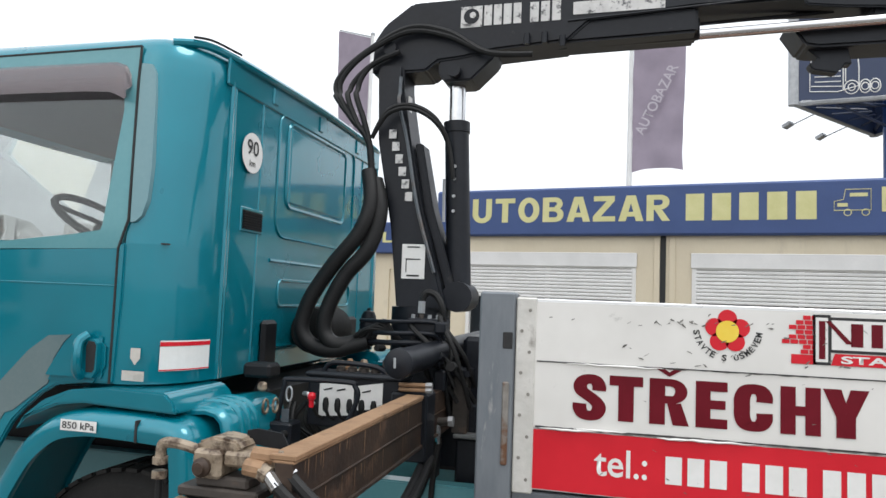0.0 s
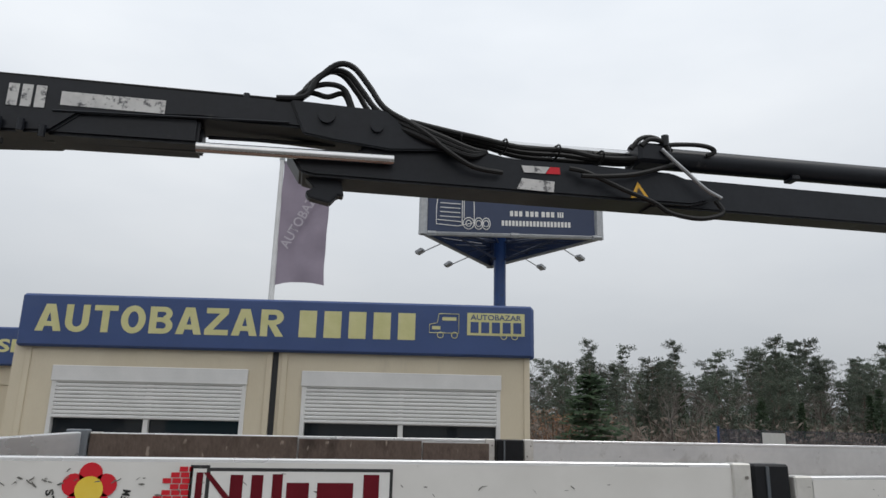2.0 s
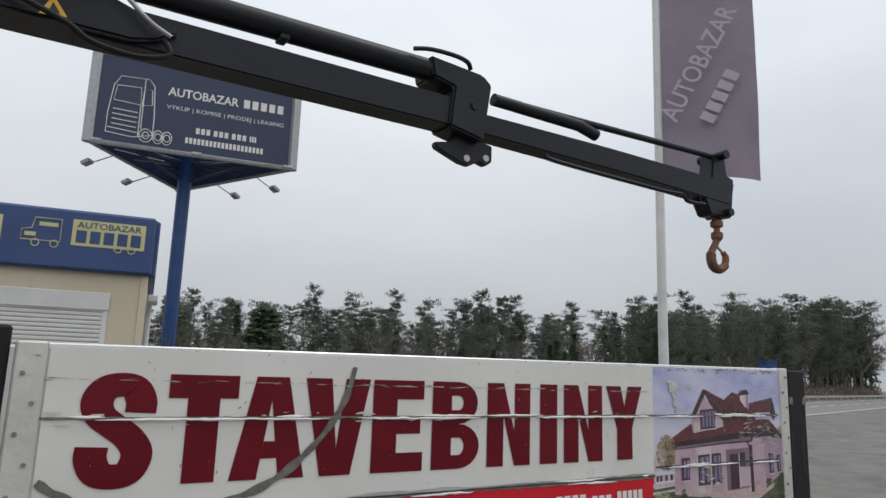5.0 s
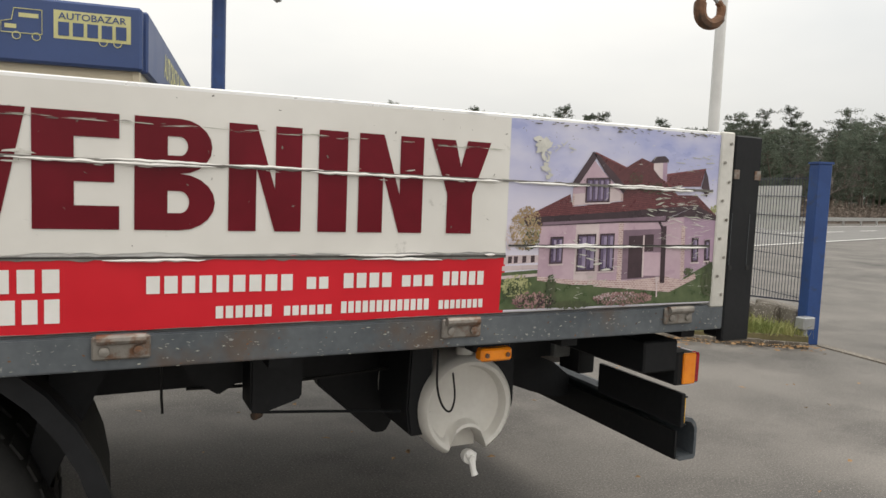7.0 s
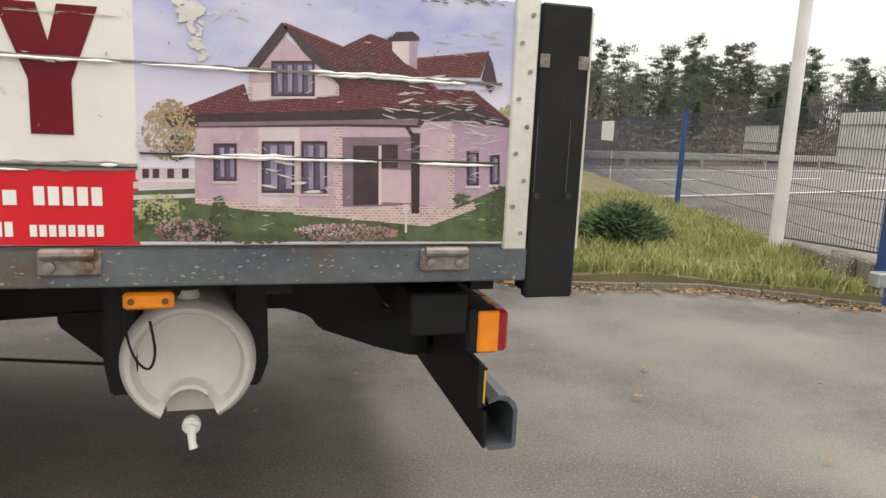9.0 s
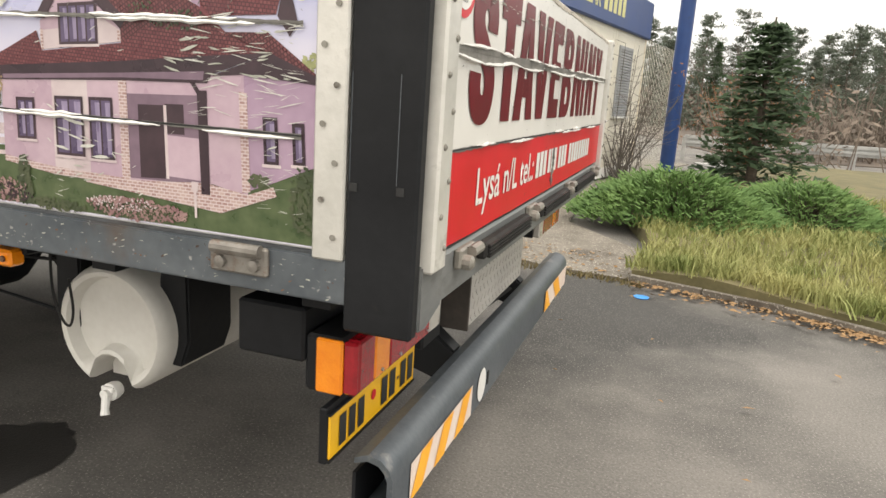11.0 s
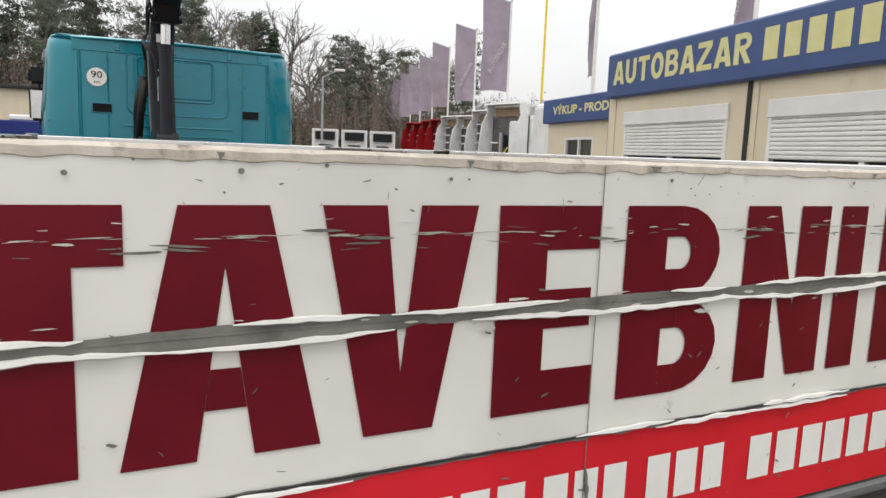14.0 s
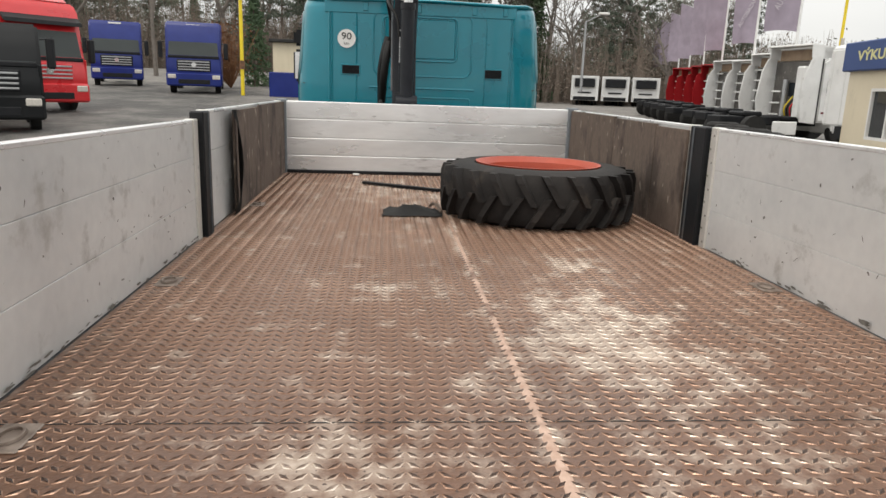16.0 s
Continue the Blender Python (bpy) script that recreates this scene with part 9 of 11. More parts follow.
# wear on the inner faces of the sides
for ox, seed in (((0, FY - 0.0325, 0), 61), ((0, SY + 0.0325, 0), 62)):
    far = ox[1] > 3
    uu = X if far else -X
    lo_, hi_ = (1.9, 4.7) if far else (-4.7, -1.9)
    own = far_rear if far else near_rear
    scuffs(lo_, hi_, 1.02, 1.52, own, ox, uu, 60, seed, size=(0.002, 0.010), lift=0.0015, thin=(0.1, 0.7), lean=1.5)
    scuffs(lo_, hi_, 1.05, 1.45, own, ox, uu, 16, seed + 4, size=(0.008, 0.02), lift=0.0018, thin=(0.08, 0.2), lean=1.57)
    scuffs(lo_, hi_, 0.992, 1.01, own, ox, uu, 60, seed + 8, size=(0.006, 0.03), lift=0.0016, thin=(0.1, 0.3), lean=0.1)

# the rear dropside sags towards its front end: its upper edge drops, the letters keep their line
for ob in [near_rear] + list(near_rear.children_recursive):
    if ob.type == "MESH":
        for w in ob.data.vertices:
            if w.co.z > 1.49:
                w.co.z -= 0.034 * min(1.0, max(0.0, (4.7 - w.co.x) / 2.85)) * min(1.0, (w.co.z - 1.49) / 0.04)

# ---- lamps, bumper, tank and gear under the tail ----
def tail_lamp(y0, y1, flip):
    """A long rear lamp: amber end, red, amber, red, milky end."""
    body = part("tail_lamp", boxes((4.60, 4.685, y0, y1, 0.685, 0.802), bevel=0.008), "black_steel", truck, "long red and amber rear lamp")
    cuts = (0.0, 0.03, 0.18, 0.34, 0.84, 1.0)
    mats = ("red_lens", "red_lens", "amber", "red_lens", "clear_lens")
    for a, b, mt in zip(cuts, cuts[1:], mats):
        p, q = (y0 + (y1 - y0) * a, y0 + (y1 - y0) * b) if not flip else (y1 - (y1 - y0) * b, y1 - (y1 - y0) * a)
        bm = boxes((4.68, 4.712, p, q, 0.69, 0.798), bevel=0.006)
        part("lens", bm, mt, body)
    part("side_lens", boxes((4.628, 4.685, y0 - 0.008, y0 + 0.004, 0.69, 0.80), bevel=0.004) if not flip else boxes((4.628, 4.685, y1 - 0.004, y1 + 0.008, 0.69, 0.80), bevel=0.004), "amber", body, "amber side lens")
    for k in (0.25, 0.45, 0.8):
        y = y0 + (y1 - y0) * (k if not flip else 1 - k)
        part("screw", tube(bmesh.new(), [(4.70, y, 0.705), (4.716, y, 0.705)], 0.004, 8), "galv", body)
    return body


tail_lamp(2.152, 2.635, False)
tail_lamp(3.90, 4.355, True)
part("lamp_beam", boxes((4.45, 4.60, 2.15, 2.72, 0.74, 0.85), bevel=0.006), "black_steel", truck, "black lamp carrier")
part("lamp_beam", boxes((4.45, 4.60, 3.85, 4.40, 0.74, 0.85), bevel=0.006), "black_steel", truck)
holder = part("plate_holder", boxes((4.636, 4.654, 2.15, 2.605, 0.535, 0.655), bevel=0.003), "black_steel", truck, "black plate holder")
plate = part("number_plate", boxes((4.654, 4.660, 2.154, 2.601, 0.546, 0.640), bevel=0.002), "plate", truck, "yellow number plate with dark bars")
PO = (4.660, 0, 0)
sheet("plate_bars", blocks(3, 2.19, 2.305, 0.560, 0.626, 0.3) + blocks(2, 2.395, 2.475, 0.560, 0.626, 0.3) + [rect(2.485, 2.497, 0.589, 0.596)] + blocks(2, 2.508, 2.585, 0.560, 0.626, 0.3), "ink", plate, PO, Y, Z, 0.002, "dark bar in place of a character")
sheet("plate_seal", [round_pts(2.352, 0.606, 0.012, k=16)], "film_red", plate, PO, Y, Z, 0.002)
part("plate_edge", boxes((4.652, 4.662, 2.150, 2.605, 0.541, 0.5455), (4.652, 4.662, 2.150, 2.605, 0.6405, 0.645)), "black_steel", plate)

# hollow underrun bumper: upright face, rolled top edge, open ends
prof = [(4.690, 0.535), (4.720, 0.546), (4.748, 0.540), (4.766, 0.524), (4.776, 0.50), (4.776, 0.395), (4.766, 0.386), (4.700, 0.386), (4.690, 0.396), (4.696, 0.402), (4.764, 0.402), (4.764, 0.495), (4.756, 0.514), (4.744, 0.526), (4.720, 0.532), (4.690, 0.522)]
bm = bmesh.new()
rows = [[bm.verts.new((px, y, pz)) for px, pz in prof] for y in (2.205, 4.335)]
k = len(prof)
for i in range(k):
    bm.faces.new((rows[0][i], rows[0][(i + 1) % k], rows[1][(i + 1) % k], rows[1][i]))
bm.faces.new(rows[0]), bm.faces.new(rows[1][::-1])
bmesh.ops.recalc_face_normals(bm, faces=bm.faces)
bumper = part("rear_bumper", bm, "bumper", truck, "worn grey underrun bumper with hazard stripes")
part("back_web", boxes((4.682, 4.690, 2.215, 4.33, 0.39, 0.495)), "black_steel", bumper)
for y in (2.86, 3.72):
    part("bumper_arm", prism(bmesh.new(), [(4.02, 0.68), (4.26, 0.60), (4.30, 0.55), (4.50, 0.475), (4.63, 0.438), (4.69, 0.445), (4.69, 0.53), (4.60, 0.60), (4.45, 0.66), (4.30, 0.70)], "y", y, y + 0.07, bevel=0.008), "black_steel", truck, "black cranked bumper arm")
BUO = (4.776, 0, 0)


def hazard(y0, y1, n, lean):
    base = sheet("stripe_panel", [rect(y0, y1, 0.402, 0.492)], "stripe_white", bumper, BUO, Y, Z, 0.003, "pink-white reflective panel")
    w = (y1 - y0) / n
    for i in range(n):
        a = y0 + i * w
        pts = [(a, 0.402), (a + w * 0.5, 0.402), (a + w * 0.5 + lean, 0.492), (a + lean, 0.492)]
        pts = [(min(max(q, y0), y1), z) for q, z in pts]
        sheet("stripe", [pts], "stripe_orange", base, BUO, Y, Z, 0.0045, "orange reflective stripe")


hazard(2.30, 2.755, 3, 0.06)
hazard(3.80, 4.315, 2, -0.10)
sheet("paint_blob", [round_pts(2.853, 0.455, 0.042, 0.05, k=18)], "letter_white", bumper, BUO, Y, Z, 0.003, "round blob of white paint")
part("slot", boxes((4.7765, 4.779, 2.915, 2.93, 0.43, 0.47)), "dark_gap", bumper)
# tread-plate box with its dark side
locker = part("tool_box", boxes((4.42, 4.70, 2.93, 3.635, 0.585, 0.818), bevel=0.006), "checker", truck, "tread-plate tool box under the tail")
bm = bmesh.new()
for i in range(16):
    for j in range(6):
        cy, cz = 2.965 + i * 0.042 + (0.021 if j % 2 else 0), 0.61 + j * 0.035
        if cy > 3.61:
            continue
        m = Matrix.Translation((4.701, cy, cz)) @ Matrix.Rotation(radians(45 if j % 2 else -45), 4, "X")
        box(bm, -0.001, 0.0009, -0.012, 0.012, -0.003, 0.003, m=m)
ob = part("tread_pattern", bm, "checker", locker)
ob["kind"] = "stuff"
part("box_side", boxes((4.40, 4.704, 2.922, 2.932, 0.58, 0.822), bevel=0.002), "grimy_steel", locker)
part("rear_cross_member", boxes((4.50, 4.58, 2.72, 3.9, 0.66, 0.86), bevel=0.006), "dirty_beam", truck)
for cy in (2.84, 2.89):
    part("hinge_lug", boxes((4.58, 4.63, cy, cy + 0.02, 0.72, 0.83), bevel=0.008), "rust", truck, "rusty hinge lug")
part("tow_bracket", boxes((4.58, 4.66, 2.66, 2.80, 0.60, 0.80), bevel=0.006), "black_steel", truck, "dark tow bracket")
# thin dark pad under the tool box, just ahead of the bumper
pad_ = prism(bmesh.new(), [(4.50, 3.30), (4.66, 3.33), (4.68, 3.60), (4.60, 3.63), (4.52, 3.58)], "z", 0.535, 0.545, bevel=0.003)
part("mud_flap", pad_, "rubber", bumper, "thin dark pad near the bumper arm")
for cy in (3.72, 3.80):
    part("air_coupling", tube(bmesh.new(), smooth_path([(4.55, cy, 0.80), (4.62, cy, 0.76), (4.68, cy + 0.01, 0.78)]), 0.016, 8), "galv", truck, "grey air-line coupling")

# white plastic water tank with a moulded end
tank = thing("water_tank", (3.91, 2.6, 0.45), "dirty white plastic water canister under the body", "water tank")
R = 0.172
bm = bmesh.new()


def tank_ring(y, r, cut=True):
    pts = []
    for i in range(40):
        a = 6.2832 * i / 40 - math.pi / 2
        x, z = math.cos(a) * r, math.sin(a) * r
        if cut and z < -0.12 * r / R and abs(x) < 0.062:
            z = -0.14 * r / R + 0.062 * math.sqrt(max(0, 1 - (x / 0.0625) ** 2))
        pts.append((3.91 + x, y, 0.617 + z))
    return [bm.verts.new(p) for p in pts]


rings = [tank_ring(3.05, R), tank_ring(2.395, R), tank_ring(2.372, R - 0.008), tank_ring(2.364, R - 0.018), tank_ring(2.368, R - 0.030), tank_ring(2.400, R - 0.041), tank_ring(2.406, R - 0.06)]
for u, v in zip(rings, rings[1:]):
    for j in range(40):
        bm.faces.new((u[j], u[(j + 1) % 40], v[(j + 1) % 40], v[j]))
bm.faces.new(rings[-1][::-1]), bm.faces.new(rings[0])
bmesh.ops.recalc_face_normals(bm, faces=bm.faces)
part("tank_body", bm, "plastic_white", tank, sharp=50)
part("tap_recess", prism(bmesh.new(), [(3.91 + x, 0.617 + z) for x, z in ((-0.064, -0.155), (0.064, -0.155), (0.064, -0.10), (0.03, -0.06), (-0.03, -0.06), (-0.064, -0.10))], "y", 2.44, 2.46), "plastic_white", tank)
bm = bmesh.new()
lathe(bm, [(0.02, 0.0), (0.024, -0.012), (0.024, -0.03), (0.013, -0.032), (0.013, -0.05)], "y", (3.915, 2.385, 0.452), 14)
tube(bm, [(3.915, 2.345, 0.452), (3.918, 2.335, 0.415), (3.922, 2.33, 0.40)], [0.012, 0.010, 0.012], 10)
box(bm, 3.895, 3.935, 2.345, 2.355, 0.455, 0.47, bevel=0.003)
part("tap", bm, "letter_white", tank, "white plastic tap")
bm = bmesh.new()
lathe(bm, [(0.028, 0), (0.03, 0.02), (0.024, 0.035)], "z", (3.91, 2.42, 0.775), 14)
part("filler_cap", bm, "plastic_white", tank)
part("tank_strap", prism(bmesh.new(), [(3.50, 0.90), (3.80, 0.90), (3.80, 0.46), (3.775, 0.42), (3.73, 0.42), (3.51, 0.62)], "y", 2.76, 2.82, bevel=0.006), "black_steel", tank, "black tank bracket")
part("tank_strap", prism(bmesh.new(), [(3.71, 0.89), (3.785, 0.89), (3.79, 0.60), (3.77, 0.53), (3.715, 0.53), (3.70, 0.62)], "y", 2.40, 2.66, bevel=0.006), "black_steel", tank, "black tank bracket")
part("tank_strap", prism(bmesh.new(), [(4.04, 0.89), (4.11, 0.89), (4.115, 0.60), (4.09, 0.53), (4.02, 0.53), (4.01, 0.62)], "y", 2.42, 2.60, bevel=0.006), "black_steel", tank, "black tank bracket")
part("hanging_wire", tube(bmesh.new(), smooth_path([(3.77, 2.33, 0.83), (3.77, 2.33, 0.72), (3.79, 2.33, 0.65), (3.82, 2.33, 0.625), (3.835, 2.33, 0.67), (3.825, 2.33, 0.75)]), 0.0035, 6), "hose", tank, "thin hanging wire loop")
marker = part("side_marker", boxes((3.80, 3.905, SY + 0.03, SY + 0.07, 0.838, 0.876), bevel=0.006), "amber", truck, "amber side marker lamp")
for dx in (0.018, 0.087):
    part("marker_dot", tube(bmesh.new(), [(3.80 + dx, SY + 0.028, 0.857), (3.80 + dx, SY + 0.024, 0.857)], 0.007, 10), "rust", marker)
part("marker_back", boxes((3.79, 3.915, SY + 0.06, SY + 0.12, 0.86, 0.90), bevel=0.004), "black_steel", truck)
# gear seen below the side: rail piece, brackets, cable, spreader
part("hanging_box", prism(bmesh.new(), [(3.21, 0.90), (3.37, 0.90), (3.365, 0.685), (3.33, 0.672), (3.24, 0.645), (3.212, 0.655)], "y", 2.43, 2.56, bevel=0.006), "black_steel", truck, "black bracket box under the body")
part("brake_rod", tube(bmesh.new(), [(3.235, 2.45, 0.648), (3.45, 2.45, 0.628), (3.70, 2.45, 0.602)], 0.005, 6), "black_steel", truck, "thin rod below the bracket")
part("rod_eye", tube(bmesh.new(), [(3.225, 2.44, 0.640), (3.245, 2.46, 0.640)], 0.013, 8), "rust", truck)
part("loose_wire", tube(bmesh.new(), [(2.97, 2.45, 0.90), (2.971, 2.45, 0.72), (2.974, 2.45, 0.672)], 0.004, 5), "hose", truck)
part("lower_bracket", prism(bmesh.new(), [(3.0, 0.86), (3.26, 0.86), (3.24, 0.74), (3.14, 0.68), (3.05, 0.74)], "y", 2.55, 2.60, bevel=0.004), "black_steel", truck, "black bracket under the body")
part("slack_cable", tube(bmesh.new(), smooth_path([(3.05, 2.58, 0.70), (3.3, 2.58, 0.695), (3.75, 2.58, 0.715)]), 0.006, 6), "hose", truck, "thin cable under the body")
part("rear_spring_hanger", prism(bmesh.new(), [(4.10, 0.90), (4.55, 0.90), (4.55, 0.74), (4.30, 0.70), (4.12, 0.76)], "y", 2.70, 2.76, bevel=0.006), "black_steel", truck, "black chassis end bracket")
part("stay", prism(bmesh.new(), [(2.72, 0.90), (2.86, 0.90), (2.70, 0.55), (2.64, 0.55)], "y", 2.30, 2.34, bevel=0.004), "black_steel", truck)

# ---- loose things on the load floor ----
FLOOR = 0.989


def tractor_tyre(cx, cy):
    """An old tractor tyre lying flat, with slanting lugs and a red rim."""
    t = thing("tractor_tyre", (cx, cy, FLOOR), "old black tractor tyre on a red rim lying flat", "tyre")
    W, R0, R1 = 0.30, 0.535, 0.34
    prof = [(R1, 0.03), (R1 + 0.03, 0.0), (0.45, 0.0), (0.50, 0.02), (R0 - 0.012, 0.06), (R0 - 0.004, 0.15), (R0 - 0.012, 0.24), (0.50, 0.285), (0.45, W), (R1 + 0.03, W), (R1, W - 0.03)]
    bm = bmesh.new()
    seg = 56
    rings = [[bm.verts.new((cx + r * math.cos(6.2832 * j / seg), cy + r * math.sin(6.2832 * j / seg), FLOOR + h)) for j in range(seg)] for r, h in prof]
    for u, v in zip(rings, rings[1:]):
        for j in range(seg):
            bm.faces.new((u[j], u[(j + 1) % seg], v[(j + 1) % seg], v[j]))
    bmesh.ops.recalc_face_normals(bm, faces=bm.faces)
    part("carcass", bm, "tractor_rubber", t)
    n = 24
    for i in range(n):
        for up in (0, 1):
            lug = bmesh.new()
            a0 = 6.2832 * (i + 0.5 * up) / n
            pts = []
            for s in range(5):
                f = s / 4
                h = 0.015 + 0.155 * f if not up else W - 0.015 - 0.155 * f
                a = a0 + 0.17 * f
                pts.append((a, h))
            for (a, h), (b, g) in zip(pts, pts[1:]):
                vs = []
                for aa, hh in ((a, h), (b, g)):
                    rr = R0 - 0.02 if hh < 0.03 or hh > W - 0.03 else R0 - 0.008
                    for da, dr in ((-0.042, -0.012), (-0.03, 0.032), (0.03, 0.032), (0.042, -0.012)):
                        vs.append(lug.verts.new((cx + (rr + dr) * math.cos(aa + da), cy + (rr + dr) * math.sin(aa + da), FLOOR + hh)))
                for q in ((0, 1, 5, 4), (1, 2, 6, 5), (2, 3, 7, 6), (0, 3, 2, 1), (4, 5, 6, 7)):
                    lug.faces.new([vs[w] for w in q])
            bmesh.ops.recalc_face_normals(lug, faces=lug.faces)
            part("tread_lug", lug, "tractor_rubber", t, smooth=False)
    bm = bmesh.new()
    prof = [(0.33, 0.05), (R1 + 0.005, 0.10), (R1 + 0.005, 0.20), (0.33, 0.27), (0.355, 0.298), (0.36, 0.306), (0.345, 0.306), (0.315, 0.275), (0.30, 0.2), (0.30, 0.1), (0.315, 0.05)]
    rings = [[bm.verts.new((cx + r * math.cos(6.2832 * j / seg), cy + r * math.sin(6.2832 * j / seg), FLOOR + h)) for j in range(seg)] for r, h in prof]
    for u, v in zip(rings, rings[1:] + rings[:1]):
        for j in range(seg):
            bm.faces.new((u[j], u[(j + 1) % seg], v[(j + 1) % seg], v[j]))
    bmesh.ops.recalc_face_normals(bm, faces=bm.faces)
    part("rim", bm, "primer", t, "faded red steel rim")
    return t


tractor_tyre(1.06, 3.83)
bar = bmesh.new()
for k, (dy, dz) in enumerate(((0, 0), (0.03, 0.006))):
    m = Matrix.Translation((0.08, 3.05 + dy, FLOOR + 0.012)) @ Matrix.Rotation(radians(59), 4, "Z")
    box(bar, -0.31, 0.31, -0.012, 0.012, -0.01, 0.01, bevel=0.003, m=m)
solo("steel_bar", bar, "black_steel", "dark steel bar lying on the load floor", "bar")
bm = bmesh.new()
gridn = 9
rows = []
for i in range(gridn):
    row = []
    for j in range(gridn):
        u, v = i / (gridn - 1) - 0.5, j / (gridn - 1) - 0.5
        edge = max(0, 0.5 - max(abs(u), abs(v))) * 2
        row.append(bm.verts.new((1.12 + u * 0.20 + 0.02 * noise.noise((u * 5, v * 5, 1)), 3.11 + v * 0.34 + 0.03 * noise.noise((u * 4, v * 6, 2)), FLOOR + 0.004 + edge * (0.045 + 0.07 * abs(noise.noise((u * 4, v * 4, 5)))))))
    rows.append(row)
for u, v in zip(rows, rows[1:]):
    for j in range(gridn - 1):
        bm.faces.new((u[j], v[j], v[j + 1], u[j + 1]))
solo("crumpled_rag", bm, "rubber", "crumpled black rubber mat beside the tyre", "rag")
bm = bmesh.new()
tube(bm, smooth_path([(1.16, 3.27, FLOOR + 0.02), (1.05, 3.24, FLOOR + 0.05), (0.95, 3.22, FLOOR + 0.02)]), 0.008, 6)
solo("stick", bm, "plywood", "short stick leaning on the tyre", "stick")
bm = bmesh.new()
box(bm, -0.62, -0.58, 2.69, 2.74, FLOOR - 0.002, FLOOR + 0.012, bevel=0.004)
solo("paper_scrap", bm, "letter_white", "small white scrap on the load floor", "scrap")
chip = bmesh.new()
lathe(chip, [(0.05, 0.0), (0.055, 0.006), (0.03, 0.012)], "z", (5.10, 5.76, 0.0), 9)
M["blue_plastic"] = surface("blue_plastic", (0.02, 0.22, 0.6), (0.05, 0.3, 0.7), 9, 0.4, bump=0.05)
solo("plastic_disc", chip, "blue_plastic", "crushed blue plastic lid on the asphalt", "disc")
M["oil_stain"] = surface("oil_stained_asphalt", (0.018, 0.017, 0.016), (0.035, 0.033, 0.032), 6, 0.5, bump=0.4, bump_scale=140)
bm = bmesh.new()
r = random.Random(4)
flat(bm, [(3.24 + (0.20 + 0.06 * noise.noise((math.cos(a) * 2, math.sin(a) * 2, 3))) * math.cos(a), 2.50 + (0.32 + 0.1 * noise.noise((math.cos(a) * 3, math.sin(a) * 3, 8))) * math.sin(a)) for a in [6.2832 * i / 40 for i in range(40)]], (0, 0, 0.004), X, Y)
solo("oil_stain", bm, "oil_stain", "dark oil stain on the asphalt", "stain", kind="structure", smooth=False)

# ---- billboard on a blue pole ----
bill = thing("billboard", (5.0, 15.8, 0), "three-sided navy billboard on a blue pole", "billboard")
B0, B1, B2 = Vector((2.97, 14.45, 0)), Vector((6.73, 13.75, 0)), Vector((5.27, 17.2, 0))
BZ0, BZ1 = 5.59, 7.35
for a, b in ((B0, B1), (B1, B2), (B2, B0)):
    d = (b - a).normalized()
    n = Vector((d.y, -d.x, 0))
    bm = bmesh.new()
    prism(bm, [((a + n * 0.02).x, (a + n * 0.02).y), ((b + n * 0.02).x, (b + n * 0.02).y), ((b - n * 0.06).x, (b - n * 0.06).y), ((a - n * 0.06).x, (a - n * 0.06).y)], "z", BZ0, BZ1)
    part("board", bm, "billboard", bill, "navy printed board")
    for z in (BZ0, BZ1):
        part("edge_rail", tube(bmesh.new(), [a + Z * z, b + Z * z], 0.05, 6), "galv", bill)
for a in (B0, B1, B2):
    part("corner_trim", tube(bmesh.new(), [a + Z * (BZ0 - 0.03), a + Z * (BZ1 + 0.03)], 0.10, 8), "galv", bill, "grey corner trim")
PC = Vector((4.97, 15.35, 0))
part("pole", tube(bmesh.new(), [PC, PC + Z * 6.9], 0.14, 16), "pole_blue", bill, "tall blue steel pole")
for a in (B0, B1, B2):
    part("truss_arm", tube(bmesh.new(), [PC + Z * 5.75, a + Z * 5.68], 0.035, 6), "billboard", bill)
    part("truss_brace", tube(bmesh.new(), [PC + Z * 5.3, PC.lerp(a, 0.6) + Z * 5.7], 0.03, 6), "billboard", bill)
for a, b in ((B0, B1), (B1, B2), (B2, B0)):
    for f in (0.2, 0.4, 0.6, 0.8):
        part("truss_bar", tube(bmesh.new(), [a.lerp(b, f) + Z * 5.66, PC.lerp(a.lerp(b, f), 0.3) + Z * 5.66], 0.02, 5), "billboard", bill)
for a, b, f in ((B0, B1, 0.05), (B0, B1, 0.95), (B2, B0, 0.35), (B2, B0, 0.75), (B1, B2, 0.3), (B1, B2, 0.65), (B0, B1, 0.5)):
    p = a.lerp(b, f)
    d = (b - a).normalized()
    n = Vector((d.y, -d.x, 0))
    arm = bmesh.new()
    tube(arm, [p + Z * 5.58, p + n * 0.5 + Z * 5.42], 0.014, 5)
    m = Matrix.Translation(p + n * 0.52 + Z * 5.44) @ Matrix.Rotation(math.atan2(n.y, n.x), 4, "Z") @ Matrix.Rotation(radians(25), 4, "Y")
    box(arm, -0.04, 0.14, -0.09, 0.09, -0.02, 0.06, bevel=0.01, m=m)
    part("flood_lamp", arm, "galv", bill, "small floodlight on an arm")
BD = (B1 - B0).normalized()
BDO = B0 + Vector((BD.y, -BD.x, 0)) * 0.02
lettering("lettering", "AUTOBAZAR", "letter_white", bill, BDO, BD, Z, 1.30, 2.65, 6.72, 6.90, 0.006, 0.02)
sheet("name_bars", blocks(5, 2.75, 3.55, 6.72, 6.90, 0.3), "letter_white", bill, BDO, BD, Z, 0.006, "white letter-sized bars")
lettering("lettering", "VÝKUP | KOMISE | PRODEJ | LEASING", "letter_white", bill, BDO, BD, Z, 1.30, 3.58, 6.42, 6.55, 0.006, 0.0)
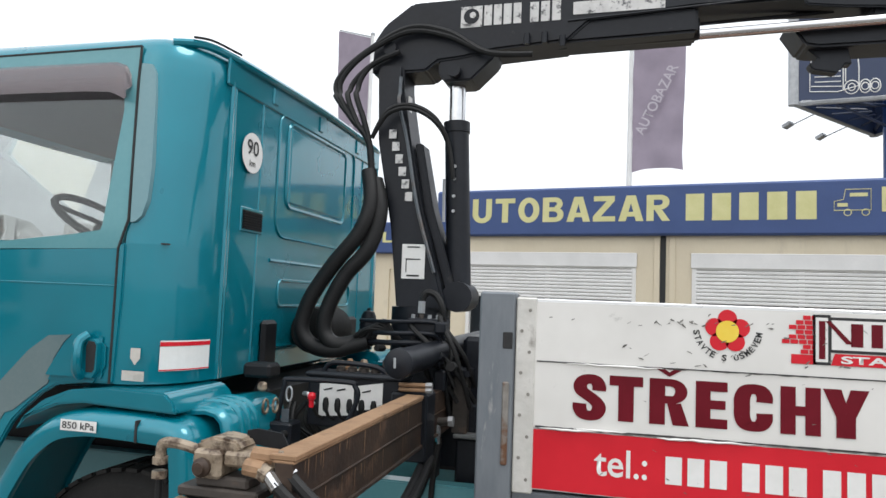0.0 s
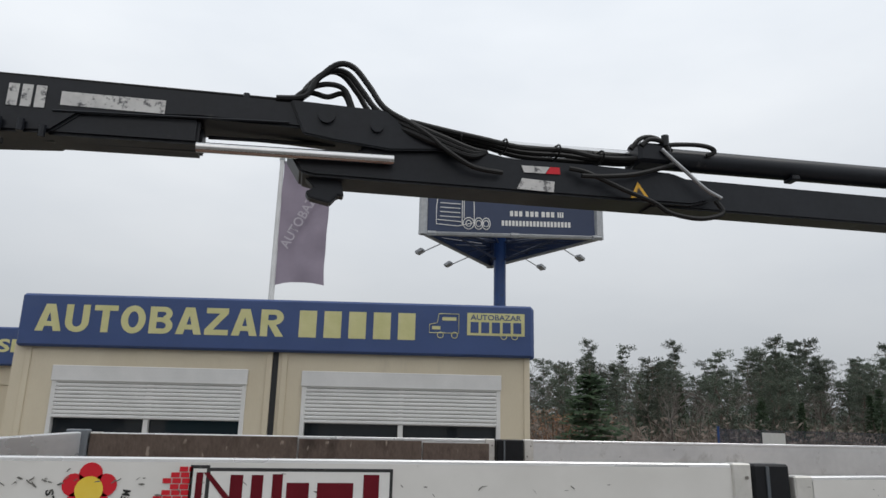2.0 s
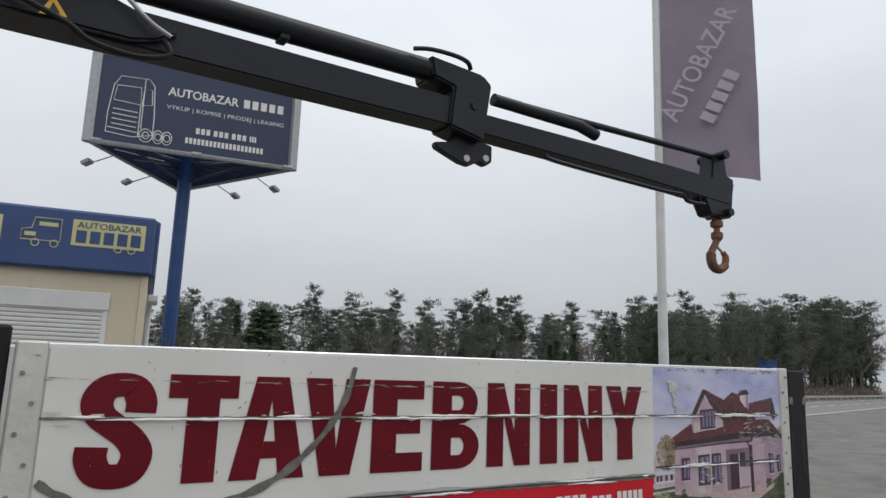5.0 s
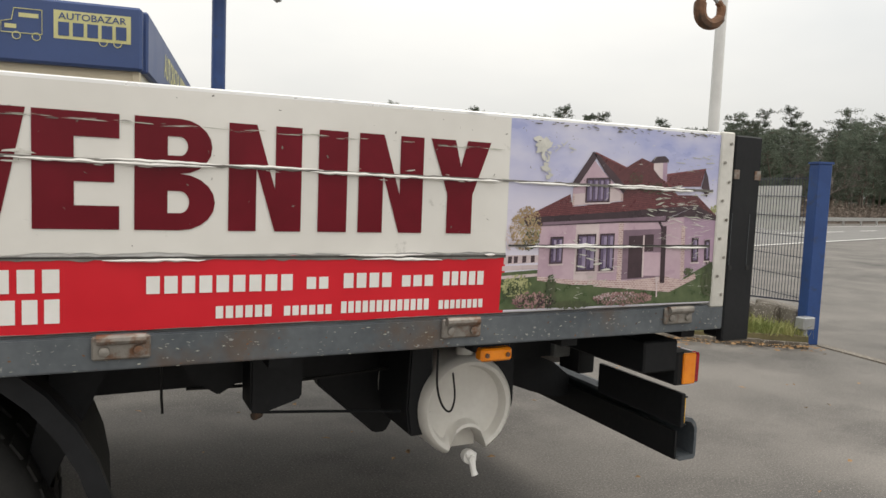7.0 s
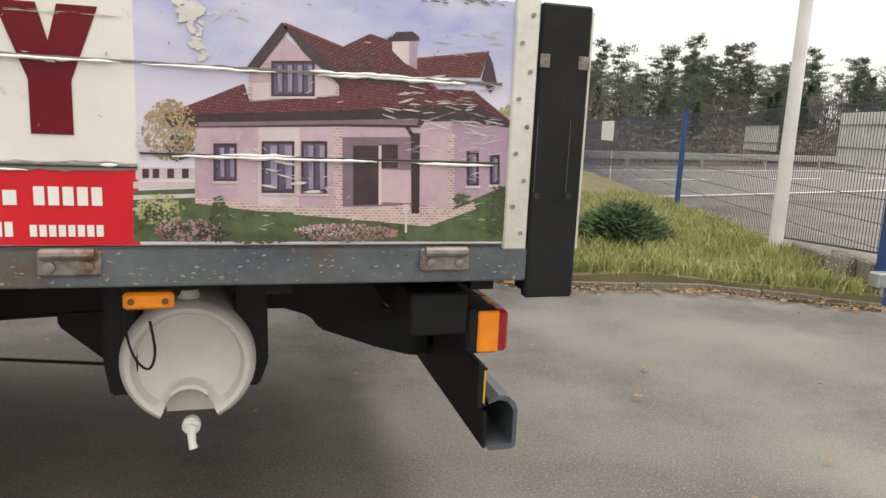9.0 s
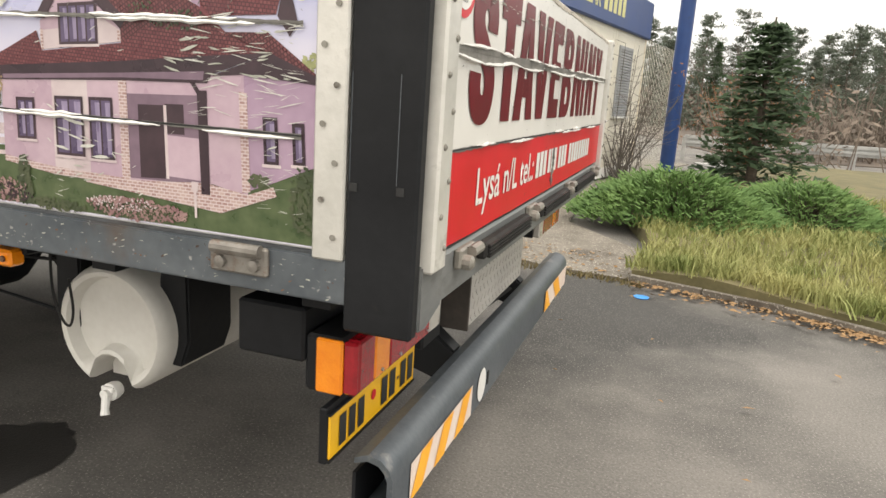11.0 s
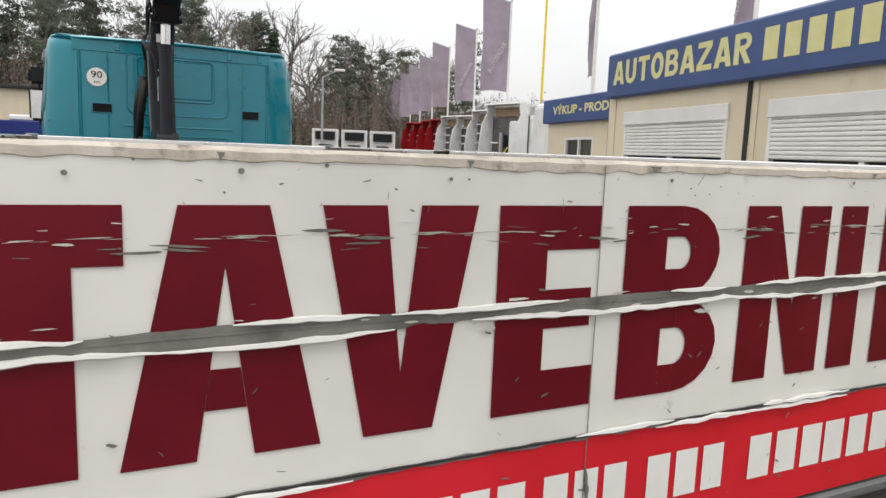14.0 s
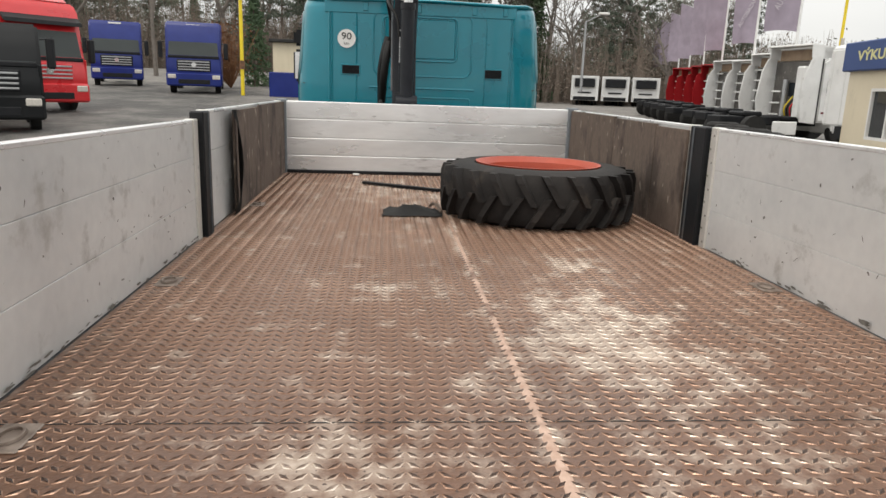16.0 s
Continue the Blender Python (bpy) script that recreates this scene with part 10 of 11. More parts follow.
sheet("number_bars", blocks(3, 1.88, 2.15, 6.02, 6.14, 0.3) + blocks(3, 2.22, 2.5, 6.02, 6.14, 0.3) + blocks(3, 2.57, 2.85, 6.02, 6.14, 0.3) + blocks(3, 2.92, 3.05, 6.02, 6.14, 0.3), "letter_white", bill, BDO, BD, Z, 0.006, "white bars in place of a phone number")
sheet("web_bars", blocks(20, 1.70, 3.2, 5.80, 5.92, 0.3), "letter_white", bill, BDO, BD, Z, 0.006, "white bars in place of a web address")


def line2(pts, closed=False, r=0.011):
    part("drawn_line", tube(bmesh.new(), [BDO + BD * p[0] + Z * p[1] + Vector((BD.y, -BD.x, 0)) * 0.01 for p in pts], r, 4, closed=closed), "letter_white", bill, "white line of a truck drawing")


line2([(0.28, 5.80), (0.28, 6.2), (0.34, 6.75), (0.45, 6.95), (0.95, 6.97), (1.05, 6.85), (1.10, 6.2), (1.10, 5.85), (0.75, 5.76)], True)
line2([(0.36, 6.45), (0.40, 6.75), (0.82, 6.77), (0.84, 6.42)], True)
line2([(0.86, 6.42), (0.88, 6.75), (1.02, 6.75), (1.04, 6.45)], True)
for z in (6.28, 6.18, 6.08, 5.98):
    line2([(0.36, z), (0.80, z - 0.02)])
line2([(0.30, 5.90), (0.82, 5.86)]), line2([(0.88, 5.95), (0.88, 6.95)]), line2([(0.84, 6.42), (0.84, 5.80)])
for cx in (0.98, 1.20, 1.36):
    line2(round_pts(cx, 5.83, 0.12 if cx < 1.1 else 0.09, 0.13, k=14), True)
    line2(round_pts(cx, 5.83, 0.06, 0.07, k=10), True)


# ---- flags ----
def flag(px, py, side, seed, top=8.2, width=1.25, sag=0.0, base=None, h=3.95, rise=0.45):
    """A white pole with a hanging banner on a slanted top arm."""
    z0 = terrain(px, py) if base is None else base
    f = thing("flagpole", (px, py, z0), "white flagpole with a faded mauve banner", "flag", group="row of banners")
    top += z0
    part("pole", tube(bmesh.new(), [(px, py, z0), (px, py, z0 + 4), (px, py, top)], [0.07, 0.06, 0.045], 12), "pole_white", f)
    part("pole_cap", tube(bmesh.new(), [(px, py, top - 0.01), (px, py, top + 0.05)], 0.06, 10), "galv", f)
    part("foot", boxes((px - 0.15, px + 0.15, py - 0.15, py + 0.15, z0 - 0.02, z0 + 0.05), bevel=0.01), "pole_white", f)
    s = Vector(side).normalized()
    part("top_arm", tube(bmesh.new(), [(px, py, top - 0.05), Vector((px, py, top - 0.05)) + s * width + Z * rise], 0.018, 6), "galv", f)
    bm = bmesh.new()
    nu, nv = 10, 18
    c = Vector((s.y, -s.x, 0))
    grid = []
    for i in range(nu + 1):
        row = []
        for j in range(nv + 1):
            u, v = i / nu, j / nv
            wob = 0.10 * math.sin(u * 4 + v * 5 + seed) * u * v + 0.05 * noise.noise((u * 3, v * 6, seed))
            shrink = 1 - sag * v * (0.6 + 0.4 * math.sin(v * 7 + seed))
            row.append(bm.verts.new(Vector((px, py, top - 0.06 - h * v + rise * u * (1 - v) + (0.22 * u * (1 - u) if v == 1 else 0))) + s * (0.05 + width * u * shrink) + c * wob))
        grid.append(row)
    for u, v in zip(grid, grid[1:]):
        for j in range(nv):
            bm.faces.new((u[j], v[j], v[j + 1], u[j + 1]))
    cloth = part("banner", bm, "flag", f, "faded mauve cloth banner", sharp=80)
    return f, s, c, cloth


f0, s0, c0, cloth0 = flag(9.40, 6.53, (0.62, -0.78, 0), 1.0)
fo = Vector((9.40, 6.53, 0))
fn = c0 if (Vector((1, 0.3, 0)) - fo).dot(c0) > 0 else -c0
fu = s0
fo2 = fo + fn * 0.16
if fu.cross(Z).dot(fn) < 0:
    fn = -fn
lettering("lettering", "AUTOBAZAR", "flag_ink", cloth0, fo + fu.cross(Z).normalized() * 0.14, fu, Z, -0.35, 1.45, 5.75, 6.02, 0.0, 0.01, turn=62)
for i in range(5):
    cu_, cz_ = 0.72 + 0.165 * i * math.cos(radians(62)), 4.98 + 0.165 * i * math.sin(radians(62))
    q = [(cu_ + a * math.cos(radians(62)) - b * math.sin(radians(62)), cz_ + a * math.sin(radians(62)) + b * math.cos(radians(62))) for a, b in ((0, 0), (0.12, 0), (0.12, 0.2), (0, 0.2))]
    sheet("name_bars", [q], "flag_ink", cloth0, fo + fu.cross(Z).normalized() * 0.14, fu, Z, 0.0, "faded letter-sized bar")
ROWF = [(-0.10, 14.6, (0.9, -0.35, 0)), (-6.47, 16.3, (-0.85, 0.4, 0)), (-12.3, 16.2, (-0.85, 0.45, 0)), (-22.6, 19.2, (-0.35, -0.9, 0)), (-30.4, 21.6, (-0.9, -0.6, 0)), (-38.0, 23.6, (-0.9, -0.6, 0)), (-45, 25.6, (-0.9, -0.5, 0)), (-52, 27.6, (-0.9, -0.5, 0)), (-59, 29.6, (-0.9, -0.5, 0)), (-66, 31.5, (-0.9, -0.5, 0)), (-73, 33.5, (-0.9, -0.5, 0))]
for i, (px, py, sd) in enumerate(ROWF):
    f, s, c, cloth = flag(px, py, sd, 2.0 + i, sag=0.08 if i == 0 else (0.3 if i < 3 else 0.1), width=1.08 if i == 0 else (1.25 if i < 4 else 1.35), base=0.0 if i < 2 else None, top=7.0 if i == 0 else (8.0 if i == 2 else 8.2), h=2.66 if i == 0 else 3.95, rise=0.1 if i == 0 else 0.45)
    if i < 5:
        u2 = s if s.cross(Z).dot(Vector((2 - px, 1 - py, 0))) > 0 else -s
        off = u2.cross(Z).normalized() * 0.12
        sg = 1 if u2.dot(s) > 0 else -1
        a, b = sorted((sg * 0.2, sg * 0.95))
        b0 = terrain(px, py) if i > 1 else 0
        lettering("lettering", "AUTOBAZAR", "flag_ink", cloth, Vector((px, py, 0)) + off, u2, Z, (a + b) / 2 - 0.75, (a + b) / 2 + 0.75, b0 + 5.6, b0 + 5.82, 0.0, 0.01, turn=62)

# ---- blue mesh fence with white signs ----
M["mesh_wire"] = surface("dark_blue_wire", (0.03, 0.035, 0.06), (0.055, 0.06, 0.09), 9, 0.5, bump=0.0)
FA, FD = Vector((8.97, 4.79, 0)), Vector((1.86, 5.60, 0)).normalized()
FN = Vector((-FD.y, FD.x, 0))
fence = thing("mesh_fence", tuple(FA), "blue-posted steel mesh fence along the road", "fence")
for s, h in ((0.0, 1.73), (6.0, 1.68), (18.0, 1.68)):
    p = FA + FD * s
    w = 0.035 if s else 0.07
    m = Matrix.Translation(p) @ Matrix.Rotation(math.atan2(FD.y, FD.x), 4, "Z")
    part("post", box(bmesh.new(), -w, w, -w, w, 0.0, h, bevel=0.006, m=m), "pole_blue", fence, "blue steel fence post")
    part("post_cap", box(bmesh.new(), -w - 0.008, w + 0.008, -w - 0.008, w + 0.008, h, h + 0.02, m=m), "pole_blue", fence)
low = lambda s: max(0.06, 0.40 - 0.085 * s)
for a, b in ((0.1, 2.98), (3.0, 5.94), (6.06, 8.98), (9.0, 11.94), (12.06, 14.98), (15.0, 17.94)):
    bm = bmesh.new()
    n = int((b - a) / 0.05)
    for i in range(n + 1):
        s = a + i * 0.05
        p = FA + FD * s
        tube(bm, [p + Z * low(s), p + Z * 1.62], 0.0032, 4, caps=False)
    for z in (0.42, 0.62, 0.82, 1.02, 1.22, 1.42, 1.60):
        tube(bm, [FA + FD * a + Z * z, FA + FD * b + Z * z], 0.0045, 4, caps=False)
    tube(bm, [FA + FD * a + Z * low(a), FA + FD * b + Z * low(b)], 0.012, 4, caps=False)
    part("mesh_panel", bm, "mesh_wire", fence, "dark welded wire mesh panel")["kind"] = "stuff"
bm = bmesh.new()
for a, b in ((0.12, 0.8), (0.8, 1.6), (1.6, 2.6)):
    m = Matrix.Translation(FA + FD * a) @ Matrix.Rotation(math.atan2(FD.y, FD.x), 4, "Z")
    part("plinth", box(bmesh.new(), 0, b - a - 0.01, -0.09, 0.07, 0, low(b) - 0.02, bevel=0.015, m=m), "concrete", fence, "weathered concrete plinth under the mesh")
for s, e, z0, z1 in ((0.27, 1.10, 1.07, 1.53), (2.43, 3.41, 1.13, 1.425), (11.9, 13.6, 1.06, 1.55)):
    m = Matrix.Translation(FA + FD * s + FN * (0.02 if s > 6 else -0.012)) @ Matrix.Rotation(math.atan2(FD.y, FD.x), 4, "Z")
    part("fence_sign", box(bmesh.new(), 0, e - s, -0.006, 0.0, z0, z1, m=m), "trim_white", fence, "blank back of a white sign")
bm = bmesh.new()
lathe(bm, [(0.03, 0), (0.03, 0.08), (0.02, 0.1)], "z", (FA.x - 0.12, FA.y - 0.05, 0.10), 10)
box(bm, FA.x - 0.22, FA.x - 0.06, FA.y - 0.12, FA.y - 0.02, 0.16, 0.28, bevel=0.01)
part("gate_catch", bm, "galv", fence, "galvanised gate catch at the post foot")
solo("concrete_block", prism(bmesh.new(), [(8.93, 0.0), (9.24, 0.0), (9.23, 0.26), (9.20, 0.30), (8.98, 0.31), (8.94, 0.25)], "y", 5.14, 5.42, bevel=0.02), "concrete", "low concrete block at the fence end", "block")
gate = bmesh.new()
a, b = Vector((9.0, 4.66, 0)), Vector((7.6, -6, 0))
d = (b - a).normalized()
nn = Vector((-d.y, d.x, 0)) * 0.05
prism(gate, [((a + nn).x, (a + nn).y), ((b + nn).x, (b + nn).y), ((b - nn).x, (b - nn).y), ((a - nn).x, (a - nn).y)], "z", -0.01, 0.012)
solo("gate_track", gate, "concrete", "concrete gate track across the asphalt", "track", kind="structure", smooth=False)

# ---- road beyond the fence ----
RD = Vector((0.956, 0.292, 0)).normalized()
RNV = Vector((-RD.y, RD.x, 0))


def strip(c, half, lo, hi, z0, z1, tagname, material, label, cat):
    bm = bmesh.new()
    a, b = c + RD * lo, c + RD * hi
    h = RNV * half
    prism(bm, [((a + h).x, (a + h).y), ((b + h).x, (b + h).y), ((b - h).x, (b - h).y), ((a - h).x, (a - h).y)], "z", z0, z1)
    return solo(tagname, bm, material, label, cat, kind="structure", smooth=False)


RC = Vector((20.0, 19.13, 0))
M["road"] = surface("pale_road_asphalt", (0.15, 0.145, 0.14), (0.22, 0.215, 0.205), 0.8, 0.8, bump=0.5, bump_scale=120)
strip(RC, 3.8, -14, 160, -0.02, 0.02, "road", "road", "pale grey country road", "road")
for k in range(-2, 26):
    strip(RC, 0.06, k * 6.0, k * 6.0 + 3.0, 0.015, 0.026, "road_marking", "trim_white", "white dashed road marking", "marking")
strip(RC - RNV * 3.6, 0.06, -14, 160, 0.015, 0.026, "road_marking", "trim_white", "white edge line", "marking")
strip(RC + RNV * 3.6, 0.06, -14, 160, 0.015, 0.026, "road_marking", "trim_white", "white edge line", "marking")
rail = thing("guard_rail", tuple(RC + RNV * 4.7), "grey steel guard rail along the road", "guard rail")
a, b = RC + RNV * 4.7 + RD * -14, RC + RNV * 4.7 + RD * 150
bm = bmesh.new()
for z0, z1, off in ((0.35, 0.42, 0.0), (0.42, 0.48, 0.05), (0.48, 0.54, 0.0), (0.54, 0.62, 0.05)):
    h = RNV * (0.02 + off)
    prism(bm, [((a - h).x, (a - h).y), ((b - h).x, (b - h).y), ((b + RNV * 0.02).x, (b + RNV * 0.02).y), ((a + RNV * 0.02).x, (a + RNV * 0.02).y)], "z", z0, z1)
part("beam", bm, "rail", rail, smooth=False)
for k in range(38):
    p = a + RD * (4.2 * k)
    part("post", boxes((p.x - 0.05, p.x + 0.05, p.y - 0.05, p.y + 0.05, 0, 0.58)) if k == 0 else boxes((p.x - 0.05, p.x + 0.05, p.y - 0.05, p.y + 0.05, 0, 0.58)), "rail", rail)
strip(RC + RNV * 26, 19.5, -12, 170, -0.02, 0.03, "verge", "brush", "brown overgrown verge beyond the road", "verge")

# ---- trees and shrubs ----
def limb(verts, faces, p, q, r0, r1, seg=5):
    p, q = Vector(p), Vector(q)
    a, b = ring_frame(q - p)
    k = len(verts)
    for c, r in ((p, r0), (q, r1)):
        for j in range(seg):
            t = 6.2832 * j / seg
            verts.append(tuple(c + (a * math.cos(t) + b * math.sin(t)) * r))
    for j in range(seg):
        faces.append((k + j, k + (j + 1) % seg, k + seg + (j + 1) % seg, k + seg + j))


def clump(verts, faces, c, r, n, rnd, leaf, flat_=0.6):
    for _ in range(n):
        d = Vector((rnd.gauss(0, 1), rnd.gauss(0, 1), rnd.gauss(0, flat_)))
        d = d.normalized() * r * rnd.random() ** 0.5
        p = c + d
        u = Vector((rnd.gauss(0, 1), rnd.gauss(0, 1), rnd.gauss(0, 1))).normalized() * leaf * rnd.uniform(0.6, 1.4)
        w = u.orthogonal().normalized() * leaf * rnd.uniform(0.25, 0.5)
        k = len(verts)
        verts += [tuple(p - u), tuple(p + w), tuple(p + u), tuple(p - w)]
        faces.append((k, k + 1, k + 2, k + 3))


def mesh_of(name, verts, faces, material):
    me = bpy.data.meshes.new(name)
    me.from_pydata(verts, [], faces)
    me.materials.append(M[material])
    return me


def pine_meshes(seed, h=11.0, spread=2.0, low=0.35, material="needles"):
    """A forest pine: bare lower trunk, uneven whorls of flat needle sprays, a ragged pointed top."""
    rnd = random.Random(seed)
    tv, tf, cv, cf = [], [], [], []
    bend = [Vector((rnd.gauss(0, 0.10) * i, rnd.gauss(0, 0.10) * i, h * i / 6)) for i in range(7)]
    for i in range(6):
        limb(tv, tf, bend[i], bend[i + 1], 0.15 * (1 - i / 6.5), 0.15 * (1 - (i + 1) / 6.5), 6)
    whorls = 15
    for i in range(whorls):
        f = low + (1 - low) * (i + rnd.uniform(-0.3, 0.3)) / whorls
        f = min(0.985, max(low * 0.8, f))
        base = bend[min(5, int(f * 6))].lerp(bend[min(6, int(f * 6) + 1)], f * 6 % 1)
        g = (f - low) / (1 - low)
        reach = spread * (0.50 + 0.62 * math.sin(min(1.0, 0.25 + g * 1.05) * 2.6)) * rnd.uniform(0.5, 1.12)
        for _ in range(rnd.choice((3, 4, 4, 5))):
            a = rnd.uniform(0, 6.2832)
            length = reach * rnd.uniform(0.45, 1.15)
            tip = base + Vector((math.cos(a) * length, math.sin(a) * length, length * rnd.uniform(-0.05, 0.45)))
            limb(tv, tf, base, tip, 0.035, 0.010, 3)
            for k in (0.45, 0.75, 1.0):
                clump(cv, cf, base.lerp(tip, k * rnd.uniform(0.9, 1.05)), (0.19 + 0.15 * length) * rnd.uniform(0.8, 1.4), 21, rnd, 0.12, 0.55)
    for k in range(4):
        clump(cv, cf, bend[6] + Vector((rnd.gauss(0, 0.12), rnd.gauss(0, 0.12), 0.14 * k - 0.45)), 0.34 - 0.05 * k, 16, rnd, 0.10, 0.9)
    return mesh_of("trunk", tv, tf, "bark"), mesh_of("crown", cv, cf, material)


def spruce_meshes(seed, h=9.0, r=1.7, material="needles_far"):
    rnd = random.Random(seed)
    tv, tf, cv, cf = [], [], [], []
    limb(tv, tf, (0, 0, 0), (0, 0, h), 0.14, 0.02, 6)
    for i in range(26):
        z = 0.25 + (h - 0.4) * i / 26
        rr = r * (1 - z / h) ** 0.85 + 0.1
        for k in range(6):
            a = rnd.uniform(0, 6.2832)
            length = rr * rnd.uniform(0.6, 1.15)
            tip = Vector((math.cos(a) * length, math.sin(a) * length, z - 0.15 * length))
            limb(tv, tf, (0, 0, z), tip, 0.02, 0.006, 3)
            for q in (0.45, 0.8):
                clump(cv, cf, Vector((0, 0, z)).lerp(tip, q), 0.22 + 0.12 * rr, 8, rnd, 0.20, 0.35)
    return mesh_of("trunk", tv, tf, "bark"), mesh_of("crown", cv, cf, material)


def bare_meshes(seed, h=12.0):
    rnd = random.Random(seed)
    tv, tf, cv, cf = [], [], [], []

    def grow(p, d, length, r, depth):
        q = p + d * length
        limb(tv if depth < 2 else cv, tf if depth < 2 else cf, p, q, r, r * 0.7, 6 if depth < 2 else 3)
        if depth >= 5:
            return
        for _ in range(3 if depth < 4 else 3):
            nd = (d + Vector((rnd.gauss(0, 0.55), rnd.gauss(0, 0.55), rnd.gauss(0.12, 0.3)))).normalized()
            grow(p.lerp(q, rnd.uniform(0.7, 1.0)), nd, length * rnd.uniform(0.55, 0.85), r * 0.62, depth + 1)

    grow(Vector((0, 0, 0)), Vector((0.03, 0.02, 1)).normalized(), h * 0.30, h * 0.016, 0)
    return mesh_of("trunk", tv, tf, "twig"), mesh_of("crown", cv, cf, "twig")


def plant(name, meshes, label, cat, group):
    t = thing(name, (0, 0, 0), label, cat, group)
    for one, me in zip(("trunk", "crown"), meshes):
        part(one, me, "", t)
    return t


PINES = [plant("pine_tree", pine_meshes(s, 10.5 + s % 3, 1.75 + 0.25 * (s % 2), 0.22 + 0.09 * (s % 3)), "tall dark green pine with an open crown", "tree", "pine wood") for s in (1, 2, 3, 4, 5, 6)]
SPRUCES = [plant("spruce_tree", spruce_meshes(s, 8.5 + s % 2), "dense dark green spruce in the wood", "tree", "pine wood") for s in (11, 12)]
BARES = [plant("bare_tree", bare_meshes(s, 11.5), "leafless winter tree with fine branches", "tree", "bare trees") for s in (21, 22, 23)]


def put(kind, x, y, s, used=[]):
    rr = random.Random(int(x * 131 + y * 17))
    m = Matrix.Translation((x, y, terrain(x, y) - 0.05)) @ Matrix.Rotation(rr.uniform(0, 6.28), 4, "Z") @ Matrix.Diagonal((s, s, s * rr.uniform(0.9, 1.15), 1))
    if kind not in used:
        used.append(kind)
        kind.matrix_basis = m
        return kind
    c = copy_thing(kind, IDENT)
    c.matrix_basis = m
    return c


rnd = random.Random(77)


def wood_size(x, y):
    """The young wood is taller the farther it lies behind its edge."""
    d = math.hypot(x - 4, y - 1)
    return (1.2 + d * 0.113 * rnd.uniform(0.70, 1.06)) / 12.5


for i in range(300):                 # across the road
    lo = -10 + 150 * (i + rnd.random()) / 300
    p = RC + RD * lo + RNV * (rnd.uniform(9, 13) if i % 3 == 0 else rnd.uniform(13, 34))
    k = rnd.random()
    put(PINES[i % 6] if k < 0.66 else (SPRUCES[i % 2] if k < 0.84 else BARES[i % 3]), p.x, p.y, wood_size(p.x, p.y))
for i in range(110):                  # north, behind the office
    x, y = -24 + 78 * (i + rnd.random()) / 110, rnd.uniform(52, 70)
    put(PINES[i % 6] if i % 4 else BARES[i % 3], x, y, wood_size(x, y))
fat = put(SPRUCES[0], 6.15, 13.5, 0.33)
fat.matrix_basis = Matrix.Translation((6.35, 13.6, 0.05)) @ Matrix.Diagonal((0.66, 0.66, 0.285, 1))
# west: tall wood behind the yard
for i in range(80):
    x, y = rnd.uniform(-95, -64), rnd.uniform(-45, 45)
    k = rnd.random()
    put(PINES[i % 6] if k < 0.6 else (BARES[i % 3] if k < 0.85 else SPRUCES[i % 2]), x, y, rnd.uniform(0.95, 1.35))
for x, y, s in ((-66, 12, 1.4), (-70, 20, 1.45), (-68, 6, 1.4), (-46, -13, 1.0), (-50, -20, 1.1), (-72, 28, 1.4), (-66, 33, 1.2), (-70, 15, 1.5)):
    put(BARES[int(abs(x)) % 3], x, y, s)
for x, y, s in ((-52, -1.5, 1.1), (-54, 2.0, 1.1), (-49, -5, 0.95), (-67, 10, 1.2), (-70, 17.5, 1.1), (-66, 38, 1.0)):
    put(PINES[int(abs(x)) % 6], x, y, s)
put(SPRUCES[0], -54, -1.2, 0.85)
put(SPRUCES[1], -37.6, -4.75, 0.66)
put(BARES[1], -50, -26, 1.25), put(BARES[2], -54, -10, 1.3), put(BARES[0], -62, 30, 1.2), put(BARES[1], -66, 22, 1.25), put(BARES[2], -68, 36, 1.1)


def thicket(name, pick, n, h, size, material, label, seed):
    r = random.Random(seed)
    v, f = [], []
    for _ in range(n):
        x, y = pick(r)
        z = terrain(x, y)
        hh = h * r.uniform(0.4, 1.0)
        clump(v, f, Vector((x, y, z + hh * 0.5)), hh * 0.55, 14, r, size, 1.0)
        for _k in range(3):
            limb(v, f, (x + r.gauss(0, 0.3), y + r.gauss(0, 0.3), z), (x + r.gauss(0, 0.5), y + r.gauss(0, 0.5), z + hh * 0.95), 0.02, 0.008, 3)
    ob = part(name, mesh_of(name, v, f, material), material, None)
    return tagged(ob, label, "undergrowth", kind="stuff")


def pick_east(r):
    p = RC + RD * r.uniform(-10, 125) + RNV * r.uniform(7, 16)
    return p.x, p.y


def pick_rear(r):
    p = RC + RD * r.uniform(-8, 140) + RNV * r.uniform(12, 36)
    return p.x, p.y


thicket("undergrowth", pick_east, 1500, 2.2, 0.17, "brush", "brown leafless undergrowth along the wood", 5)
thicket("forest_edge", pick_rear, 2200, 2.9, 0.20, "needles", "dark young pines in the wood", 6)
thicket("undergrowth", lambda r: (r.uniform(-95, -62), r.uniform(-50, 50)), 4600, 8.5, 0.17, "brush", "brown leafless undergrowth behind the yard", 7)
thicket("forest_edge", lambda r: (r.uniform(-100, -72), r.uniform(-55, 60)), 1300, 9.0, 0.22, "needles", "dark pines in the wood", 8)
thicket("forest_edge", lambda r: (r.uniform(-25, 60), r.uniform(55, 70)), 1900, 4.2, 0.24, "needles", "dark pines behind the office", 9)
thicket("undergrowth", lambda r: (r.uniform(-20, 75), r.uniform(50, 58)), 500, 3.4, 0.35, "brush", "brown leafless edge of the wood", 12)
thicket("undergrowth", lambda r: (r.uniform(5.5, 12), r.uniform(19, 34)), 60, 2.2, 0.12, "brush", "brown bushes behind the office", 10)


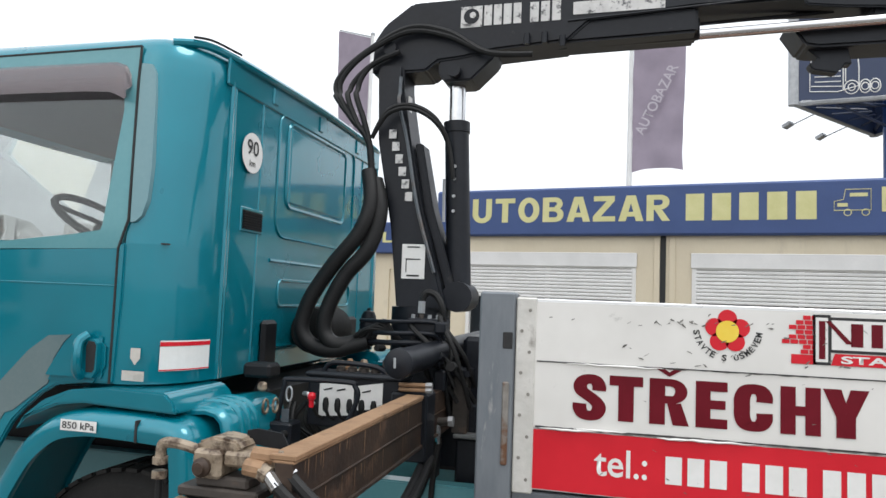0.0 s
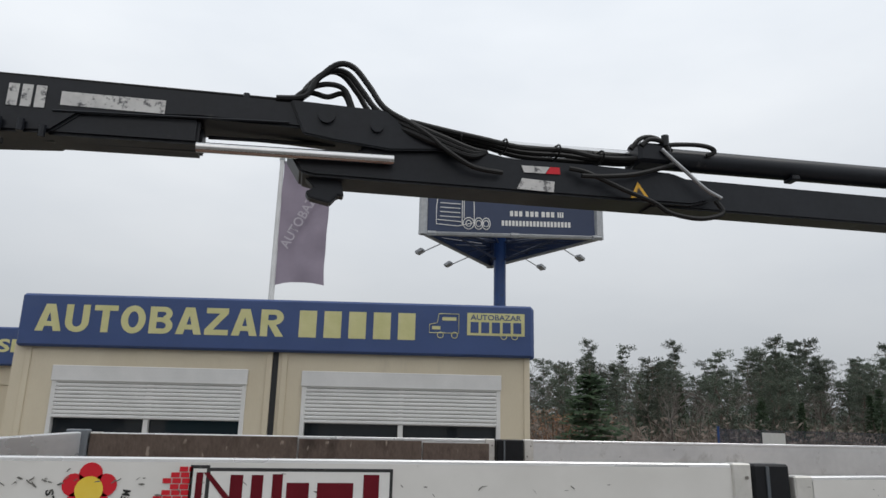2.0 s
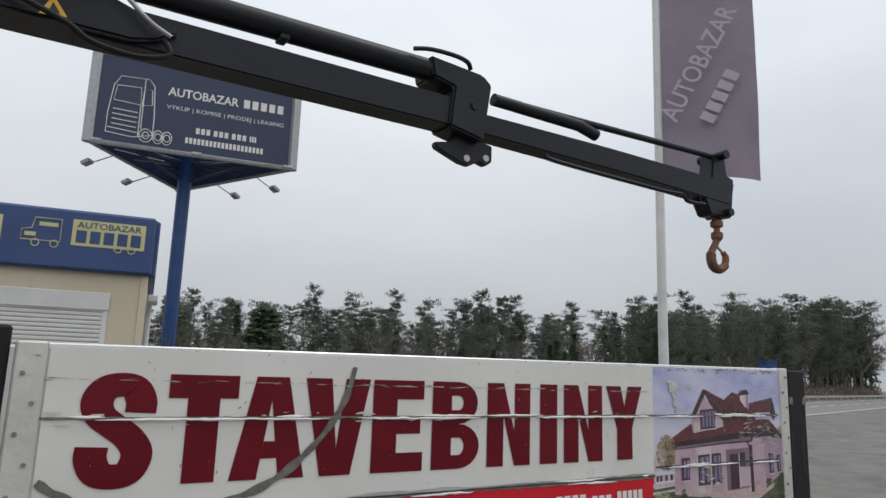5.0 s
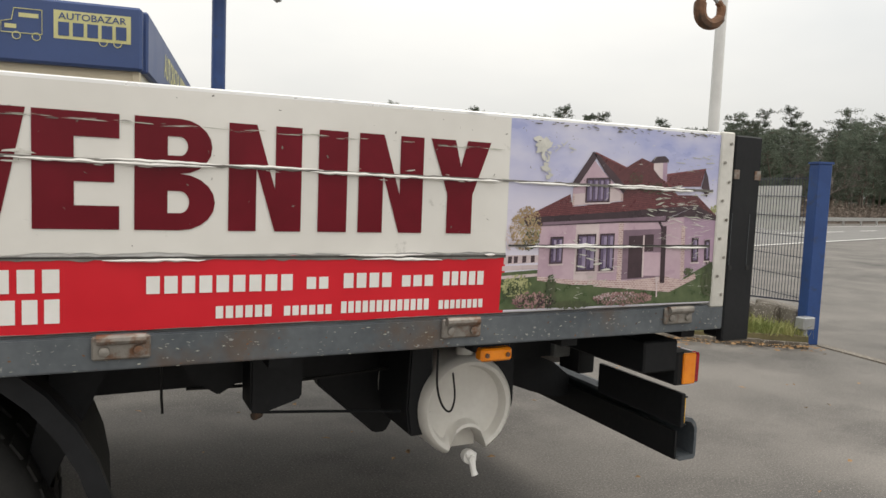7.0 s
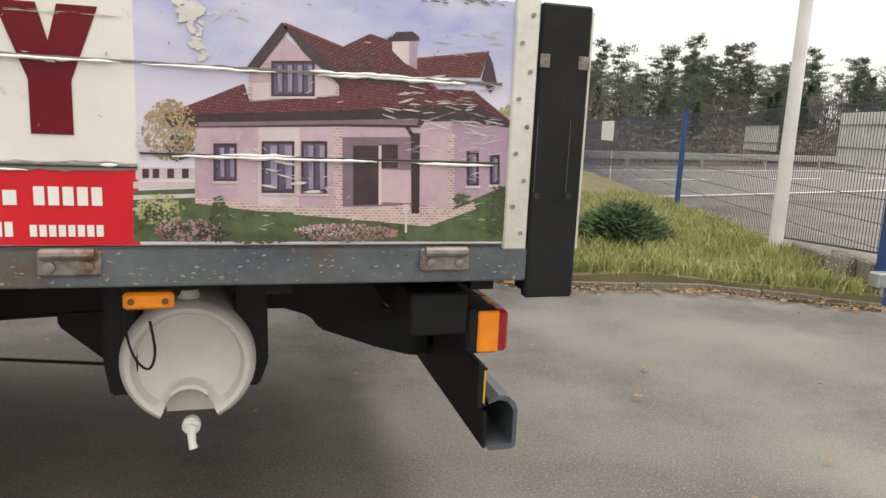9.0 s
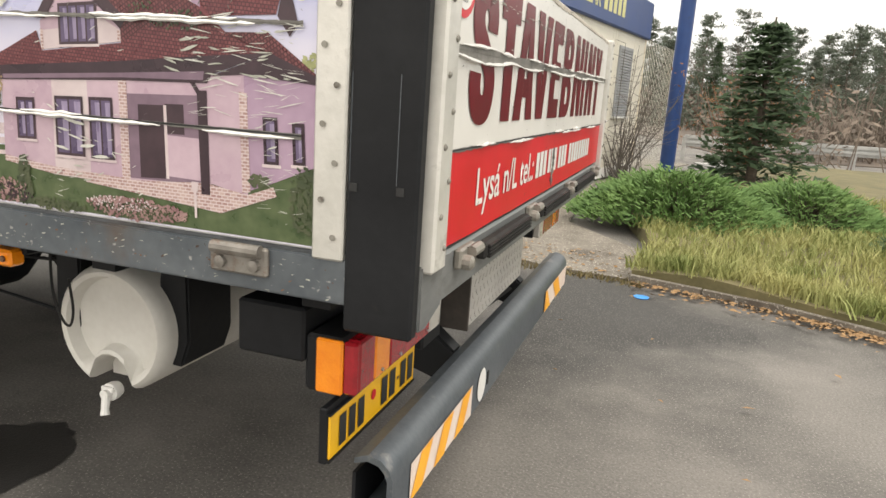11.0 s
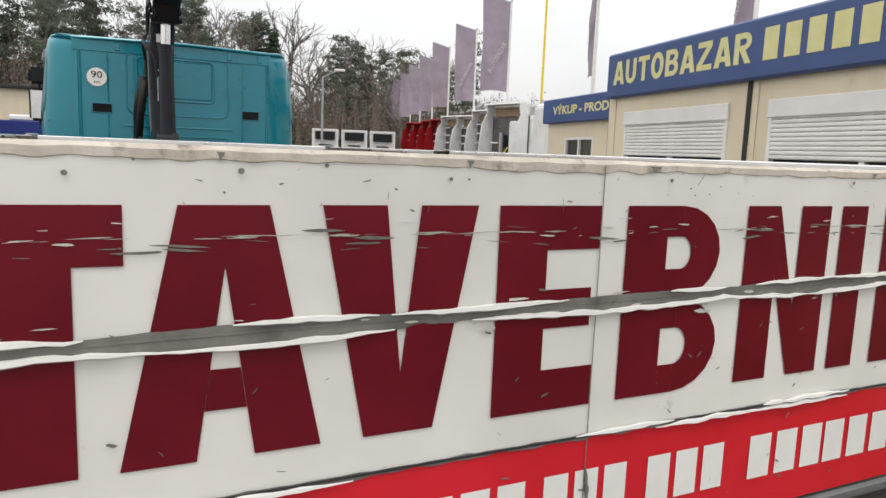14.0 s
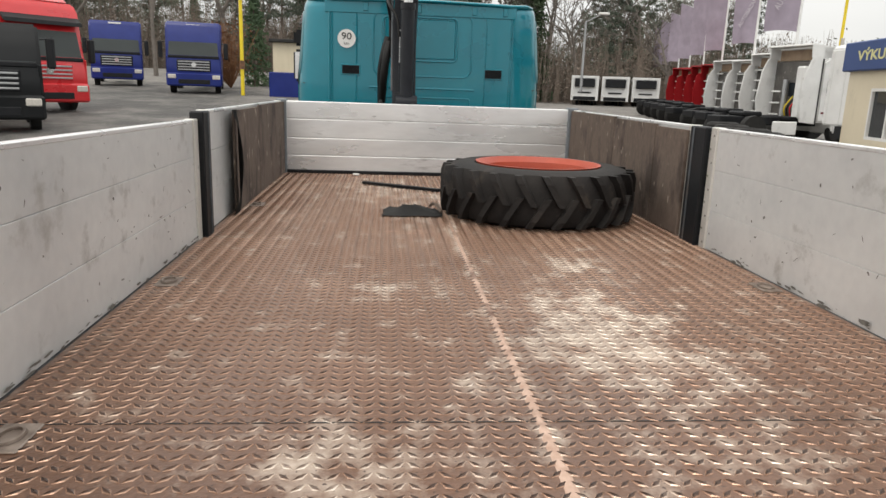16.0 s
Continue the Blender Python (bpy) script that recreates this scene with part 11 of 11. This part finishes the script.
M["juniper_dark"] = surface("dark_juniper_green", (0.028, 0.06, 0.022), (0.075, 0.12, 0.042), 4, 0.8, bump=0.0)


def juniper(cx, cy, rx, ry, h, n, seed, label, green="juniper"):
    r = random.Random(seed)
    v, f, tv, tf = [], [], [], []
    for _ in range(n):
        a, q = r.uniform(0, 6.2832), math.sqrt(r.random())
        x, y = cx + rx * q * math.cos(a), cy + ry * q * math.sin(a)
        z = 0.08 + h * (1 - q * q) * r.uniform(0.55, 1.0) + 0.05
        out = Vector((math.cos(a), math.sin(a), 0.5 + 0.4 * (1 - q)))
        limb(tv, tf, (cx + (x - cx) * 0.3, cy + (y - cy) * 0.3, 0.1), (x, y, z), 0.008, 0.003, 3)
        for k in range(9):
            p = Vector((x, y, z)) + Vector((r.gauss(0, 0.05), r.gauss(0, 0.05), r.gauss(0, 0.03)))
            u = (out + Vector((r.gauss(0, 0.5), r.gauss(0, 0.5), r.gauss(0, 0.3)))).normalized() * r.uniform(0.035, 0.085)
            w = u.orthogonal().normalized() * r.uniform(0.006, 0.014)
            i = len(v)
            v += [tuple(p - w), tuple(p + w), tuple(p + u + w * 0.3), tuple(p + u - w * 0.3)]
            f.append((i, i + 1, i + 2, i + 3))
    t = thing("juniper_bush", (cx, cy, 0.08), label, "bush")
    part("stem", mesh_of("stem", tv, tf, "bark"), "", t)["kind"] = "stuff"
    part("foliage", mesh_of("foliage", v, f, green), "", t)


juniper(5.25, 8.6, 1.05, 0.75, 0.50, 1500, 3, "low spreading bright green juniper on the island")
juniper(6.5, 9.2, 0.9, 0.7, 0.45, 900, 4, "low spreading bright green juniper on the island")
juniper(7.86, 7.0, 0.50, 0.38, 0.40, 750, 5, "small dark green juniper on the grass", "juniper_dark")
juniper(7.3, 7.7, 0.4, 0.3, 0.24, 300, 6, "small dark green juniper on the grass", "juniper_dark")
M["autumn"] = surface("autumn_leaves", (0.14, 0.06, 0.03), (0.26, 0.13, 0.06), 3, 0.8, bump=0.0)
v, f = [], []
r = random.Random(91)
for _ in range(110):
    x, y, z = -35.0 + r.gauss(0, 0.6), -5.9 + r.gauss(0, 0.55), terrain(-35, -5.6)
    limb(v, f, (-35.0, -5.6, z), (x, y, z + r.uniform(1.2, 3.6)), 0.03, 0.01, 3)
    clump(v, f, Vector((x, y, z + r.uniform(0.8, 3.4))), 0.5, 12, r, 0.09, 1.0)
tagged(part("autumn_shrub", mesh_of("autumn_shrub", v, f, "autumn"), "", None), "tall red-brown autumn shrub behind the yellow post", "bush")
v, f = [], []
for _ in range(70):
    x, y = 6.3 + r.gauss(0, 0.5), 15.5 + r.gauss(0, 0.8)
    limb(v, f, (6.3, 15.5, 0.1), (x, y, r.uniform(0.8, 2.0)), 0.012, 0.004, 3)
    clump(v, f, Vector((x, y, r.uniform(0.6, 1.9))), 0.25, 12, r, 0.04, 1.0)
tagged(part("autumn_shrub", mesh_of("autumn_shrub", v, f, "autumn"), "", None), "thin orange-brown autumn shrub by the pole", "bush")
v, f = [], []
for _ in range(70):
    a = Vector((4.25 + r.gauss(0, 0.12), 13.2 + r.gauss(0, 0.4), 0.05))
    b = a + Vector((r.gauss(0, 0.5), r.gauss(0, 0.6), r.uniform(0.7, 2.2)))
    limb(v, f, a, b, 0.009, 0.004, 3)
    for _k in range(4):
        c = a.lerp(b, r.uniform(0.4, 1))
        limb(v, f, c, c + Vector((r.gauss(0, 0.3), r.gauss(0, 0.3), r.uniform(0, 0.3))), 0.004, 0.002, 3)
tagged(part("bare_shrub", mesh_of("bare_shrub", v, f, "twig"), "", None), "leafless shrub against the office wall", "bush")
M["leaf_weed"] = surface("dry_weeds", (0.06, 0.06, 0.022), (0.26, 0.19, 0.09), 40, 0.9, bump=0.0)
v, f = [], []
r = random.Random(57)
edge = [(3.2, 6.60), (3.6, 6.44), (4.02, 6.20), (4.40, 6.13), (4.75, 6.12), (5.1, 6.05)]
for a, b in zip(edge, edge[1:]):     # weeds and leaves in the crack along the concrete
    for _ in range(150):
        q = r.random()
        x, y = a[0] + (b[0] - a[0]) * q + r.gauss(0, 0.025), a[1] + (b[1] - a[1]) * q + r.gauss(0, 0.035)
        h = r.uniform(0.01, 0.05)
        w = Vector((r.gauss(0, 1), r.gauss(0, 1), 0)).normalized() * r.uniform(0.003, 0.008)
        t = Vector((x + r.gauss(0, 0.02), y + r.gauss(0, 0.02), h))
        k = len(v)
        v += [tuple(Vector((x, y, 0.0)) - w), tuple(Vector((x, y, 0.0)) + w), tuple(t + w * 0.4), tuple(t - w * 0.4)]
        f.append((k, k + 1, k + 2, k + 3))
tagged(part("crack_weeds", mesh_of("crack_weeds", v, f, "leaf_weed"), "", None), "dry weeds in the crack along the concrete", "weeds", kind="stuff")

# ---- parked vehicles, posts and sheds across the yard ----
def lorry(name, paint, label, h=3.4, w=2.45, deep=2.2, frame=5.5, grille="black_steel", spoiler=False, door_open=False, visor=False):
    """A tractor unit, nose towards +x, standing at the origin."""
    t = thing(name, (0, 0, 0), label, "truck", group="parked lorries")
    z0 = 0.45
    prof = [(0, z0), (0.05, z0 + 0.5), (0.03, 1.45), (-0.12, 2.0), (-0.28, h - 0.35), (-0.5, h - 0.08), (-deep * 0.9, h), (-deep, h - 0.15), (-deep, z0 + 0.35), (-1.5, z0 + 0.35), (-1.45, z0)]
    body = part("cab", prism(bmesh.new(), prof, "y", -w / 2, w / 2, bevel=0.07), paint, t)
    if spoiler:
        part("roof_spoiler", prism(bmesh.new(), [(-0.6, h - 0.06), (-1.3, h + 0.35), (-deep, h + 0.4), (-deep, h - 0.1)], "y", -w / 2 + 0.12, w / 2 - 0.12, bevel=0.05), paint, t)
    ws = bmesh.new()
    vs = [ws.verts.new(p) for p in ((-0.05, -w / 2 + 0.12, 1.75), (-0.05, w / 2 - 0.12, 1.75), (-0.27, w / 2 - 0.18, h - 0.55), (-0.27, -w / 2 + 0.18, h - 0.55))]
    ws.faces.new(vs)
    bmesh.ops.solidify(ws, geom=ws.faces[:], thickness=0.02)
    part("windscreen", ws, "lorry_glass", t, "dark windscreen")
    part("wiper_panel", boxes((-0.06, 0.02, -w / 2 + 0.1, w / 2 - 0.1, 1.62, 1.74), bevel=0.02), "black_steel", t)
    for s in (-1, 1):
        part("corner_vane", boxes((-0.10, 0.045, s * (w / 2 - 0.05) - 0.04, s * (w / 2 - 0.05) + 0.04, 0.95, 1.7), bevel=0.03), paint, t)
    if visor:
        part("sun_visor", prism(bmesh.new(), [(-0.25, h - 0.52), (0.02, h - 0.68), (0.05, h - 0.80), (-0.22, h - 0.62)], "y", -w / 2 + 0.06, w / 2 - 0.06, bevel=0.01), "black_steel", t, "dark sun visor")
    g = part("grille", boxes((0.0, 0.07, -0.75, 0.75, 1.02, 1.55), bevel=0.03), grille, t, "dark slatted grille")
    for i in range(4):
        part("slat", boxes((0.06, 0.095, -0.7, 0.7, 1.08 + i * 0.12, 1.13 + i * 0.12), bevel=0.01), "galv", g)
    part("badge", tube(bmesh.new(), [(0.085, 0, 1.32), (0.11, 0, 1.32)], 0.11, 20), "chrome", g, "round chrome badge")
    bumper_ = part("bumper", boxes((-0.35, 0.10, -w / 2 - 0.01, w / 2 + 0.01, 0.35, 0.95), bevel=0.06), paint, t)
    part("air_intake", boxes((0.09, 0.115, -0.7, 0.7, 0.45, 0.66), bevel=0.02), "black_steel", bumper_)
    for s in (-1, 1):
        part("headlamp", boxes((0.06, 0.125, s * 0.98 - 0.18, s * 0.98 + 0.18, 0.68, 0.88), bevel=0.03), "clear_lens", t, "clear headlamp")
        part("side_window", boxes((-1.15, -0.4, s * (w / 2 + 0.005) - 0.01, s * (w / 2 + 0.005) + 0.01, 1.75, h - 0.75), bevel=0.02), "pane", t)
        mi = part("mirror", boxes((-0.15, 0.02, s * (w / 2 + 0.22) - 0.1, s * (w / 2 + 0.22) + 0.1, 1.6, 2.35), bevel=0.04), "black_steel", t)
        part("arm", tube(bmesh.new(), [(-0.1, s * w / 2, 2.3), (-0.07, s * (w / 2 + 0.2), 2.32)], 0.02, 6), "black_steel", mi)
        part("door_line", boxes((-1.34, -1.32, s * (w / 2 + 0.003) - 0.004, s * (w / 2 + 0.003) + 0.004, 0.9, h - 0.5)), "dark_gap", t)
        for xw in (-1.0, -frame + 0.9):
            wh = part("wheel", lathe(bmesh.new(), [(0.28, -0.15 * s), (0.48, -0.13 * s), (0.5, 0), (0.48, 0.12 * s), (0.3, 0.13 * s)], "y", (xw, s * (w / 2 - 0.2), 0.5), 24), "rubber", t)
            part("rim", lathe(bmesh.new(), [(0.28, 0.10 * s), (0.26, 0.13 * s), (0.1, 0.09 * s)], "y", (xw, s * (w / 2 - 0.2), 0.5), 18), "galv", wh)
    part("chassis", boxes((-frame, -1.4, -0.4, 0.4, 0.65, 0.95), bevel=0.03), "black_steel", t)
    if door_open:
        m = Matrix.Translation((-0.3, w / 2, 0)) @ Matrix.Rotation(radians(78), 4, "Z")
        bm = bmesh.new()
        box(bm, -0.95, 0, -0.03, 0.03, 0.85, 1.75, bevel=0.02, m=m)
        for a in ((-0.95, -0.87), (-0.08, 0)):
            box(bm, a[0], a[1], -0.03, 0.03, 1.7, 2.6, m=m)
        box(bm, -0.95, 0, -0.03, 0.03, 2.55, 2.65, m=m)
        part("open_door", bm, paint, t, "open cab door")
    return t


def park(t, x, y, yaw, first=True, tall=1.0):
    m = pose(x, y, terrain(x, y), 0, 0, yaw) @ Matrix.Diagonal((1, 1, tall, 1))
    if first:
        t.matrix_basis = m
        return t
    return copy_thing(t, m)


b1 = lorry("lorry", "cab_blue", "dark blue parked tractor unit with an open door", 3.35, door_open=True)
sheet("name_bars", [rect(-0.3, 0.3, 3.12, 3.2)], "letter_white", b1, (-0.33, 0, 0), Y, Z, 0.02)
park(b1, -33.1, -10.9, 18)
b2 = lorry("lorry", "cab_blue", "dark blue parked tractor unit facing the yard", 3.35)
for a, b in ((-0.3, -0.12), (-0.1, 0.1), (0.14, 0.3)):
    sheet("name_bars", [rect(a, b, 2.98, 3.16)], "letter_white", b2, (-0.42, 0, 0), Y, Z, 0.03)
park(b2, -29.3, -6.05, 11)
park(lorry("lorry", "cab_red", "bright red parked tractor unit with roof spoiler", 3.5, spoiler=True, visor=True, grille="cab_red"), -18.26, -7.6, 50)
park(lorry("lorry", "cab_black", "black parked lorry with a round chrome badge", 2.75, frame=3.8), -12.85, -6.64, 28)

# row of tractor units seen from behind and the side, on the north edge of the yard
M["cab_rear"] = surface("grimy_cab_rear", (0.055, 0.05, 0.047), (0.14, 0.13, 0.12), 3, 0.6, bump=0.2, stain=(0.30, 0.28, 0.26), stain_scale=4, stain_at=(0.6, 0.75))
M["spoiler_lining"] = surface("brown_spoiler_lining", (0.20, 0.13, 0.085), (0.34, 0.25, 0.17), 4, 0.7, bump=0.2)


def tractor(paint, label, h, rungs):
    """A tractor unit seen from behind: grimy rear wall, open roof spoiler, fairings at both sides."""
    w = lorry("lorry", paint, label, h, spoiler=True)
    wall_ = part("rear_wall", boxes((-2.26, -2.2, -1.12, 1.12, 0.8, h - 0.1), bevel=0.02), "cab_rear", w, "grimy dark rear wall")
    part("rear_window", boxes((-2.275, -2.255, -0.25, 0.3, 1.7, 2.2), bevel=0.02), "pane", wall_)
    for i in range(rungs):
        part("rung", boxes((-2.42, -2.37, 0.55, 1.05, 1.0 + i * 0.42, 1.06 + i * 0.42), bevel=0.01), "cab_white", w)
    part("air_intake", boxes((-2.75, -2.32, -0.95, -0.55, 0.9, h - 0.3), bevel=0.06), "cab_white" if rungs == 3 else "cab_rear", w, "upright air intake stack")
    part("exhaust_stack", tube(bmesh.new(), [(-2.42, 0.3, 0.9), (-2.42, 0.3, 2.3)], 0.09, 12), "galv", w, "grey exhaust stack")
    part("spoiler_lining", boxes((-2.24, -2.205, -0.98, 0.98, h - 0.08, h + 0.30), bevel=0.01), "spoiler_lining", w, "brown underside of the open roof spoiler")
    for s in (-1, 1):
        part("side_fairing", prism(bmesh.new(), [(-2.22, 0.75), (-2.85, 0.80), (-2.98, 1.6), (-2.84, 2.6), (-2.62, h + 0.02), (-2.22, h + 0.05)], "y", s * 1.16 - 0.03, s * 1.16 + 0.03, bevel=0.02), paint, w, "side fairing")
        part("spoiler_wing", prism(bmesh.new(), [(-1.4, h + 0.34), (-2.2, h + 0.42), (-2.66, h + 0.40), (-2.62, h - 0.02), (-1.9, h - 0.05)], "y", s * 1.08 - 0.025, s * 1.08 + 0.025, bevel=0.015), paint, w)
        part("fairing_gap", boxes((-2.245, -2.19, s * 1.195 - 0.008, s * 1.195 + 0.008, 0.8, h - 0.05)), "dark_gap", w)
        part("side_skirt", boxes((-3.9, -2.9, s * 1.13 - 0.04, s * 1.13 + 0.04, 0.35, 0.82), bevel=0.03), paint, w)
        part("side_marker", boxes((-2.05, -1.75, s * 1.232 - 0.006, s * 1.232 + 0.006, 1.12, 1.18)), "maroon" if rungs == 3 else paint, w)
        part("side_hatch", boxes((-1.95, -1.80, s * 1.229 - 0.006, s * 1.229 + 0.006, 1.75, 2.25), bevel=0.01), "pane", w)
    part("roof_lip", prism(bmesh.new(), [(-2.2, h + 0.42), (-2.68, h + 0.46), (-2.70, h + 0.40), (-2.2, h + 0.36)], "y", -1.08, 1.08, bevel=0.01), paint, w)
    part("catwalk", boxes((-3.0, -2.25, -0.9, 0.9, 0.86, 0.98), bevel=0.02), "black_steel", w)
    part("tank", tube(bmesh.new(), [(-3.6, 0.85, 0.62), (-2.5, 0.85, 0.62)], 0.26, 14), "galv", w, "round fuel tank")
    part("fifth_wheel", boxes((-4.6, -3.8, -0.45, 0.45, 0.95, 1.12), bevel=0.05), "black_steel", w)
    for k, yy in enumerate((-0.3, -0.15, 0.0)):
        part("air_line", tube(bmesh.new(), smooth_path([(-2.28, yy, 1.7), (-2.5, yy + 0.1, 1.3), (-2.4, yy + 0.15, 1.0)]), 0.025, 6), ("film_red", "hose", "yellow_post")[k], w)
    return w


park(tractor("cab_white", "tall white tractor unit with an open roof spoiler", 3.05, 3), -20.41, 20.11, 99)
w2 = tractor("cab_white", "white parked tractor unit with a grimy rear wall", 2.9, 5)
park(w2, -23.36, 20.95, 99)
park(w2, -26.38, 21.62, 101, False, 0.95), park(w2, -29.42, 22.19, 98, False, 0.97)
r1 = tractor("cab_dark_red", "dark red parked tractor unit seen from behind", 2.7, 4)
park(r1, -32.4, 22.89, 99)
park(r1, -35.35, 23.63, 99, False), park(r1, -38.32, 24.31, 99, False, 0.97), park(r1, -41.3, 24.95, 99, False)
van = thing("box_body", (0, 0, 0), "white box body with ribbed side by the office", "lorry body")
part("box", prism(bmesh.new(), [(-2.2, 0.95), (2.2, 0.95), (2.2, 3.05), (1.6, 3.25), (-2.0, 3.25), (-2.2, 3.12)], "y", -1.2, 1.2, bevel=0.04), "cab_white", van)
for i in range(9):
    part("rib", boxes((-2.15, 2.15, -1.222, -1.2, 1.12 + i * 0.235, 1.16 + i * 0.235), bevel=0.008), "cab_white", van)
for i in range(5):
    part("end_post", boxes((-2.222, -2.2, -1.1 + i * 0.53, -1.04 + i * 0.53, 1.0, 3.05), bevel=0.008), "cab_white", van)
part("end_seam", boxes((-2.226, -2.2, -0.012, 0.012, 1.0, 3.05)), "dark_gap", van)
part("chassis", boxes((-2.3, 2.4, -0.5, 0.5, 0.6, 0.95)), "black_steel", van)
for s in (-1, 1):
    for xw in (-1.4, 1.4):
        part("wheel", lathe(bmesh.new(), [(0.2, -0.12), (0.45, -0.1), (0.45, 0.1), (0.2, 0.12)], "y", (xw, s * 0.95, 0.46), 20), "rubber", van)
van.matrix_basis = pose(-14.1, 18.2, terrain(-14.1, 18.2), 0, 0, 96)

reefer = thing("reefer_front", (0, 0, 0), "white refrigerated trailer front with a dark cooling unit", "trailer", group="three trailers")
part("box", boxes((-8, 0, -1.22, 1.22, 0.55, 2.75), bevel=0.04), "cab_white", reefer)
unit = part("cooling_unit", boxes((0, 0.35, -0.9, 0.9, 1.75, 2.5), bevel=0.05), "black_steel", reefer, "dark cooling unit")
part("frame_edge", boxes((0, 0.1, -1.22, -1.02, 0.55, 2.75), (0, 0.1, 1.02, 1.22, 0.55, 2.75), (0, 0.1, -1.02, 1.02, 2.55, 2.75)), "cab_white", reefer)
part("vent_slot", boxes((0.02, 0.06, -0.6, 0.6, 1.2, 1.32)), "black_steel", reefer)
# black panel stands in for the shadow along the front's foot
part("lower_shadow_gap", boxes((0.01, 0.05, -1.0, 1.0, 0.58, 0.9), bevel=0.02), "black_steel", reefer)
part("side_lamp", boxes((0.1, 0.14, -1.15, -1.06, 0.7, 1.0), bevel=0.01), "clear_lens", reefer)
for a, b in ((-0.8, -0.6), (0.6, 0.8)):
    part("landing_leg", boxes((-1.8, -1.65, a, b, 0, 0.6)), "black_steel", reefer)
part("axle_box", boxes((-7, -6, -1, 1, 0, 0.6), bevel=0.1), "black_steel", reefer)
for i, (x, y) in enumerate(((-59.0, 21.0), (-58.8, 23.8), (-58.6, 26.6))):
    m = pose(x, y, terrain(x, y) - 0.1, 0, 0, -18)
    if i == 0:
        reefer.matrix_basis = m
    else:
        copy_thing(reefer, m)

for x, y, h in ((-29.4, -3.86, 9.5), (-32.6, 27.6, 12.0)):
    z = terrain(x, y)
    yp = thing("yellow_post", (x, y, z), "tall yellow lighting post", "post")
    part("post", tube(bmesh.new(), [(x, y, z), (x, y, z + h)], [0.09, 0.07], 10), "yellow_post", yp)
    part("sleeve", tube(bmesh.new(), [(x, y, z + 1.2), (x, y, z + 1.6)], 0.12, 10), "rust", yp)
    part("junction_box", boxes((x + 0.08, x + 0.2, y - 0.08, y + 0.08, z + 4.4, z + 4.8), bevel=0.01), "clear_lens", yp)
shed = thing("far_shed", (-44, -1.0, 1.8), "low pale shed among the trees", "building")
part("wall", boxes((-47, -42, -4.4, 1.4, 1.4, 4.25), bevel=0.03), "sandwich", shed)
part("roof", boxes((-47.3, -41.7, -4.6, 1.7, 4.25, 4.45), bevel=0.03), "dark_gap", shed)
skip = thing("blue_container", (-30, -1.0, 1.0), "low blue steel container in the yard", "container")
part("shell", boxes((-31.5, -29.2, -2.6, 0.4, 1.0, 2.2), bevel=0.04), "cab_blue", skip)
part("cover", boxes((-31.2, -29.5, -1.2, 0.2, 2.2, 2.45), bevel=0.06), "cab_white", skip)
lp = thing("street_lamp", (-44, 16.5, 1.8), "grey street lamp with a curved arm", "lamp")
part("pole", tube(bmesh.new(), [(-44, 16.5, 1.8), (-44, 16.5, 6.5), (-43.4, 17.4, 7.0)], [0.1, 0.07, 0.05], 8), "galv", lp)
part("head", boxes((-43.6, -43.2, 17.2, 17.9, 6.95, 7.1), bevel=0.03), "trim_white", lp)
tyres = thing("tyre_stack", (-8.4, 11.2, 0), "row of old black tyres beside the lorries", "tyres")
for i in range(9):
    x, y = -6.8 - i * 1.1, 10.9 + i * 0.28
    bm = bmesh.new()
    seg = 24
    pts = [Vector((x + 0.36 * math.cos(6.2832 * j / seg), y + 0.36 * math.sin(6.2832 * j / seg), terrain(x, y) + 0.74 + 0.02 * (i % 3))) for j in range(seg)]
    tube(bm, pts, 0.13, 8, closed=True)
    part("tyre", bm, "rubber", tyres)
part("rack", boxes((-17.0, -6.3, 10.8, 10.9, 0.0, 0.63)), "black_steel", tyres)
